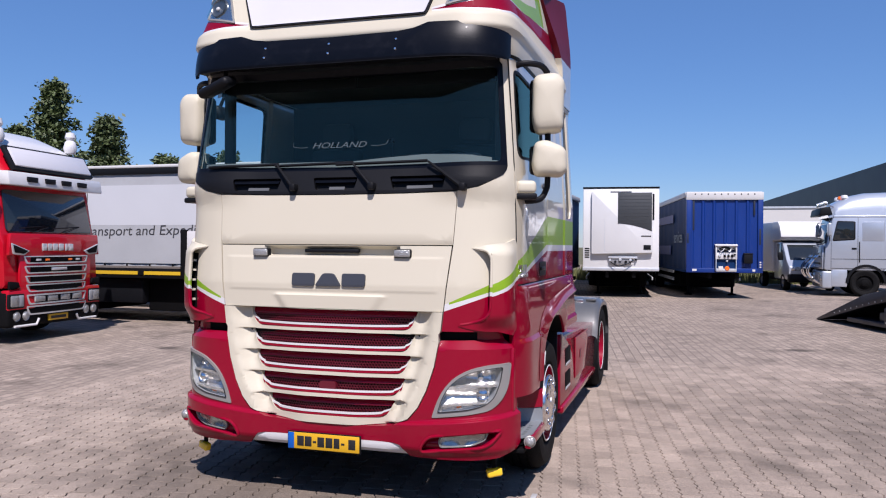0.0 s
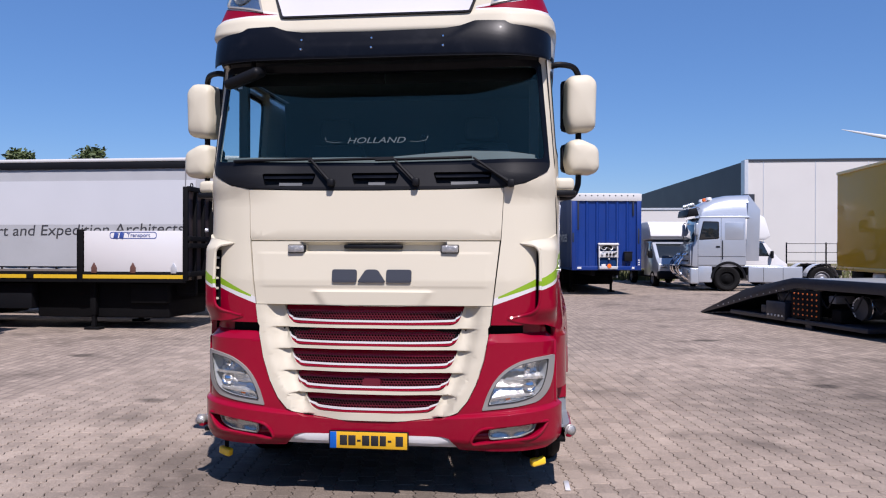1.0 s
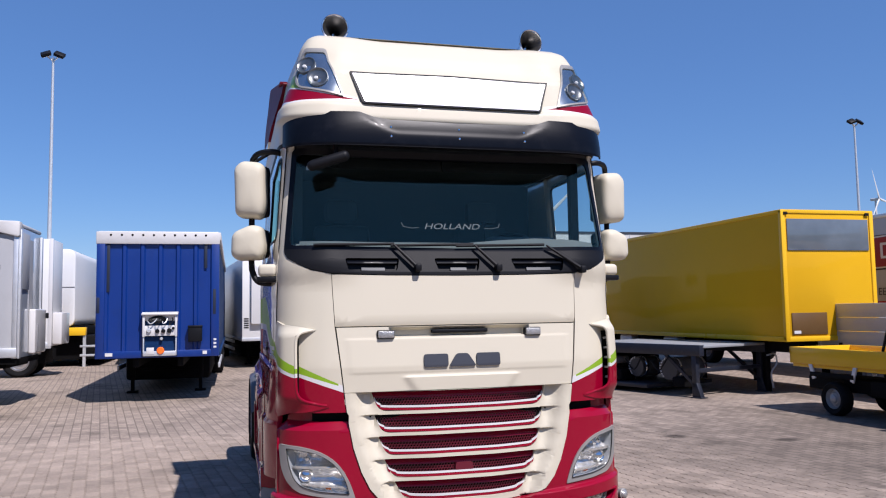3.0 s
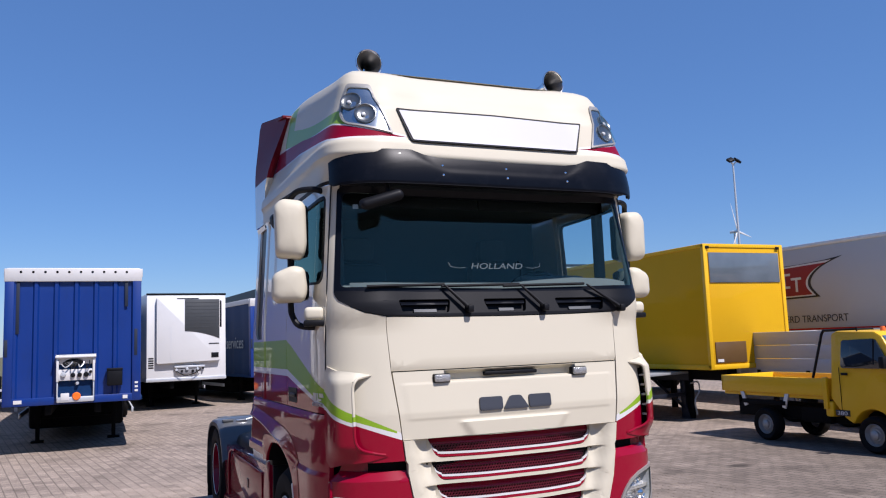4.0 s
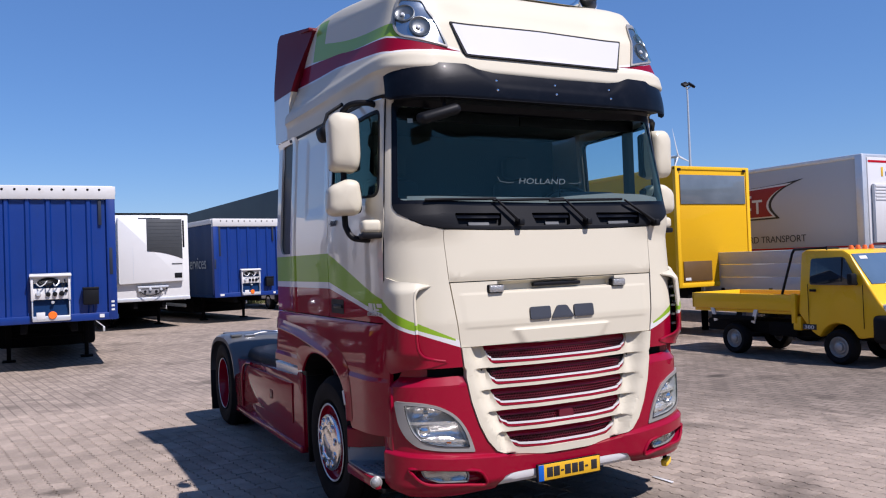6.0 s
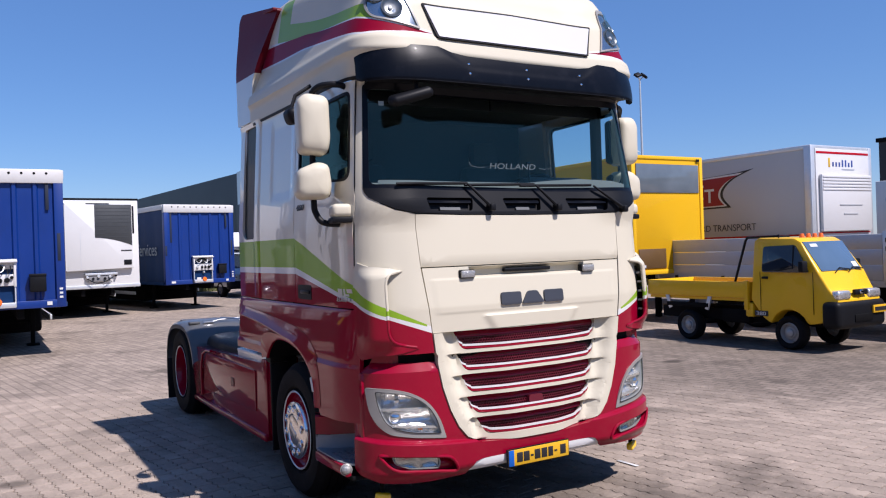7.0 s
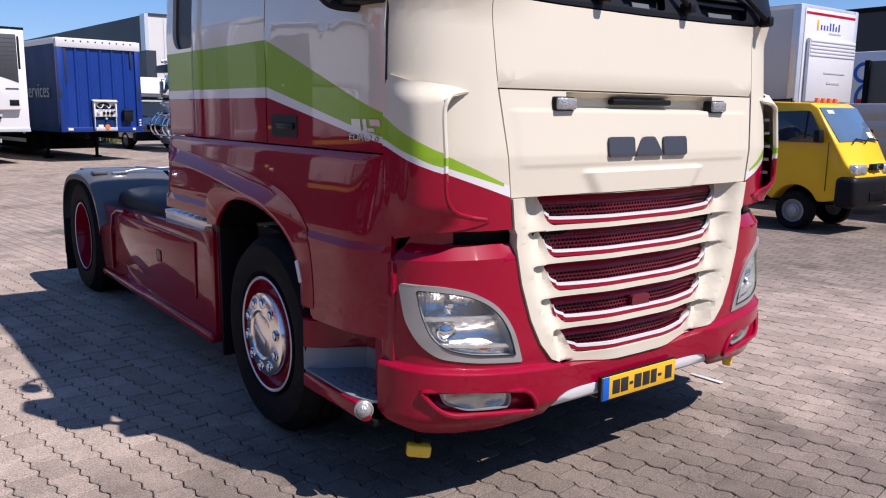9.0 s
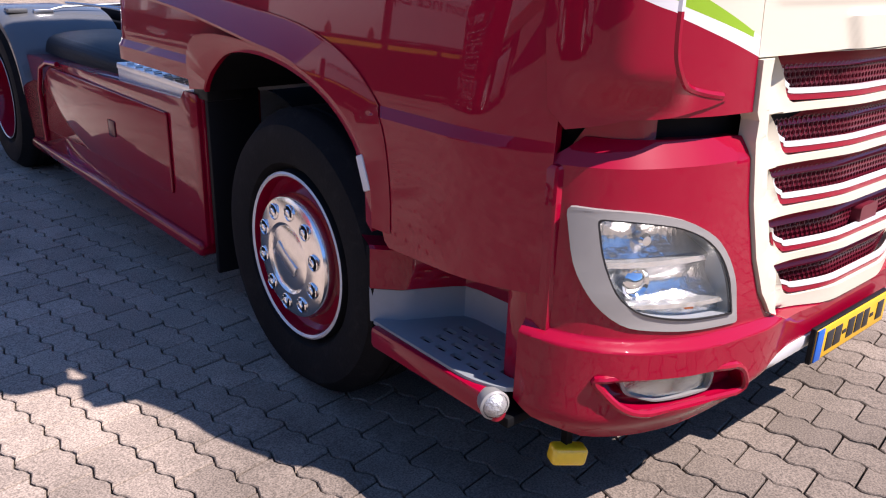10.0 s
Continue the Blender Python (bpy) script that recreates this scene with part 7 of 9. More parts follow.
for k in range(6):
    part("headboard_post", moved(boxbm(-0.05, 0.05, 0.484 * k - 0.01, 0.484 * k + 0.07, 1.02, 2.90, bev=0.008), HB), BLACK_M, t)
for z in (1.15, 1.72, 1.86, 2.86):
    part("headboard_rail", moved(boxbm(0.03, 0.10, 0.0, 2.48, z - 0.05, z + 0.05, bev=0.008), HB), BLACK_M, t)
HB_PLATE = mat("brown_black_steel", (0.032, 0.021, 0.019), 0.6, var=0.4, scale=4)
for k in range(5):
    part("headboard_plate", moved(boxbm(-0.04, -0.02, 0.484 * k + 0.07, 0.484 * k + 0.47, 1.2, 2.86), HB), HB_PLATE, t)
for y in (0.36, 1.55):
    bm = bmesh.new()
    tube(bm, spline([(0, y - 0.06, 2.90), (0, y - 0.05, 2.98), (0, y + 0.05, 2.98), (0, y + 0.06, 2.90)], 4), 0.012, 6)
    part("lifting_eye", moved(bm, HB), BLACK_M, t)
for k, (y, z, m_) in enumerate(((1.10, 1.28, BLACK_P), (1.36, 1.26, ALU), (1.62, 1.30, YELLOW_D), (1.92, 1.27, BLACK_P), (0.9, 2.05, ALU), (1.9, 2.12, BLACK_P))):
    bm = bmesh.new()
    lathe(bm, [(0, 0.06), (0.035, 0.055), (0.045, 0.0)], Matrix.Translation((0.10, y, z)), 12)
    part("coupling", moved(bm, HB), m_, t)
for y in (0.95, 1.75):
    bm = bmesh.new()
    tube(bm, spline([(0.11, y, 1.85), (0.16, y + 0.08, 1.55), (0.13, y + 0.2, 1.35), (0.10, y + 0.24, 1.5)], 5), 0.014, 6)
    part("air_hose", moved(bm, HB), BLACK_P, t)
# two added black boxes deepen the shadow below the flatbed's deck
part("shade_filler_box", boxbm(-18.0, -10.7, 10.2, 12.0, 0.22, 0.98, bev=0.05), BLACK_M, t)
part("shade_filler_box", boxbm(-9.3, -6.4, 10.2, 12.0, 0.24, 0.98, bev=0.05), BLACK_M, t)
for dy in (10.6, 11.6):
    part("chassis_rail", boxbm(-18.2, -6.0, dy - 0.06, dy + 0.06, 0.68, 1.02, bev=0.01), BLACK_M, t)
for x in (-16.4, -15.1, -13.8):
    road_wheel(t, x, 9.93, 0.48, 0.34, (0, -1))
    road_wheel(t, x, 12.27, 0.48, 0.34, (0, 1))
    bm = bmesh.new()
    tube(bm, [(x, 10.0, 0.48), (x, 12.2, 0.48)], 0.07, 8)
    part("axle", bm, BLACK_M, t)
for y in (10.12, 12.05):
    bm = boxbm(-8.05, -7.93, y - 0.06, y + 0.06, 0.3, 1.0, bev=0.006)
    box(bm, -8.03, -7.95, y - 0.04, y + 0.04, 0.05, 0.4)
    box(bm, -8.15, -7.83, y - 0.12, y + 0.12, 0.0, 0.05, bev=0.01)
    part("landing_leg", bm, BLACK_M, t)
part("tool_box", boxbm(-10.6, -9.3, 10.0, 10.6, 0.42, 0.95, bev=0.02), BLACK_P, t)
part("spare_rack", boxbm(-7.2, -6.4, 10.1, 12.0, 0.55, 0.95, bev=0.03), BLACK_M, t)
part("side_guard", boxbm(-13.0, -10.8, 9.9, 9.94, 0.5, 0.6, bev=0.01), ALU, t)
part("side_guard", boxbm(-13.0, -10.8, 9.9, 9.94, 0.74, 0.84, bev=0.01), ALU, t)

# ---- white trailers behind the grey one
t = thing("box_trailer", "white box trailer seen behind the grey one", "trailer", group="white trailers")
part("box_body", boxbm(-20.2, -7.0, 22.0, 23.6, 0.95, 4.32, bev=0.03), WHITE_T, t)
part("bottom_rail", boxbm(-20.2, -6.99, 21.98, 22.06, 0.88, 1.06, bev=0.01), ALU, t)
part("corner_post", boxbm(-7.09, -6.97, 21.97, 22.1, 0.95, 4.33, bev=0.02), WHITE_P, t)
part("end_locker", boxbm(-7.0, -6.72, 22.2, 23.4, 1.0, 2.0, bev=0.04), WHITE_P, t)
part("chassis_rail", boxbm(-20, -7.2, 22.3, 23.4, 0.40, 0.95, bev=0.01), BLACK_M, t)
for x in (-10.6, -9.3, -7.9):
    road_wheel(t, x, 22.05, 0.5, 0.34, (0, -1), STEEL)
    road_wheel(t, x, 23.55, 0.5, 0.34, (0, 1))
t = thing("tank_trailer", "white rounded trailer end with yellow fittings", "trailer")
bm = bmesh.new()
prism(bm, rounded([(-9.6, 1.50), (-7.2, 1.50), (-7.2, 4.40), (-9.6, 4.40)], 0.3, 6), 27.0, 33.0, "y", bev=0.05)
part("box_body", bm, WHITE_T, t)
part("yellow_bumper", boxbm(-7.7, -6.8, 26.9, 27.2, 1.16, 1.46, bev=0.02), YELLOW, t)
part("chassis_rail", boxbm(-9.2, -7.1, 27.1, 33, 1.15, 1.50, bev=0.02), BLACK_M, t)
# added black box standing for shaded ground below the tank trailer
part("shade_filler_box", boxbm(-9.2, -6.3, 27.4, 33, 0.25, 1.14, bev=0.05), BLACK_M, t)
part("unit_seam", boxbm(-7.9, -7.22, 26.985, 27.005, 2.96, 2.985), SEAM, t)
for y in (29.0, 31.5):
    road_wheel(t, -6.98, y, 0.5, 0.34, (1, 0))
    road_wheel(t, -9.37, y, 0.5, 0.34, (-1, 0))
part("step_rail", boxbm(-7.0, -5.2, 26.95, 27.05, 0.72, 0.80, bev=0.01), ALU, t)
part("step_rail", boxbm(-7.0, -5.2, 26.95, 27.05, 0.38, 0.46, bev=0.01), ALU, t)
part("rail_post", boxbm(-6.9, -6.8, 26.96, 27.04, 0.0, 1.3), ALU, t)
part("rail_post", boxbm(-5.3, -5.2, 26.96, 27.04, 0.0, 0.8), ALU, t)

# ---- yellow swap body far behind
t = thing("swap_trailer", "yellow box trailer far behind the white ones", "trailer")
part("box_body", boxbm(-13.0, -9.45, 40.0, 47.0, 0.9, 4.3, bev=0.03), YELLOW, t)
part("chassis_rail", boxbm(-12.8, -9.7, 40.2, 46.8, 0.5, 0.9, bev=0.02), BLACK_M, t)
for y in (42.0, 45.0):
    road_wheel(t, -9.6, y, 0.48, 0.34, (1, 0))
    road_wheel(t, -12.85, y, 0.48, 0.34, (-1, 0))


# ---- tractor units of the yard, built facing -y with the front at y = 0
def small_truck(name, label, paint, m, roof, accent=None, style="plain"):
    t = thing(name, label, "truck", m)
    front = [(0.0, 0.35), (-0.02, 1.0), (0.02, 1.75), (0.10, 2.05), (0.22, 2.72), (0.30, 2.95)]
    side = [(0.06, 0.95)] + [(a + 0.02, b) for a, b in front[1:]] + [(2.05, 2.95), (2.08, 1.05), (1.95, 0.95)]
    bm = bmesh.new()
    prism(bm, side, -1.23, 1.23, "x", bev=0.05)
    part("cab_body", bm, paint, t)
    for sx in (-1, 1):
        bm = bmesh.new()
        poly = [(0.30, 2.05), (1.0, 2.10), (1.0, 2.70), (0.46, 2.72)]
        prism(bm, rounded(poly, 0.05, 3), sx * 1.225, sx * 1.238, "x", bev=0.003)
        part("side_window", bm, WINDOW_D, t)
        bm = bmesh.new()
        for a, b in (((0.24, 1.0), (0.24, 2.9)), ((1.12, 1.0), (1.12, 2.9))):
            box(bm, sx * 1.228, sx * 1.234, a[0] - 0.006, a[0] + 0.006, a[1], b[1])
        part("door_seam", bm, BLACK_M, t)
        part("door_handle", boxbm(sx * 1.23, sx * 1.25, 0.92, 1.08, 1.72, 1.78, bev=0.008), BLACK_P, t)
        bm = boxbm(sx * 1.42 - 0.11, sx * 1.42 + 0.11, 0.08, 0.22, 2.20, 2.68, bev=0.05, seg=3)
        if style == "bright" and sx > 0:
            bm.free()
            continue
        mr = part("mirror", bm, paint if style != "bright" else BLACK_P, t)
        bm = bmesh.new()
        tube(bm, spline([(sx * 1.2, 0.2, 2.75), (sx * 1.40, 0.16, 2.74), (sx * 1.42, 0.16, 2.6), (sx * 1.42, 0.16, 2.1), (sx * 1.22, 0.2, 2.05)], 4), 0.02, 8)
        part("mirror_arm", bm, BLACK_P, t)
    bm = bmesh.new()
    prism(bm, rounded([(-1.12, 1.93), (1.12, 1.93), (1.08, 2.66), (-1.08, 2.66)], 0.07, 4), 0.0, 0.02, "y", bev=0.004)
    for v in bm.verts:
        v.co.y += float(np.interp(v.co.z, [f[1] for f in front], [f[0] for f in front])) - 0.006
    part("windscreen", bm, WINDOW_D, t, "dark windscreen")
    for sx in (-0.5, 0.3):
        bm = bmesh.new()
        tube(bm, [(sx, 0.02, 1.93), (sx + 0.45, 0.06, 2.05), (sx - 0.3, 0.05, 2.0)], 0.010, 5)
        part("wiper", bm, BLACK_P, t)
    # roof cap: rounded sections set one behind the other
    bm = bmesh.new()
    heights = ([0.06, 0.16, 0.40, 0.85, 1.4, 2.3], [3.06, 3.22, 3.44, roof - 0.12, roof, roof + 0.03]) if style == "plain" else ([0.08, 0.16, 0.34, 0.44, 0.95, 1.5, 2.3], [3.04, 3.10, 3.46, 3.56, roof - 0.08, roof, roof + 0.02])
    rows = []
    for y in np.linspace(0.06 if style == "plain" else 0.08, 2.28, 22):
        h = float(np.interp(y, *heights))
        row = []
        for a in np.linspace(0, math.pi, 25):
            c, q = math.cos(a), math.sin(a)
            z = 2.88 + (h - 2.88) * q ** 0.55
            w = float(np.interp(y, [0.06, 0.3, 0.7], [1.12, 1.19, 1.215])) * (1 - 0.13 * (z - 2.88) / (roof - 2.88))
            row.append(bm.verts.new((math.copysign(abs(c) ** 0.42, c) * w, y + 0.10 * (abs(c) ** 3) * (y < 0.3), z)))
        rows.append(row)
    for r0, r1 in zip(rows, rows[1:]):
        for k in range(24):
            bm.faces.new((r0[k], r0[k + 1], r1[k + 1], r1[k]))
    bm.faces.new(rows[0])
    bm.faces.new(rows[-1][::-1])
    bmesh.ops.recalc_face_normals(bm, faces=bm.faces)
    if style == "bright":
        bmesh.ops.bisect_plane(bm, geom=bm.verts[:] + bm.edges[:] + bm.faces[:], dist=1e-5, plane_co=(0, 0, 3.40), plane_no=(0, 0, 1))
        for f in bm.faces:
            f.material_index = 1 if f.calc_center_median().z < 3.40 else 0
    part("roof_cap", bm, [accent or paint, paint], t, deg=40)
    part("roof_step", boxbm(-1.235, 1.235, 0.30, 2.20, 2.86, 2.96, bev=0.03, seg=3), paint, t)
    for sx in (-1, 1):
        bm = bmesh.new()
        prism(bm, [(2.05, 1.2), (2.55, 1.2), (2.60, 3.2), (2.15, roof)], sx * 1.18, sx * 1.21, "x", bev=0.01)
        part("side_fin", bm, accent or paint, t)
    # chassis and wheels
    part("bumper", boxbm(-1.22, 1.22, -0.06, 0.30, 0.28, 0.92, bev=0.06, seg=3), BLACK_M if style == "bright" else paint, t)
    for dx in (-0.42, 0.42):
        part("chassis_rail", boxbm(dx - 0.05, dx + 0.05, 0.4, 5.9, 0.62, 0.92, bev=0.01), BLACK_M, t)
    part("engine", boxbm(-0.6, 0.6, 0.4, 2.1, 0.5, 1.1, bev=0.05), BLACK_M, t)
    for sx in (-1, 1):
        part("side_tank", boxbm(sx * 0.68, sx * 1.2, 2.25, 4.2, 0.35, 0.90, bev=0.06), paint if style == "plain" else ALU, t)
        bm = bmesh.new()
        rows = []
        for a in np.linspace(math.radians(10), math.radians(170), 14):
            rows.append([bm.verts.new((sx * x, 4.9 + 0.60 * math.cos(a), 0.50 + 0.60 * math.sin(a))) for x in (1.25, 0.7)])
        for r0, r1 in zip(rows, rows[1:]):
            bm.faces.new((r0[0], r0[1], r1[1], r1[0]))
        bmesh.ops.solidify(bm, geom=bm.faces[:], thickness=0.03)
        part("mudguard", bm, WHITE_P if style == "plain" else BLACK_P, t)
        bm = bmesh.new()
        rows = []
        for a in np.linspace(math.radians(0), math.radians(180), 16):
            rows.append([bm.verts.new((sx * x, 1.40 + r * math.cos(a), 0.50 + r * math.sin(a))) for r, x in ((0.68, 1.235), (0.66, 1.255), (0.58, 1.255), (0.57, 0.9))])
        for r0, r1 in zip(rows, rows[1:]):
            for k in range(3):
                bm.faces.new((r0[k], r0[k + 1], r1[k + 1], r1[k]))
        part("wheel_arch", bm, [BLACK_P], t)
        road_wheel(t, sx * 1.20, 1.36, 0.5, 0.32, (sx, 0), WHITE_P if style == "bright" else BLACK_M)
        road_wheel(t, sx * 1.20, 4.90, 0.5, 0.34, (sx, 0))
        part("cab_steps", boxbm(sx * 1.02, sx * 1.23, 0.25, 0.78, 0.35, 0.98, bev=0.03), paint, t)
    part("fifth_wheel", boxbm(-0.45, 0.45, 4.6, 5.5, 0.98, 1.08, bev=0.02), BLACK_M, t)
    return t


# red truck facing across the yard
rt = small_truck("truck", "bright red tractor unit with white visor and chrome grille bars", REDT, pose(-8.84, 6.95, 0, 0, 0, 95), 3.86, WHITE_P, "bright")
bm = bmesh.new()
prism(bm, [(-0.10, 2.72), (-0.06, 2.96), (0.30, 2.98), (0.30, 2.74)], -1.24, 1.24, "x", bev=0.03)
vs_ = part("sun_visor", bm, WHITE_P, rt, "white external sun visor")
for x in (-0.70, -0.25, 0.18, 0.62):
    part("visor_lamp", boxbm(x - 0.12, x + 0.12, -0.12, -0.07, 2.80, 2.89, bev=0.01), BLACK_P, vs_)
part("sign_face", moved(boxbm(-1.0, 1.0, -0.03, 0.06, 0, 0.38, bev=0.03), pose(0, -0.01, 3.06, -30)), SIGN_W, rt, "blank white roof sign")
for sx in (-1, 1):
    bm = bmesh.new()
    lathe(bm, [(0, 0.0), (0.10, 0.02), (0.13, 0.12), (0.10, 0.24), (0.07, 0.27), (0.10, 0.33), (0.08, 0.42), (0, 0.45)], Matrix.Translation((sx * 0.95, 0.42, 3.48)) @ pose(0, 0, 0, 0, -90, 0), 14)
    part("roof_knob", bm, WHITE_P, rt, "white rounded roof ornament")
bm = bmesh.new()
prism(bm, [(-1.2, 1.52), (1.2, 1.52), (1.16, 1.90), (-1.16, 1.90)], -0.055, 0.02, "y", bev=0.02)
part("front_panel", bm, REDT, rt)


def slot(name, x0, x1, z0, z1, y, lean=0.06):
    """Dark opening of the red truck's face inside a bright rim with rounded corners."""
    def at(u, v, off=0.0):
        return Vector((u, y - 0.03 - off + 0.09 * (u / 1.1) ** 2, v))
    out = rounded([(x0, z1), (x0 + lean, z0), (x1 - lean, z0), (x1, z1)], 0.035, 4)
    cx_, cz_ = (x0 + x1) / 2, (z0 + z1) / 2
    k = 1 - 0.07 / (x1 - x0)
    inn = [(cx_ + (a - cx_) * k, cz_ + (b - cz_) * 0.70) for a, b in out]
    rim = part(name, wrap(out, [inn[::-1]], off=0.03, thick=0.03, place=at, step=(0.2, 9)), RIM_T, rt, "bright-rimmed grille opening")
    part("grille_insert", wrap(inn, off=0.006, thick=0.006, place=at, step=(0.2, 9)), BLACK_M, rim)
    return rim


RIM_T = mat("bright_grille_rim", (0.60, 0.60, 0.61), 0.25, 0.5, var=0.06, coat=0.4)
for x, w in ((-0.36, 0.11), (-0.22, 0.10), (-0.08, 0.12), (0.08, 0.12), (0.22, 0.05), (0.34, 0.12)):
    part("emblem_bar", boxbm(x - w / 2, x + w / 2, -0.085, -0.05, 1.60, 1.73, bev=0.012), RIM_T, rt)
part("grille_back", boxbm(-0.94, 0.94, -0.05, -0.0, 0.44, 1.54, bev=0.02), REDT, rt)
for k, z in enumerate((1.375, 1.20, 1.03, 0.875)):
    slot("grille_bar", -0.86 + 0.02 * k, 0.86 - 0.02 * k, z, z + 0.135, -0.05)
part("emblem_bar", boxbm(-0.20, 0.20, -0.105, -0.07, 1.245, 1.30, bev=0.005), RIM_T, rt)
for x in (-0.52, -0.30, 0.30, 0.52):
    part("spot_lamp", boxbm(x - 0.05, x + 0.05, -0.10, -0.06, 1.42, 1.46, bev=0.008), ORANGE if abs(x) < 0.4 else RIM_T, rt)
lp_ = slot("lamp_panel", -0.80, 0.80, 0.655, 0.835, -0.055)
for k in range(4):
    part("spot_lamp", boxbm(-0.62 + k * 0.33, -0.36 + k * 0.33, -0.105, -0.06, 0.695, 0.80, bev=0.02), LENSW, lp_)
slot("grille_bar", -0.80, 0.80, 0.475, 0.635, -0.055)
for sx in (-1, 1):
    bz = part("headlight", boxbm(sx * 1.03 - 0.19, sx * 1.03 + 0.19, -0.075, -0.01, 0.60, 0.87, bev=0.03), BLACK_P, rt, "clear rectangular headlight in a black bezel")
    part("lens", boxbm(sx * 1.08 - 0.10, sx * 1.08 + 0.10, -0.09, -0.05, 0.635, 0.835, bev=0.025), LENSW, bz)
    part("lens", boxbm(sx * 0.93 - 0.06, sx * 0.93 + 0.06, -0.088, -0.05, 0.635, 0.835, bev=0.02), SATIN, bz)
    for dx in (0.80, 1.02):
        bm = bmesh.new()
        lathe(bm, [(0.0, 0.03), (0.05, 0.025), (0.072, 0.0), (0.085, 0.006), (0.09, -0.03)], Matrix.Translation((sx * dx, -0.06, 0.47)) @ pose(0, 0, 0, 0, 0, -90), 18)
        part("fog_lamp", bm, LENSW, rt)
    bm = bmesh.new()
    tube(bm, [(sx * 1.08, -0.07, 0.30), (sx * 0.56, -0.075, 0.30), (sx * 0.50, -0.075, 0.40)], 0.022, 8)
    part("bumper_trim", bm, WHITE_P, rt)
    bm = bmesh.new()
    prism(bm, rounded([(sx * 0.72, 1.60), (sx * 0.86, 1.52), (sx * 1.12, 1.54), (sx * 1.16, 1.74)], 0.03, 3), -0.075, -0.03, "y", bev=0.01)
    sc_ = part("scoop", bm, RIM_T, rt, "bright-rimmed air scoop")
    bm = bmesh.new()
    prism(bm, rounded([(sx * 0.77, 1.60), (sx * 0.87, 1.55), (sx * 1.09, 1.57), (sx * 1.125, 1.71)], 0.02, 3), -0.080, -0.06, "y", bev=0.004)
    part("scoop_hole", bm, BLACK_M, sc_)
    bm = bmesh.new()
    prism(bm, rounded([(sx * 0.95, 0.97), (sx * 1.20, 0.93), (sx * 1.20, 1.08), (sx * 0.98, 1.06)], 0.02, 3), -0.070, -0.03, "y", bev=0.006)
    part("side_vent", bm, BLACK_M, rt)
part("bumper_face", boxbm(-1.215, 1.215, -0.066, 0.10, 0.575, 0.925, bev=0.03, seg=2), REDT, rt)
part("sign_frame", moved(boxbm(-1.06, 1.06, -0.01, 0.08, -0.05, 0.43, bev=0.03), pose(0, 0.0, 3.06, -30)), BLACK_P, rt)
npl = part("number_plate", boxbm(-0.26, 0.26, -0.085, -0.06, 0.34, 0.45, bev=0.004), PLATE, rt)
part("plate_bar", boxbm(-0.20, 0.20, -0.09, -0.08, 0.37, 0.42), INK, npl)

# silver-blue truck standing across, facing -x
st = small_truck("truck", "silver-blue tractor unit with bull bar and roof lamps", SILVER, pose(7.05, 28.25, 0, 0, 0, -90), 3.80, None, "plain")
bm = bmesh.new()
for x in (-0.95, -0.45, 0.45, 0.95):
    tube(bm, spline([(x, -0.10, 0.45), (x, -0.42, 0.75), (x, -0.45, 1.1), (x * 0.98, -0.15, 1.48)], 4), 0.035, 8)
for z, y in ((0.62, -0.34), (1.0, -0.46), (1.38, -0.26)):
    tube(bm, [(-1.1, y, z), (1.1, y, z)], 0.035, 8)
part("bull_bar", bm, CHROME, st, "tubular chrome bull bar")
bm = bmesh.new()
tube(bm, [(-1.05, 0.14, 3.36), (1.05, 0.14, 3.36)], 0.025, 8)
tube(bm, [(-1.0, 0.14, 3.36), (-1.0, 0.5, 3.2)], 0.02, 6)
tube(bm, [(1.0, 0.14, 3.36), (1.0, 0.5, 3.2)], 0.02, 6)
lb = part("lamp_bar", bm, CHROME, st)
for k in range(6):
    bm = bmesh.new()
    lathe(bm, [(0, -0.10), (0.06, -0.08), (0.085, 0.0), (0.08, 0.02), (0, 0.03)], Matrix.Translation((-0.95 + k * 0.38, 0.06, 3.42)) @ pose(0, 0, 0, 0, 0, -90), 14)
    part("spot_lamp", bm, REFLECT, lb)
bm = bmesh.new()
prism(bm, [(-0.16, 2.96), (-0.10, 3.24), (0.20, 3.30), (0.30, 2.98)], -1.16, 1.16, "x", bev=0.03)
part("sun_visor", bm, BLACK_P, st, "dark external sun visor")
part("grille_back", boxbm(-0.8, 0.8, -0.04, 0.0, 0.95, 1.7, bev=0.02), BLACK_P, st)


part("grille_panel", boxbm(-1.12, 1.12, -0.05, 0.02, 0.98, 1.86, bev=0.03), SILVER, st)
for k in range(5):
    part("grille_bar", boxbm(-0.78, 0.78, -0.065, -0.03, 1.02 + 0.13 * k, 1.09 + 0.13 * k, bev=0.012), BLACK_P if k % 2 else SILVER, st)
for k in range(3):
    bm = bmesh.new()
    lathe(bm, [(0, 0.13), (0.10, 0.12), (0.13, 0.05), (0.13, 0.0)], Matrix.Translation((-0.7 + 0.7 * k, 0.75, 3.60)) @ pose(0, 0, 0, 0, -90, 0), 16)
    part("beacon", bm, (WHITE_P, ORANGE, WHITE_P)[k], st, "low roof beacon")
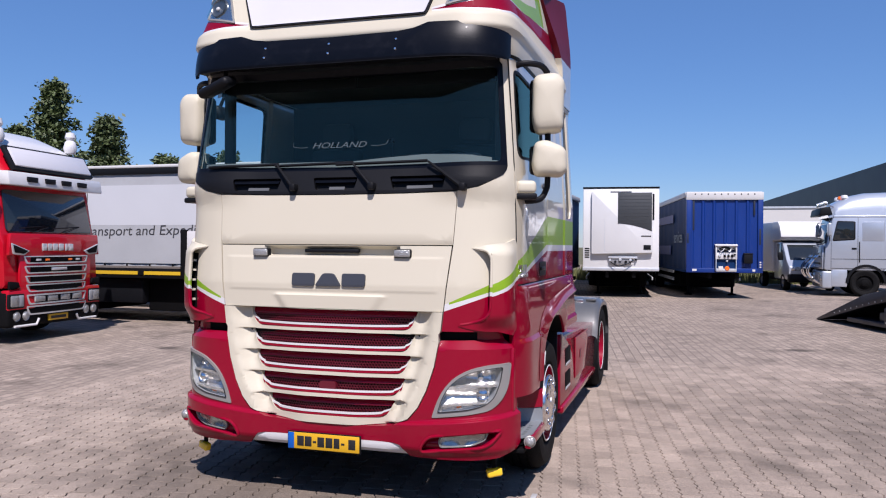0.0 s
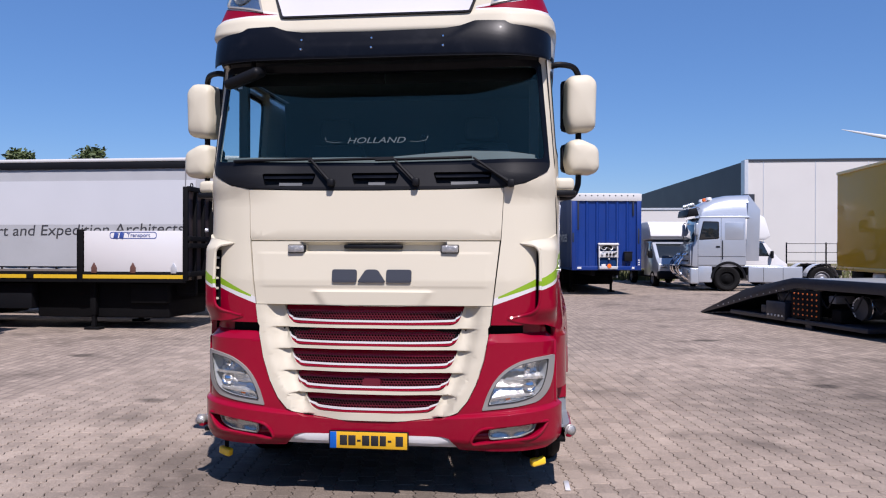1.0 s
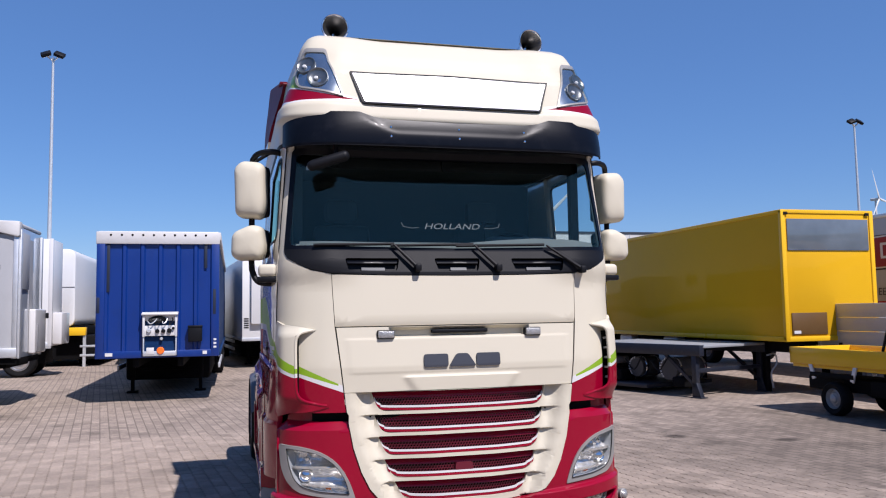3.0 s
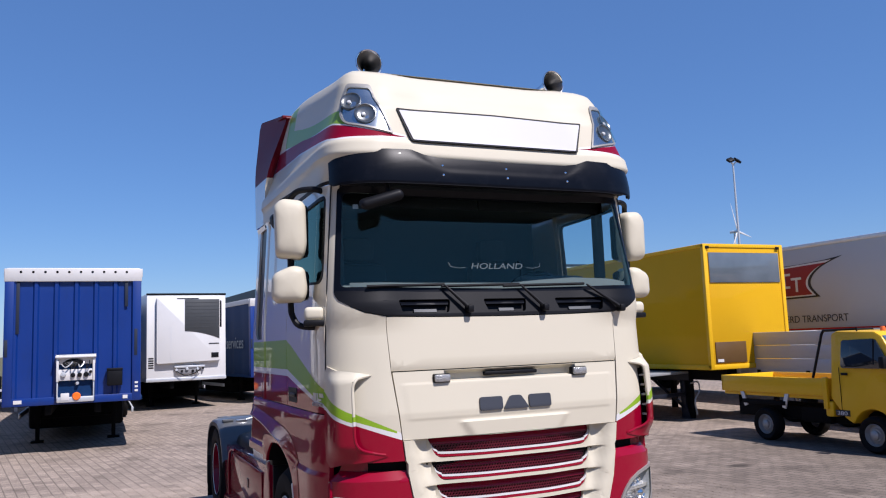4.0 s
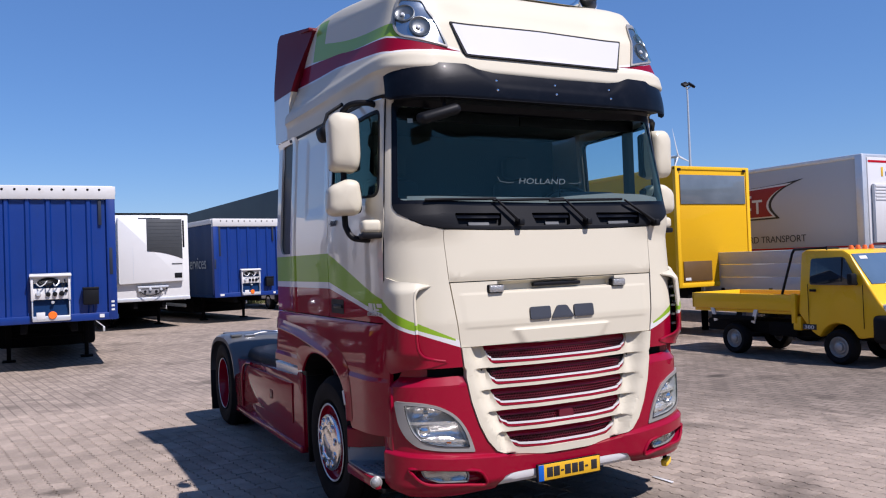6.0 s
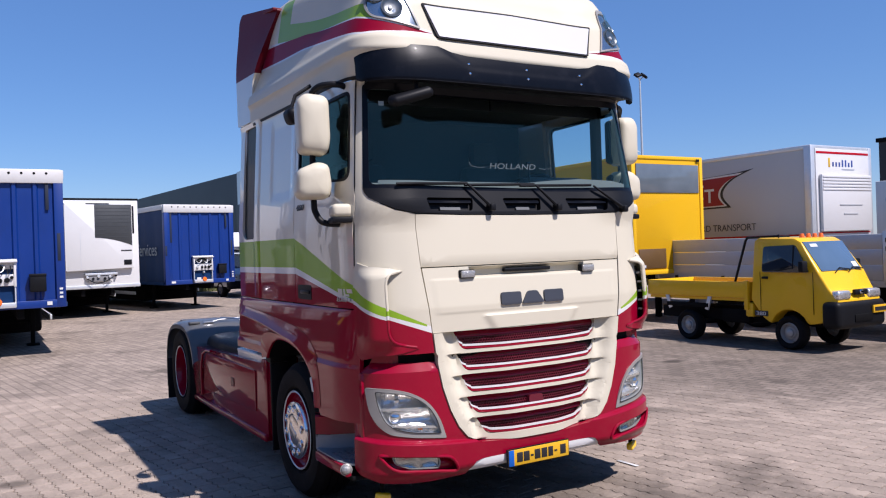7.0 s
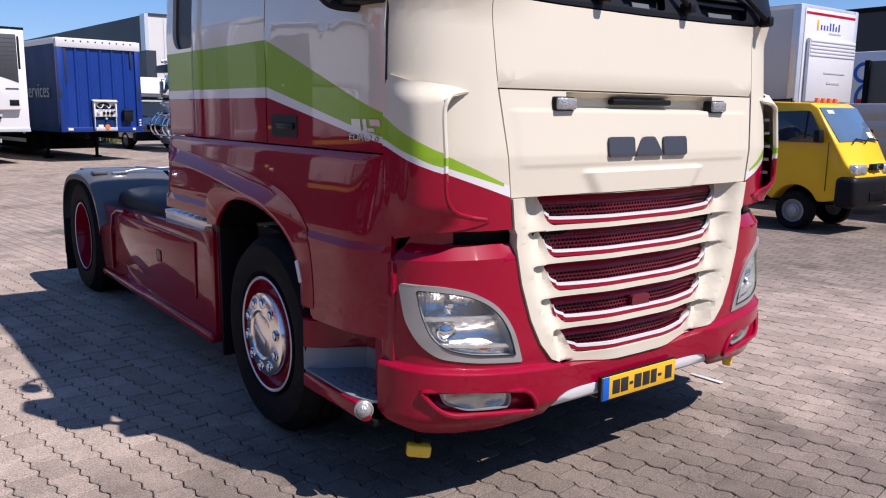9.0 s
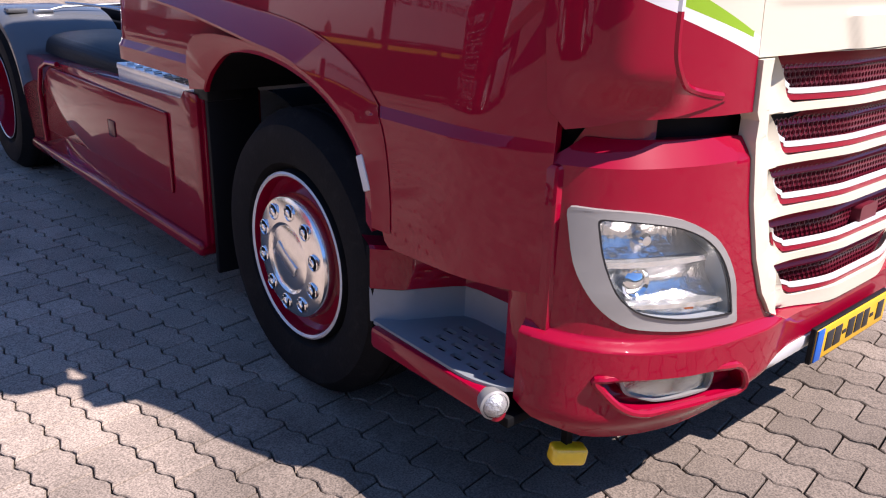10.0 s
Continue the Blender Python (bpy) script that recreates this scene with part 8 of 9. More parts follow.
for sx in (-1, 1):
    part("headlight", boxbm(sx * 0.92 - 0.2, sx * 0.92 + 0.2, -0.085, -0.04, 0.56, 0.82, bev=0.04), REFLECT, st)
    bm = bmesh.new()
    prism(bm, rounded([(1.26, 2.02), (2.0, 2.02), (2.0, 2.72), (1.26, 2.72)], 0.08, 4), sx * 1.226, sx * 1.236, "x", bev=0.004)
    part("sleeper_panel", bm, SILVER, st)
    bm = bmesh.new()
    prism(bm, rounded([(0.27, 2.01), (1.04, 2.06), (1.04, 2.74), (0.43, 2.76)], 0.06, 3), sx * 1.222, sx * 1.233, "x", bev=0.003)
    part("window_seal", bm, BLACK_P, st)
    for z in (1.02, 1.36):
        part("body_line", boxbm(sx * 1.226, sx * 1.236, 0.26, 2.04, z, z + 0.012), BLACK_M, st)
    part("grab_rail", boxbm(sx * 1.24, sx * 1.26, 1.16, 1.19, 1.25, 2.0, bev=0.008), BLACK_P, st)
    part("side_skirt", boxbm(sx * 1.17, sx * 1.215, 2.16, 4.18, 0.36, 0.98, bev=0.03, seg=3), SILVER, st, "silver side skirt")
    for y in (2.72, 3.45):
        part("skirt_seam", boxbm(sx * 1.21, sx * 1.219, y, y + 0.014, 0.40, 0.94), BLACK_M, st)
    part("mud_flap", boxbm(sx * 0.75, sx * 1.2, 5.52, 5.54, 0.15, 0.62, bev=0.004), BLACK_P, st)
    bm = bmesh.new()
    lathe(bm, [(0.10, 0.0), (0.09, 0.03), (0.04, 0.05), (0, 0.05)], Matrix.Translation((sx * 1.20, 4.9, 0.5)) @ pose(0, 0, 0, 0, 0, 0 if sx > 0 else 180), 20)
    part("hub_cap", bm, STEEL, st)


# ---- vans behind
def van(name, label, m, body, boxed, tail=6.2, top=3.2):
    t = thing(name, label, "van", m)
    bm = bmesh.new()
    prism(bm, [(0.0, 0.45), (-0.02, 1.0), (0.35, 1.25), (0.93, 1.96), (1.2, 2.04), (2.2, 2.04), (2.2, 0.45)], -0.98, 0.98, "x", bev=0.06)
    part("cab_body", bm, body, t)
    part("windscreen", moved(boxbm(-0.82, 0.82, -0.012, 0.012, 0.0, 0.80, bev=0.004), pose(0, 0.355, 1.27, -39)), WINDOW_D, t)
    for sx in (-1, 1):
        bm = bmesh.new()
        prism(bm, rounded([(0.75, 1.35), (1.75, 1.35), (1.75, 1.94), (1.05, 1.94)], 0.06, 3), sx * 0.975, sx * 0.99, "x", bev=0.003)
        part("side_window", bm, WINDOW_D, t)
        part("mirror", boxbm(sx * 1.12 - 0.1, sx * 1.12 + 0.1, 0.62, 0.74, 1.25, 1.58, bev=0.04), BLACK_P, t)
        road_wheel(t, sx * 0.97, 0.85, 0.35, 0.22, (sx, 0))
        road_wheel(t, sx * 0.97, min(4.3, tail - 0.6), 0.35, 0.22, (sx, 0))
        part("headlight", boxbm(sx * 0.72 - 0.18, sx * 0.72 + 0.18, -0.03, 0.05, 0.82, 1.0, bev=0.03), REFLECT, t)
    part("bumper", boxbm(-0.99, 0.99, -0.08, 0.2, 0.35, 0.7, bev=0.06), BLACK_P, t)
    part("grille_back", boxbm(-0.45, 0.45, -0.035, 0.02, 0.78, 0.98, bev=0.02), BLACK_P, t)
    part("chassis_rail", boxbm(-0.6, 0.6, 0.4, tail - 0.6, 0.35, 0.6, bev=0.01), BLACK_M, t)
    if boxed:
        bm = bmesh.new()
        prism(bm, [(2.1, 0.75), (2.1, 2.06), (0.92, 2.08), (0.74, 2.22), (0.80, 2.45), (0.98, top - 0.16), (1.25, top), (tail, top), (tail, 0.75)], -1.1, 1.1, "x", bev=0.05)
        part("box_body", bm, WHITE_T, t)
        part("box_trim", boxbm(-1.11, 1.11, 2.1, 2.16, 0.8, top - 0.02, bev=0.01), ALU, t)
    else:
        part("rear_body", boxbm(-0.98, 0.98, 2.15, 5.4, 0.5, 2.5, bev=0.08), body, t)
    return t


van("box_van", "white luton box van parked among the trailers", pose(7.18, 30.3, 0, 0, 0, 9), SILVER, True, top=2.88)
van("box_van", "white box van parked beyond the silver truck", pose(11.9, 32.2, 0, 0, 0, 90), WHITE_P, True, 3.4)
van("delivery_van", "dark green van parked beyond the fence", pose(27.0, 58, 0, 0, 0, -70), mat("dark_green_paint", (0.0148, 0.0444, 0.0333), 0.3, coat=0.8), False)
van("delivery_van", "grey van parked beyond the fence", pose(31.0, 58, 0, 0, 0, -95), SILVER, False)


# ---- yellow box body on a frame
t = thing("cargo_container", "large glossy yellow swap body with a wide end window", "container")
part("body", boxbm(9.27, 11.5, 8.5, 17.9, 1.14, 3.76, bev=0.02), YELLOW_G, t, "glossy yellow box")
part("roof_edge", boxbm(9.25, 11.52, 8.48, 17.92, 3.71, 3.79, bev=0.012), YELLOW, t)
part("bottom_edge", boxbm(9.25, 11.52, 8.48, 17.92, 1.10, 1.20, bev=0.012), YELLOW, t)
for x in (9.25, 11.42):
    part("corner_post", boxbm(x, x + 0.10, 8.475, 8.56, 1.12, 3.77, bev=0.012), YELLOW, t)
part("end_window", boxbm(9.39, 11.38, 8.478, 8.50, 2.95, 3.60, bev=0.006), mat("grey_window_film", (0.1184, 0.1406, 0.1628), 0.12, var=0.35, scale=1.6, coat=0.6), t, "wide grey end window")
part("end_recess", boxbm(9.41, 10.25, 8.478, 8.50, 1.24, 1.68, bev=0.006), mat("brown_panel", (0.1184, 0.0666, 0.0222), 0.4, var=0.2), t)
part("recess_plate", boxbm(9.44, 9.60, 8.47, 8.482, 1.26, 1.32), WHITE_P, t)
for x in (9.36, 11.36):
    part("marker_lamp", boxbm(x - 0.05, x + 0.05, 8.462, 8.48, 3.68, 3.74, bev=0.006), BLACK_P, t)
for y in (9.6, 12.0, 15.0, 17.3):
    for x in (9.6, 11.1):
        part("support_leg", boxbm(x - 0.06, x + 0.06, y - 0.06, y + 0.06, 0.0, 1.14, bev=0.008), BLACK_M, t)
for x in (9.7, 11.0):
    part("base_rail", boxbm(x - 0.08, x + 0.08, 8.6, 17.8, 0.86, 1.12, bev=0.01), BLACK_M, t)
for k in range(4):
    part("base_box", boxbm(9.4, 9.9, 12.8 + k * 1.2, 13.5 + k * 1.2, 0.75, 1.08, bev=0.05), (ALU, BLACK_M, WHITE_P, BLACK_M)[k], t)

# ---- dark loading ramp on trestle legs
RAMP = mat("dark_navy_steel", (0.01184, 0.0148, 0.02516), 0.4, var=0.2, scale=4, dirt=0.15)
t = thing("loading_ramp", "dark steel loading ramp with a tilted tail on legs", "ramp", pose(7.55, 9.0, 0, 0, 0, 17))
for x in (0.0, 2.05):
    bm = bmesh.new()
    prism(bm, [(-0.05, 0.84), (3.6, 0.84), (5.4, 0.50), (7.6, 0.0), (7.7, 0.03), (5.5, 0.74), (3.7, 1.06), (-0.05, 1.06)], x, x + 0.14, "x", bev=0.01)
    part("side_beam", bm, RAMP, t)
part("deck", boxbm(0.10, 2.10, -0.05, 3.65, 1.0, 1.05, bev=0.006), mat("grey_deck_plate", (0.3108, 0.3256, 0.3404), 0.5, 0.3, var=0.15, scale=3), t, "worn grey deck plate")
bm = bmesh.new()
prism(bm, [(3.6, 0.98), (5.45, 0.66), (7.65, 0.005), (7.67, 0.03), (5.48, 0.70), (3.65, 1.03)], 0.12, 2.07, "x")
part("ramp_plate", bm, RAMP, t)
for k in range(9):
    part("cleat", boxbm(0.15, 2.04, 3.9 + 0.4 * k - 0.02, 3.9 + 0.4 * k + 0.02, float(np.interp(3.9 + 0.4 * k, [3.6, 5.45, 7.65], [0.99, 0.68, 0.02])), float(np.interp(3.9 + 0.4 * k, [3.6, 5.45, 7.65], [1.05, 0.73, 0.06]))), RAMP, t)
for x in (0.07, 2.12):
    for y in (0.12, 3.2):
        bm = boxbm(x - 0.055, x + 0.055, y - 0.05, y + 0.07, 0.2, 0.9, bev=0.01)
        prism(bm, [(y - 0.16, 0.0), (y + 0.07, 0.0), (y + 0.07, 0.30), (y - 0.05, 0.30)], x - 0.055, x + 0.055, "x", bev=0.006)
        box(bm, x - 0.10, x + 0.10, y - 0.20, y + 0.09, 0.0, 0.018, bev=0.004)
        part("trestle_leg", bm, RAMP, t)
    part("leg_brace", moved(boxbm(-0.03, 0.03, -0.03, 0.03, 0, 1.15), pose(x, 0.15, 0.25, -52, 0, 0)), RAMP, t)
part("cross_bar", boxbm(0.1, 2.1, 0.08, 0.16, 0.5, 0.58, bev=0.006), RAMP, t)
part("cross_bar", boxbm(0.1, 2.1, 3.16, 3.24, 0.5, 0.58, bev=0.006), RAMP, t)
part("lower_frame", boxbm(0.0, 2.1, 1.4, 6.2, 0.10, 0.20, bev=0.02), RAMP, t)
for y, r, ln in ((1.1, 0.24, 0.95), (2.05, 0.22, 0.6)):
    bm = bmesh.new()
    tube(bm, [(0.35, y, 0.52), (0.35 + ln, y, 0.52)], r, 22)
    part("tank", bm, mat("grey_tank_paint", (0.055, 0.057, 0.062), 0.4, var=0.1) if y < 2 else bpy.data.materials["grey_tank_paint"], t, "grey cylindrical tank")
    for q in (0.48, 0.30 + ln):
        bm = bmesh.new()
        lathe(bm, [(r + 0.004, -0.03), (r + 0.012, -0.025), (r + 0.012, 0.025), (r + 0.004, 0.03)], Matrix.Translation((q, y, 0.52)), 22)
        part("tank_band", bm, CHROME, t)
part("control_box", boxbm(-0.05, 0.40, 3.9, 4.6, 0.12, 0.52, bev=0.02), RAMP, t)
bm = bmesh.new()
box(bm, -0.02, 0.03, 2.75, 3.7, 0.22, 0.82, bev=0.01)
lp = part("lamp_panel", bm, BLACK_M, t)
for i in range(6):
    for j in range(5):
        bm = bmesh.new()
        lathe(bm, [(0, 0.012), (0.016, 0.010), (0.02, 0)], Matrix.Translation((-0.022, 2.85 + i * 0.15, 0.30 + j * 0.11)) @ pose(0, 0, 0, 0, 0, 180), 8)
        part("lamp_dot", bm, ORANGE, lp)
for k in range(5):
    part("frame_bolt", boxbm(-0.07, -0.05, 3.95 + 0.13 * k, 3.99 + 0.13 * k, 0.2, 0.24), ALU, t)
STRIPE = mat("white_reflective_tape", (0.70, 0.70, 0.70), 0.4, var=0.05)
for y, r in ((1.1, 0.24), (2.05, 0.22)):
    for k in range(9):
        a = radians(100 + 16 * k)
        p = Vector((0.345, y + (r - 0.015) * math.cos(a) * -1, 0.52 + (r - 0.015) * math.sin(a)))
        part("tape_mark", moved(boxbm(-0.004, 0.004, -0.022, 0.022, -0.012, 0.012), Matrix.Translation(p) @ Matrix.Rotation(a, 4, "X")), STRIPE, t)
for k, (y, z, w, h) in enumerate(((2.42, 0.34, 0.30, 0.26), (4.15, 0.62, 0.5, 0.22), (4.8, 0.30, 0.5, 0.20), (2.55, 0.66, 0.22, 0.16), (0.62, 0.28, 0.34, 0.20))):
    part("gear_box", boxbm(0.10, 0.55, y - w / 2, y + w / 2, z - h / 2, z + h / 2, bev=0.03), (BLACK_M, RAMP, RAMP, GREY_RIM, BLACK_M)[k], t)
for k in range(5):
    bm = bmesh.new()
    y = 0.8 + 0.75 * k
    tube(bm, spline([(0.02, y, 0.80), (0.0, y + 0.14, 0.60 - 0.05 * (k % 2)), (0.05, y + 0.32, 0.50), (0.02, y + 0.5, 0.72)], 5), 0.016, 6)
    part("cable", bm, BLACK_P, t)
for k in range(12):
    part("frame_bolt", boxbm(-0.016, -0.004, 4.0 + 0.25 * k, 4.025 + 0.25 * k, float(np.interp(4.0 + 0.25 * k, [3.6, 5.4, 7.6], [0.86, 0.53, 0.05])), float(np.interp(4.0 + 0.25 * k, [3.6, 5.4, 7.6], [0.885, 0.555, 0.075]))), ALU, t)
part("rear_hatch", moved(boxbm(1.0, 1.9, -0.02, 0.02, 0.30, 0.72, bev=0.01), pose(0, 3.7, 0, 10)), mat("blue_grey_plate", (0.05, 0.065, 0.09), 0.35, 0.3, var=0.15), t)
part("hydraulic_box", boxbm(0.4, 1.6, 2.5, 3.5, 0.25, 0.75, bev=0.05), BLACK_M, t)
bm = bmesh.new()
tube(bm, spline([(2.05, -0.1, 0.78), (2.25, -0.15, 0.80), (2.3, -0.15, 0.6), (2.15, -0.12, 0.4), (2.2, -0.12, 0.08)], 5), 0.018, 7)
part("air_hose", bm, ALU, t)

# ---- little yellow pickup, facing -y; built with its -x flank at x = 8.1
PALE_RIM = mat("pale_steel_rim", (0.3404, 0.3404, 0.333), 0.45, 0.3, var=0.15, dirt=0.3)
t = thing("pickup", "small yellow pickup truck with open load bed", "car")
bm = bmesh.new()
prof = [(2.98, 0.52), (2.98, 0.84), (3.12, 1.02), (3.26, 1.27), (3.60, 1.76), (3.72, 1.83), (4.40, 1.85), (4.50, 1.80), (4.54, 0.80), (4.30, 0.50), (4.17, 0.42)] + [(3.81 + 0.36 * math.cos(a), 0.30 + 0.36 * math.sin(a)) for a in np.linspace(0.4, math.pi - 0.4, 8)] + [(3.40, 0.44)]
prism(bm, prof, 8.10, 9.35, "x", bev=0.03)
for v in bm.verts:
    v.co.x = 8.725 + (v.co.x - 8.725) * (1 - 0.12 * smoothstep(1.2, 1.85, v.co.z) - 0.10 * smoothstep(3.32, 2.98, v.co.y))
part("cab_body", bm, YELLOW, t, "rounded yellow cab", deg=40)
for sx, xx in ((-1, 8.10), (1, 9.35)):
    bm = bmesh.new()
    prism(bm, rounded([(3.42, 1.27), (4.30, 1.27), (4.30, 1.70), (3.70, 1.72)], 0.05, 4), xx - 0.012 * sx, xx + 0.014 * sx, "x", bev=0.003)
    for v in bm.verts:
        k = smoothstep(1.2, 1.85, v.co.z)
        v.co.x = 8.725 + (v.co.x - 8.725) * (1 - 0.12 * k)
    w = part("side_window", bm, WINDOW_D, t)
    part("window_post", moved(boxbm(0.004 * sx, 0.012 * sx, -0.012, 0.012, 0, 0.42), pose(xx - sx * 0.004, 3.72, 1.29, 0, -sx * 7, 0)), BLACK_P, w)
    dz = 1.10
    part("door_handle", boxbm(xx, xx + 0.02 * sx, 4.18, 4.30, 1.16, 1.20, bev=0.006), BLACK_P, t)
    part("mirror", boxbm(xx + sx * 0.09 - 0.07, xx + sx * 0.09 + 0.07, 3.42, 3.52, 1.28, 1.46, bev=0.03), BLACK_P, t)
    for y in (3.36, 4.34):
        part("door_seam", boxbm(xx - 0.004, xx + 0.004, y - 0.004, y + 0.004, 0.6, 1.28), BLACK_M, t)
    ba = part("badge_plate", boxbm(xx, xx + sx * 0.008, 4.20, 4.46, 0.53, 0.62, bev=0.002), INK, t)
    if sx < 0:
        lettering("badge_number", "380", 0.085, pose(xx - 0.011, 4.43, 0.545, 90, 0, -90), WHITE_P, ba, wide=1.5)
    hl = part("headlight", boxbm(8.725 + sx * 0.40 - 0.17, 8.725 + sx * 0.40 + 0.17, 2.965, 3.16, 0.835, 0.985, bev=0.045, seg=3), REFLECT, t)
    road_wheel(t, xx, 3.81, 0.28, 0.17, (sx, 0), PALE_RIM)
    road_wheel(t, xx, 5.94, 0.28, 0.17, (sx, 0), PALE_RIM)
    # load bed side
    part("bed_side", boxbm(xx - 0.02, xx + 0.03, 4.62, 6.92, 0.82, 1.10, bev=0.012), YELLOW, t)
    part("bed_guard", boxbm(xx - 0.015 * 1, xx + 0.02, 5.45, 6.45, 0.62, 0.70, bev=0.01), BLACK_M, t)
    for y in (5.50, 6.36):
        part("guard_bracket", moved(boxbm(xx - 0.01, xx + 0.02, -0.04, 0.04, 0, 0.28, bev=0.006), pose(0, y, 0.58, 18 if y < 6 else -18)), ALU, t)
part("windscreen", moved(boxbm(8.725 - 0.53, 8.725 + 0.53, -0.012, 0.012, 0.0, 0.58, bev=0.006), pose(0, 3.268, 1.285, -35)), mat("blue_grey_glass", (0.074, 0.1184, 0.185), 0.05, var=0.15, coat=0.6), t)
part("screen_label", moved(boxbm(9.08, 9.21, -0.018, -0.010, 0.05, 0.15), pose(0, 3.268, 1.285, -35)), WHITE_P, t)
part("screen_label", moved(boxbm(8.32, 8.50, -0.018, -0.010, 0.47, 0.53), pose(0, 3.268, 1.285, -35)), WHITE_P, t)
for x in (8.50, 8.86):
    bm = bmesh.new()
    tube(bm, [(x, 3.23, 1.26), (x + 0.15, 3.26, 1.33), (x + 0.40, 3.24, 1.30)], 0.010, 5)
    part("wiper", bm, BLACK_P, t)
part("bumper", boxbm(8.08, 9.37, 2.93, 3.24, 0.38, 0.82, bev=0.09, seg=4), BLACK_P, t, "black plastic bumper")
part("bumper_slot", boxbm(8.5, 8.96, 2.915, 2.95, 0.48, 0.60, bev=0.01), BLACK_M, t)
part("grille_bar", boxbm(8.58, 8.92, 2.955, 3.02, 0.90, 0.99, bev=0.02), BLACK_P, t)
bm = bmesh.new()
lathe(bm, [(0, 0.02), (0.035, 0.015), (0.042, 0)], Matrix.Translation((8.725, 2.95, 0.95)) @ pose(0, 0, 0, 0, 0, -90), 16)
part("emblem", bm, CHROME, t)
npl = part("number_plate", boxbm(8.96, 9.47, 2.90, 2.93, 0.60, 0.72, bev=0.003), PLATE, t)
part("plate_bar", boxbm(9.00, 9.43, 2.894, 2.904, 0.63, 0.69), INK, npl)
for k in range(4):
    bm = bmesh.new()
    lathe(bm, [(0, 0.07), (0.03, 0.065), (0.04, 0.03), (0.042, 0)], Matrix.Translation((8.46 + 0.17 * k, 3.78, 1.835)) @ pose(0, 0, 0, 0, -90, 0), 14)
    part("beacon", bm, ORANGE, t, "small orange roof lamp")
part("bed_floor", boxbm(8.12, 9.33, 4.62, 6.90, 0.76, 0.82, bev=0.006), YELLOW, t)
part("tail_gate", boxbm(8.08, 9.37, 6.88, 6.93, 0.82, 1.10, bev=0.012), YELLOW, t)
part("bed_front", boxbm(8.10, 9.35, 4.60, 4.64, 0.82, 1.10, bev=0.01), YELLOW, t)
part("corner_guard", boxbm(8.07, 8.13, 4.58, 4.66, 0.62, 1.12, bev=0.008), YELLOW, t)
part("chassis_rail", boxbm(8.35, 9.10, 3.4, 6.8, 0.38, 0.60, bev=0.02), BLACK_M, t)
part("fuel_tank", boxbm(8.25, 8.6, 4.7, 5.3, 0.36, 0.62, bev=0.04), BLACK_M, t)
part("step_box", boxbm(8.10, 8.40, 4.50, 4.66, 0.50, 0.74, bev=0.03), YELLOW, t)
bm = bmesh.new()
for x in (8.16, 9.29):
    tube(bm, [(x, 4.90, 1.10), (x, 4.66, 1.80), (x, 4.62, 1.86)], 0.022, 7)
tube(bm, [(8.16, 4.62, 1.86), (9.29, 4.62, 1.86)], 0.022, 7)
tube(bm, [(8.16, 4.62, 1.86), (8.16, 4.0, 1.875)], 0.016, 7)
tube(bm, [(8.16, 4.0, 1.835), (8.16, 4.0, 1.90)], 0.012, 6)
part("load_rack", bm, BLACK_P, t, "black tubular load rack")

# ---- flatbed with aluminium side boards behind the pickup
t = thing("flatbed_truck", "flatbed with ribbed aluminium drop-side boards", "trailer")
ALUW = mat("pale_aluminium_board", (0.444, 0.4588, 0.4884), 0.45, 0.35, var=0.06, scale=4, dirt=0.12)
for z in (1.02, 1.30, 1.58):
    part("side_board", boxbm(10.48, 10.54, 3.62, 9.0, z, z + 0.272, bev=0.012), ALUW, t, "pale ribbed side board")
    part("side_board", boxbm(10.48, 10.54, -1.8, 3.44, z, z + 0.272, bev=0.012), ALUW, t, "pale ribbed side board")
    part("end_board", boxbm(10.5, 12.95, 8.98, 9.04, z, z + 0.272, bev=0.012), ALUW, t)
    part("side_board", boxbm(12.92, 12.98, -1.8, 9.0, z, z + 0.272, bev=0.012), ALUW, t)
part("side_post", boxbm(10.465, 10.555, 3.45, 3.61, 0.98, 1.90, bev=0.012), ALU, t)
part("side_post", boxbm(10.465, 10.555, 8.95, 9.06, 0.98, 1.88, bev=0.012), ALU, t)
for y in (3.53, 9.0):
    for z in (1.55, 1.70):
        part("latch", boxbm(10.45, 10.47, y - 0.02, y + 0.02, z, z + 0.08, bev=0.004), BLACK_P, t)
for y in (4.5, 5.8, 7.1, 8.4):
    part("hinge", boxbm(10.455, 10.49, y - 0.04, y + 0.04, 0.98, 1.06, bev=0.006), BLACK_P, t)
part("deck", boxbm(10.5, 12.95, -1.8, 9.0, 0.90, 1.02, bev=0.01), ALUW, t)
for x in (11.3, 12.1):
    part("chassis_rail", boxbm(x - 0.06, x + 0.06, -1.6, 8.8, 0.56, 0.90, bev=0.01), BLACK_M, t)
for y in (0.6, 6.4, 7.7):
    road_wheel(t, 10.56, y, 0.45, 0.3, (-1, 0))
    road_wheel(t, 12.90, y, 0.45, 0.3, (1, 0))
lad = part("side_guard", boxbm(10.50, 10.54, 1.6, 3.5, 0.36, 0.44, bev=0.01), WHITE_P, t)
part("side_guard", boxbm(10.50, 10.54, 1.6, 3.5, 0.62, 0.70, bev=0.01), WHITE_P, t)
part("guard_post", boxbm(10.50, 10.56, 3.42, 3.52, 0.34, 0.95, bev=0.01), WHITE_P, t)

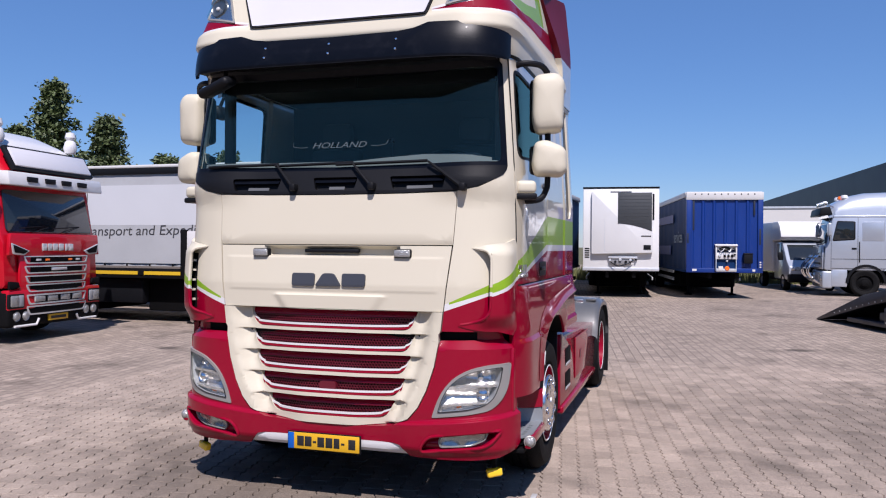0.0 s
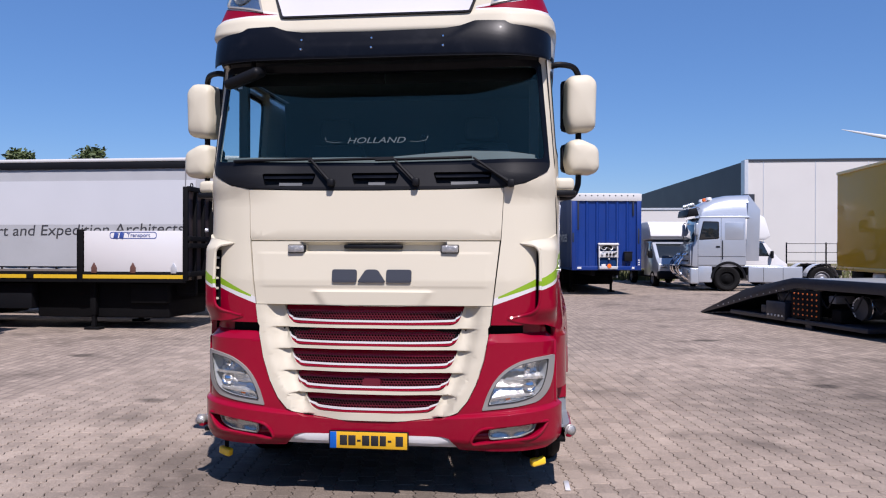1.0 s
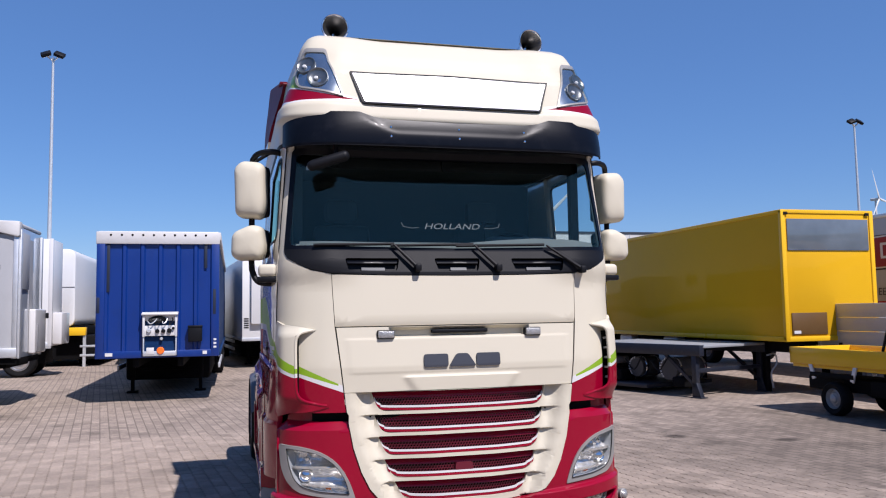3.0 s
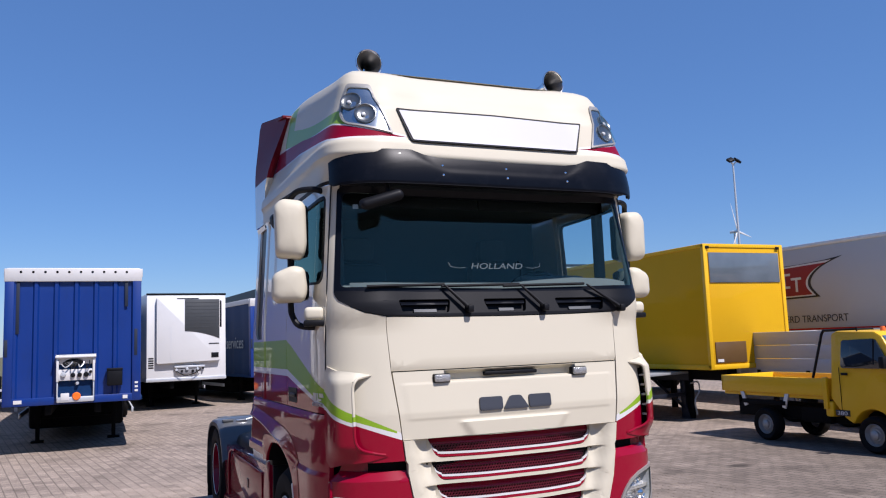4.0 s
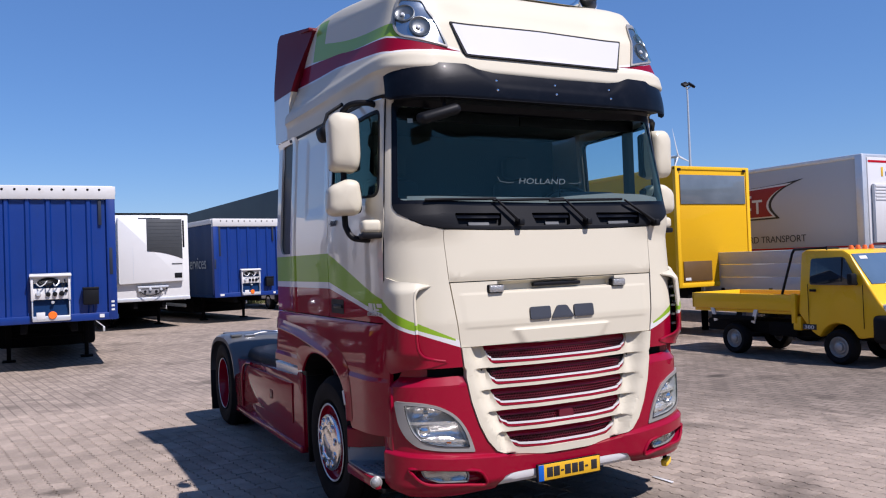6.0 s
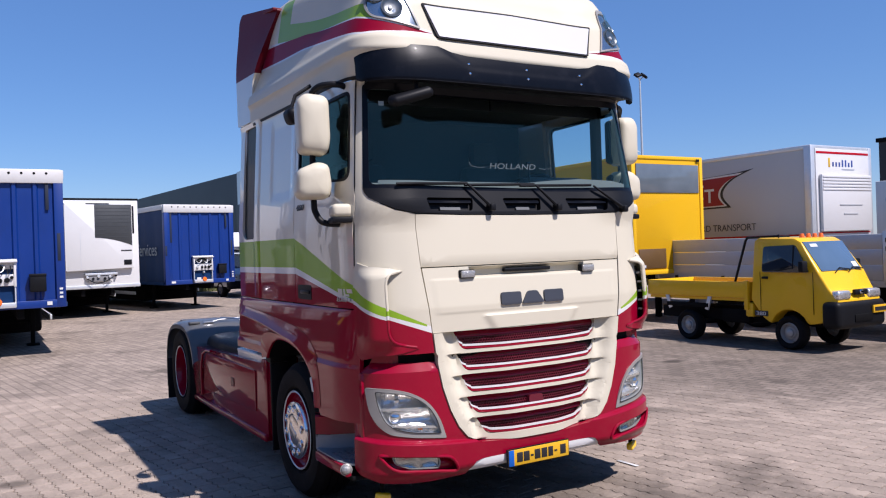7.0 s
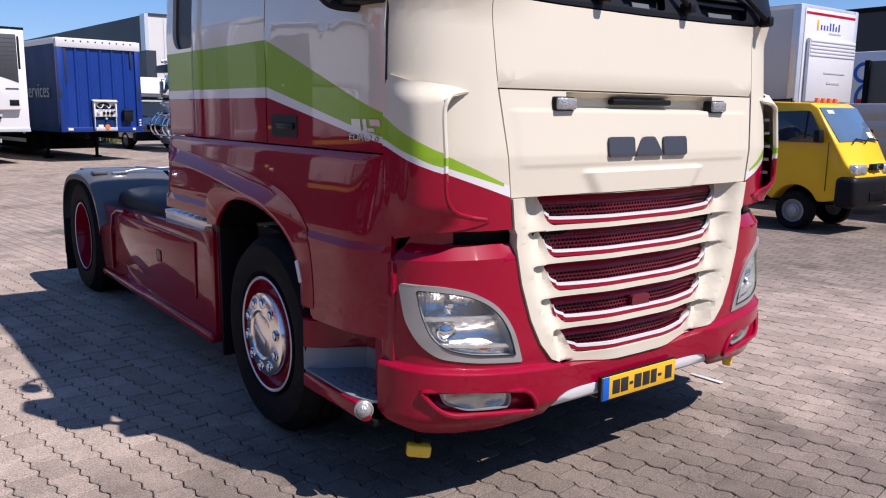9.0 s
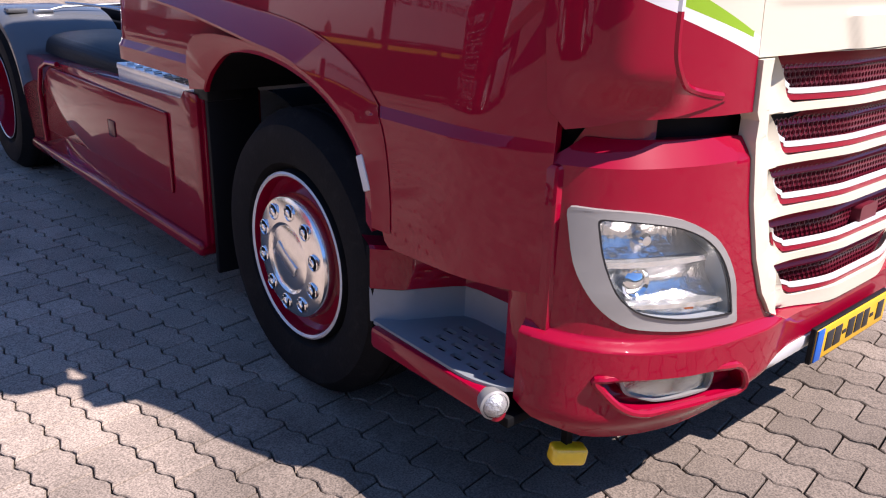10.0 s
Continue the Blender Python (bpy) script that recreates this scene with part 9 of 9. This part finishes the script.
# ---- grey-white box trailer with the red flag mark
t = thing("box_trailer", "grey-white box trailer with red flag mark and lettering", "trailer")
BOXW = mat("grey_white_grp", (0.444, 0.4329, 0.4107), 0.45, var=0.04, scale=0.8, dirt=0.12, dirt_col=(0.42, 0.40, 0.36))
part("box_body", boxbm(13.6, 15.98, 7.1, 20.5, 1.15, 3.97, bev=0.02), BOXW, t)
part("corner_post", boxbm(13.57, 13.73, 7.06, 7.25, 1.15, 3.99, bev=0.02), ALU, t)
part("corner_post", boxbm(15.87, 16.01, 7.06, 7.25, 1.15, 3.99, bev=0.02), ALU, t)
part("top_rail", boxbm(13.585, 15.995, 7.08, 20.52, 3.90, 4.0, bev=0.015), ALU, t)
part("red_line", boxbm(13.585, 13.60, 7.3, 20.4, 1.86, 1.90), REDT, t)
curve_r = spline([(8.66, 3.60), (9.25, 3.40), (9.58, 3.16), (9.62, 2.93), (9.38, 2.66)], 5)
poly = [(p.x, p.y) for p in curve_r] + [(11.7, 2.64), (11.7, 3.48), (10.0, 3.50), (9.2, 3.54)]
bm = bmesh.new()
prism(bm, poly, 13.590, 13.602, "x")
fl_ = part("flag_edge", bm, INK, t, "black flag outline")
ci = spline([(8.98, 3.53), (9.38, 3.38), (9.66, 3.16), (9.70, 2.93), (9.50, 2.70)], 5)
bm = bmesh.new()
prism(bm, [(p.x, p.y) for p in ci] + [(11.65, 2.68), (11.65, 3.43)], 13.584, 13.592, "x")
part("flag_white", bm, WHITE_P, fl_)
cj = spline([(9.13, 3.475), (9.47, 3.345), (9.725, 3.145), (9.765, 2.935), (9.59, 2.73)], 5)
bm = bmesh.new()
prism(bm, [(p.x, p.y) for p in cj] + [(11.6, 2.72), (11.6, 3.40)], 13.578, 13.586, "x")
part("flag_field", bm, mat("dark_red_mark", (0.2516, 0.0074, 0.0111), 0.5, var=0.05), fl_, "dark red flag mark")
part("flag_sign", boxbm(13.572, 13.58, 10.02, 10.09, 2.82, 3.14), WHITE_P, fl_)
part("flag_sign", boxbm(13.570, 13.578, 9.90, 10.22, 3.12, 3.18), WHITE_P, fl_)
part("flag_sign", boxbm(13.572, 13.58, 10.40, 10.47, 2.95, 3.28), WHITE_P, fl_)
part("flag_sign", boxbm(13.570, 13.578, 10.24, 10.46, 3.24, 3.30), WHITE_P, fl_)
part("flag_sign", boxbm(13.570, 13.578, 10.26, 10.46, 2.92, 2.98), WHITE_P, fl_)
lettering("side_word", "EERD TRANSPORT", 0.245, pose(13.592, 10.62, 2.05, 90, 0, -90), BARS, t, wide=0.98)
rd = part("rear_door", boxbm(13.74, 15.86, 7.05, 7.10, 1.2, 3.92, bev=0.008), WHITE_P, t, "white rear door with raised tail lift")
part("door_line", boxbm(13.76, 15.84, 7.044, 7.052, 3.80, 3.85), REDT, rd)
part("door_line", boxbm(13.76, 15.84, 7.044, 7.052, 1.90, 1.93), REDT, rd)
lift = part("tail_lift", boxbm(13.84, 15.80, 6.96, 7.04, 1.95, 3.30, bev=0.015), WHITE_P, t, "raised white tail lift")
for k in range(5):
    part("lift_slat", boxbm(13.86, 15.78, 6.945, 6.965, 2.92 + k * 0.075, 2.97 + k * 0.075, bev=0.008), WHITE_P, lift)
part("name_bar", boxbm(14.22, 14.29, 7.044, 7.05, 3.48, 3.70, bev=0.002), YELLOW_D, rd)
for k in range(7):
    part("name_bar", boxbm(14.38 + k * 0.125, 14.435 + k * 0.125, 7.044, 7.05, 3.50, 3.60 + 0.06 * (k in (3, 4, 6))), BLUEINK, rd)
part("name_bar", boxbm(14.75, 15.25, 7.044, 7.05, 3.42, 3.45), ALU, rd)
part("name_bar", boxbm(14.5, 15.4, 6.95, 6.962, 2.56, 2.59), GREY_C, lift)
part("name_bar", boxbm(14.65, 15.2, 6.95, 6.962, 2.34, 2.38), GREY_C, lift)
for y in (8.0, 9.3, 18.0):
    road_wheel(t, 13.63, y, 0.5, 0.34, (-1, 0))
    road_wheel(t, 15.95, y, 0.5, 0.34, (1, 0))
part("chassis_rail", boxbm(14.2, 15.4, 7.3, 20.2, 0.6, 1.15, bev=0.02), BLACK_M, t)

# ---- further right: white trailer with blue swirls, steel box, dark hall
t = thing("box_trailer", "white box trailer with blue painted swirls", "trailer")
part("box_body", boxbm(20.0, 22.5, -4.0, 9.35, 0.95, 3.42, bev=0.03), WHITE_T, t)
for k, (cy, cz, r) in enumerate(((8.75, 2.85, 0.24), (8.5, 2.15, 0.42), (8.95, 1.6, 0.3))):
    bm = bmesh.new()
    lathe(bm, [(r + 0.05 * math.cos(a), 0.01 * math.sin(a)) for a in np.linspace(0, 2 * math.pi, 7)[:-1]], Matrix.Translation((19.995, cy, cz)), 26, close=True)
    part("swirl", bm, PLATE_BLUE, t, "blue painted swirl")
part("red_patch", boxbm(19.985, 20.0, 8.6, 8.9, 1.95, 2.12, bev=0.004), REDT, t)
for y in (-2.5, 7.0):
    road_wheel(t, 20.03, y, 0.5, 0.34, (-1, 0))
    road_wheel(t, 22.47, y, 0.5, 0.34, (1, 0))
part("chassis_rail", boxbm(20.6, 21.9, -3.8, 9.2, 0.5, 0.95, bev=0.02), BLACK_M, t)
t = thing("steel_container", "dark grey open steel container", "container")
part("container_wall", boxbm(17.6, 19.6, 3.0, 7.55, 0.0, 3.0, bev=0.02), mat("dark_grey_steel", (0.0518, 0.0592, 0.0629), 0.55, var=0.2, scale=2), t)
for y in (3.05, 4.5, 6.0, 7.5):
    part("container_rib", boxbm(17.54, 17.62, y - 0.06, y + 0.06, 0.05, 3.02, bev=0.01), BLACK_M, t)

hall = thing("warehouse", "low dark warehouse with a flat roof", "building", kind="structure")
part("wall", boxbm(34, 70, -25, 17.4, 0, 6.2), mat("anthracite_cladding", (0.01332, 0.0148, 0.01776), 0.5, var=0.15, scale=0.4), hall)
part("roof_edge", boxbm(33.9, 70.1, -25.1, 17.5, 6.2, 6.4, bev=0.03), BLACK_M, hall)
part("roof_plant", boxbm(38, 44, 12.0, 15.6, 6.4, 6.9, bev=0.02), BLACK_M, hall)

# out of view: a hall added for what the truck's side reflects
hall = thing("warehouse", "unseen long grey hall added to close the yard in reflections", "building", kind="structure")
part("wall", boxbm(-58, -40, -60, -4, 0, 7.5), mat("grey_cladding", (0.074, 0.0777, 0.0851), 0.6, var=0.1, scale=0.4), hall)
part("roof_edge", boxbm(-58.1, -39.9, -60.1, -3.9, 7.5, 7.75, bev=0.03), BLACK_M, hall)
hall = thing("warehouse", "big white and dark blue warehouse beyond the yard", "building", pose(1.1, 0, 0), kind="structure")
bm = bmesh.new()
prism(bm, [(23.25, 88.0), (110, 88.0), (110, 190), (15.0, 190)], 0.0, 11.62, "z")
for f in bm.faces:
    f.material_index = 0 if f.normal.y < -0.9 else 1
part("wall", bm, [BLDG_W, BLDG_D], hall)
for k in range(15):
    part("cladding_joint", boxbm(25.0 + 5.6 * k, 25.06 + 5.6 * k, 87.96, 88.0, 0.0, 11.5), ALU, hall)
part("roof_edge", boxbm(23.1, 110, 87.9, 88.15, 11.5, 11.75), BLDG_D, hall)
part("corner_band", boxbm(22.95, 23.35, 87.85, 89.5, 7.6, 11.7), ALU, hall)
part("corner_block", boxbm(22.9, 24.0, 87.7, 90, 0, 7.8), BLDG_D, hall)
part("door", boxbm(32.95, 34.2, 87.9, 88.02, 0.1, 2.4), mat("maroon_door", (0.1184, 0.0148, 0.0185), 0.5), hall)
part("door", boxbm(44, 48, 87.9, 88.02, 0.1, 4.2), ALU, hall)
part("wall_lamp", boxbm(33.4, 33.7, 87.5, 88.0, 5.0, 5.5, bev=0.05), BLACK_P, hall)
hall = thing("warehouse", "low white shed wall beyond the trailers", "building", kind="structure")
part("wall", boxbm(9.5, 21.5, 84.0, 87.5, 0, 6.0), BLDG_W, hall)
part("roof_edge", boxbm(9.4, 21.6, 83.9, 87.5, 5.9, 6.1), ALU, hall)
for k in range(3):
    part("dock_door", boxbm(10.6 + 3.6 * k, 13.0 + 3.6 * k, 83.93, 84.02, 0.3, 3.3), BLDG_D, hall)

# ---- fence, grass strip
fence = thing("fence", "wire mesh fence with dark steel posts", "fence")
for k in range(16):
    x = 18.0 + 2.6 * k
    part("post", boxbm(x - 0.04, x + 0.04, 51.96, 52.04, 0, 2.1), BLACK_M, fence)
    for z in (0.15, 0.8, 1.4, 2.0):
        part("rail", boxbm(x + 0.04, x + 2.56, 51.985, 52.015, z, z + 0.035), BLACK_M, fence)
rg = random.Random(3)
verts, faces = [], []
for k in range(9000):
    x, y = (rg.uniform(-14, 46), rg.uniform(38.5, 51)) if k % 3 else (rg.uniform(-6, 8), rg.uniform(36.8, 40))
    h, a, w = rg.uniform(0.25, 0.8), rg.uniform(0, 6.28), rg.uniform(0.02, 0.05)
    b = len(verts)
    dx, dy = math.cos(a) * w, math.sin(a) * w
    verts += [(x - dx, y - dy, 0), (x + dx, y + dy, 0), (x + rg.uniform(-0.2, 0.2), y + rg.uniform(-0.2, 0.2), h)]
    faces.append((b, b + 1, b + 2))
me = bpy.data.meshes.new("grass")
me.from_pydata(verts, [], faces)
me.materials.append(mat("grass_blades", (0.111, 0.1184, 0.037), 0.8, var=0.3, scale=1.5))
tagged(new("grass", me), "dry green-yellow grass along the yard's edge", "grass", kind="stuff")

# ---- lamp posts
def lamp_post(x, y, h, label):
    t = thing("street_lamp", label, "lamp post", pose(x, y, 0), group="yard lamps")
    bm = bmesh.new()
    tube(bm, [(0, 0, 0), (0, 0, 1.2), (0, 0, h * 0.5), (0, 0, h)], [0.11, 0.10, 0.075, 0.05], 12)
    part("pole", bm, GALV, t)
    part("base_plate", boxbm(-0.2, 0.2, -0.2, 0.2, 0, 0.04, bev=0.01), GALV, t)
    for sx in (-1, 1):
        bm = bmesh.new()
        tube(bm, [(0, 0, h - 0.15), (sx * 0.22, -0.05, h + 0.05)], 0.03, 6)
        part("bracket", bm, GALV, t)
        fl = part("floodlight", moved(boxbm(-0.2, 0.2, -0.16, 0.16, -0.07, 0.07, bev=0.03), pose(sx * 0.26, -0.1, h + 0.12, 40, sx * 20, 0)), BLACK_P, t)
        part("lens", moved(boxbm(-0.16, 0.16, -0.12, 0.12, -0.085, -0.065), pose(sx * 0.26, -0.1, h + 0.12, 40, sx * 20, 0)), REFLECT, fl)


lamp_post(-8.75, 30.0, 12.6, "tall galvanised yard lamp with two floodlights")
lamp_post(31.1, 30.0, 11.6, "galvanised yard lamp with floodlights beyond the trailers")


# ---- wind turbines
def turbine(x, y, h, r, yaw, spin):
    t = thing("wind_turbine", "white three-bladed wind turbine far beyond the yard", "wind turbine", pose(x, y, 0, 0, 0, yaw), group="wind turbines")
    bm = bmesh.new()
    tube(bm, [(0, 0, 0), (0, 0, h * 0.5), (0, 0, h)], [2.2, 1.7, 1.1], 16)
    part("tower", bm, WHITE_P, t)
    bm = bmesh.new()
    box(bm, -1.5, 1.5, -4.0, 6.0, h - 1.0, h + 2.2, bev=0.8, seg=3)
    part("nacelle", bm, WHITE_P, t)
    bm = bmesh.new()
    lathe(bm, [(0, 2.6), (1.0, 2.0), (1.6, 0.4), (1.6, -0.5)], Matrix.Translation((0, -4.4, h + 0.6)) @ pose(0, 0, 0, 0, 0, -90), 16)
    part("hub", bm, WHITE_P, t)
    for k in range(3):
        bm = bmesh.new()
        rings = []
        for u, w, d in ((0.0, 0.9, 0.9), (0.12, 1.7, 0.6), (0.4, 1.2, 0.35), (0.75, 0.75, 0.2), (1.0, 0.15, 0.06)):
            rings.append([bm.verts.new((w * math.cos(a), d * math.sin(a), 1.2 + u * r)) for a in np.linspace(0, 2 * math.pi, 9)[:-1]])
        for a, b in zip(rings, rings[1:]):
            for i in range(8):
                bm.faces.new((a[i], a[(i + 1) % 8], b[(i + 1) % 8], b[i]))
        part("blade", moved(bm, Matrix.Translation((0, -4.9, h + 0.6)) @ pose(0, 0, 0, 0, spin + 120 * k, 0)), WHITE_P, t)


turbine(293, 700, 93, 37, -22, 45)
turbine(769, 800, 131, 38, 20, -22)


# ---- trees behind the left-hand trailers
LEAF = mat("leaf_green", (0.0555, 0.0777, 0.01924), 0.6, var=0.35, scale=3.0, rand=0.1)
BARK = mat("bark", (0.074, 0.0555, 0.037), 0.9, var=0.3, scale=4, bump=0.4, bump_scale=12)


def tree(x, y, h, spread, seed, label):
    rg = random.Random(seed)
    t = thing("tree", label, "tree", pose(x, y, 0), group="trees")
    bm = bmesh.new()
    tube(bm, [(0, 0, 0), (0.05, 0, h * 0.3), (0.0, 0.1, h * 0.65), (0.05, 0, h * 0.95)], [0.022 * h, 0.018 * h, 0.010 * h, 0.003 * h], 9)
    part("trunk", bm, BARK, t)
    tips = []
    bm = bmesh.new()
    for k in range(64):
        z = h * (0.10 + 0.86 * (k + rg.random()) / 64)
        wide = min(1.0, 0.35 + 2.2 * (z / h - 0.08)) * (1.03 - z / h) * 1.75 * (0.78 + 0.22 * math.sin(k * 0.9))
        reach = spread * wide * rg.uniform(0.45, 1.15) + 0.10
        a = k * 2.4 + rg.uniform(-0.5, 0.5)
        tip = Vector((math.cos(a) * reach, math.sin(a) * reach, z + reach * rg.uniform(0.0, 0.30)))
        tube(bm, [(0, 0, z - 0.2), tip * 0.5 + Vector((0, 0, z * 0.5 + 0.05)), tip], [0.035, 0.02, 0.008], 5)
        tips.append((Vector((0, 0, z)), tip))
    part("limb", bm, BARK, t)
    verts, faces = [], []
    for a, b in tips:
        for k in range(190):
            u_ = rg.uniform(0.2, 1.08)
            c = a.lerp(b, u_) + Vector((rg.gauss(0, 0.24), rg.gauss(0, 0.24), rg.gauss(0, 0.14) - 0.15 * u_))
            s = rg.uniform(0.07, 0.18)
            u = Vector((rg.gauss(0, 1), rg.gauss(0, 1), rg.gauss(0, 0.6))).normalized()
            v = u.orthogonal().normalized()
            i = len(verts)
            verts += [c - u * s, c + v * s * 0.5, c + u * s, c - v * s * 0.5]
            faces.append((i, i + 1, i + 2, i + 3))
    me = bpy.data.meshes.new("crown")
    me.from_pydata([tuple(p) for p in verts], [], faces)
    me.materials.append(LEAF)
    cr = new("crown", me)
    cr.parent = t
    return t


tree(-31.2, 30.5, 11.0, 2.5, 1, "tall green tree with a pointed loose crown")
tree(-28.0, 31.0, 8.9, 2.1, 2, "green tree with an uneven crown")
tree(-25.0, 32.0, 6.7, 1.1, 3, "small green tree behind the trailers")
tree(-20.6, 31.0, 6.6, 1.5, 4, "small green tree behind the grey trailer")
tree(-34.6, 31.5, 8.8, 2.6, 5, "green tree beside a taller one")
tree(-37.5, 30.0, 8.0, 2.8, 6, "green tree at the yard's edge")

# ---- unseen plain halls, added on the sides never faced to close the yard and darken the paint's reflections
for x0, x1, y0, y1, h in ((-34, -17, -48, 3.5, 6.5), (-44, 60, -66, -44, 7.0)):
    hall = thing("warehouse", "unseen plain grey hall added to darken reflections and close the yard", "building", kind="structure")
    part("wall", boxbm(x0, x1, y0, y1, 0, h), mat("grey_cladding", (0.1184, 0.1221, 0.1258), 0.6, var=0.1, scale=0.3) if "grey_cladding" not in bpy.data.materials else bpy.data.materials["grey_cladding"], hall)
    part("roof_edge", boxbm(x0 - 0.1, x1 + 0.1, y0 - 0.1, y1 + 0.1, h, h + 0.25), BLACK_M, hall)

# ---- scrap of white plastic tape on the paving beside the truck
scrap = part("plastic_strip", moved(boxbm(-0.018, 0.018, -0.11, 0.11, 0.0, 0.006, bev=0.002), pose(1.302, 0.465, 0.008, 0, 0, 2)), WHITE_P)
tagged(scrap, "scrap of white plastic strip lying on the paving", "litter")


# ---------------------------------------------------------------- paving blocks with waved long edges
LW, LL, GAP = 0.140, 0.220, 0.0034


def wave(t):
    return 0.011 * math.sin(2 * math.pi * t / (LL / 2))


def block_outline():
    n = 10
    ts = [i * LL / n for i in range(n + 1)]
    left = [(GAP + wave(t), min(max(t, GAP), LL - GAP)) for t in ts]
    right = [(LW - GAP + wave(t), min(max(t, GAP), LL - GAP)) for t in ts]
    return left, right


LEFT, RIGHT = block_outline()


def block_geo(m, verts, faces, h=0.0):
    """A block's top with a chamfered edge and its flanks, as plain lists."""
    ring = LEFT[::-1] + RIGHT
    ring = LEFT[::-1][:] + RIGHT[:]
    c = Vector((LW / 2, LL / 2))
    base = len(verts)
    n = len(ring)
    for k, (inset, z) in enumerate(((0.0035, h), (0.0, h - 0.004), (0.0, h - 0.032))):
        for x, y in ring:
            d = Vector((LW / 2 - x, (LL / 2 - y) * LW / LL))
            q = Vector((x, y)) + d.normalized() * inset
            verts.append(m @ Vector((q.x, q.y, z)))
    half = len(LEFT)
    for i in range(half - 1):
        a, b = i, i + 1
        c2, d2 = n - 2 - i, n - 1 - i
        faces.append((base + a, base + b, base + c2, base + d2)[::1])
    for k in range(2):
        for i in range(n):
            j = (i + 1) % n
            faces.append((base + k * n + i, base + (k + 1) * n + i, base + (k + 1) * n + j, base + k * n + j))


verts, faces = [], []
block_geo(Matrix(), verts, faces)
one = bpy.data.meshes.new("block")
one.from_pydata(verts, [], faces)
one.materials.append(BLOCK)
one.update()
if one.polygons[2].normal.z < 0:
    one.flip_normals()
turn = Matrix.Rotation(A8, 4, "Z")
rng2 = random.Random(7)
near, rest = [], []
for i in range(-60, 60):
    for j in range(-60, 60):
        p = BU * (i * LW) + BV * (j * LL + (LL / 2 if i % 2 else 0))
        mid = p + BU * LW / 2 + BV * LL / 2
        if BX0 - 0.12 < mid.x < BX1 + 0.12 and BY0 - 0.16 < mid.y < BY1 + 0.16:
            m = Matrix.Translation(p + Vector((0, 0, 0.004 + rng2.uniform(-0.0022, 0.0018)))) @ turn @ Matrix.Rotation(rng2.uniform(-0.006, 0.006), 4, "X") @ Matrix.Rotation(rng2.uniform(-0.008, 0.008), 4, "Y")
            (near if (-2.35 < mid.x < 0.6 and -0.25 < mid.y < 2.6 and abs(mid.x + 0.9) + abs(mid.y - 0.9) < 2.3) else rest).append(m)
near.sort(key=lambda m: (m.translation - Vector((-1.0, 0.6, 0))).length)
rest += near[300:]
for m in near[:300]:
    ob = new("block", one)
    ob.parent = ground
    ob.matrix_world = m
verts, faces = [], []
for m in rest:
    block_geo(m, verts, faces)
me = bpy.data.meshes.new("paving_field")
me.from_pydata(verts, [], faces)
me.materials.append(BLOCK)
me.update()
up = sum(p.normal.z for p in me.polygons)
if up < 0:
    me.flip_normals()
pf = new("paving_field", me)
pf.parent = ground
tagged(pf, kind="stuff")
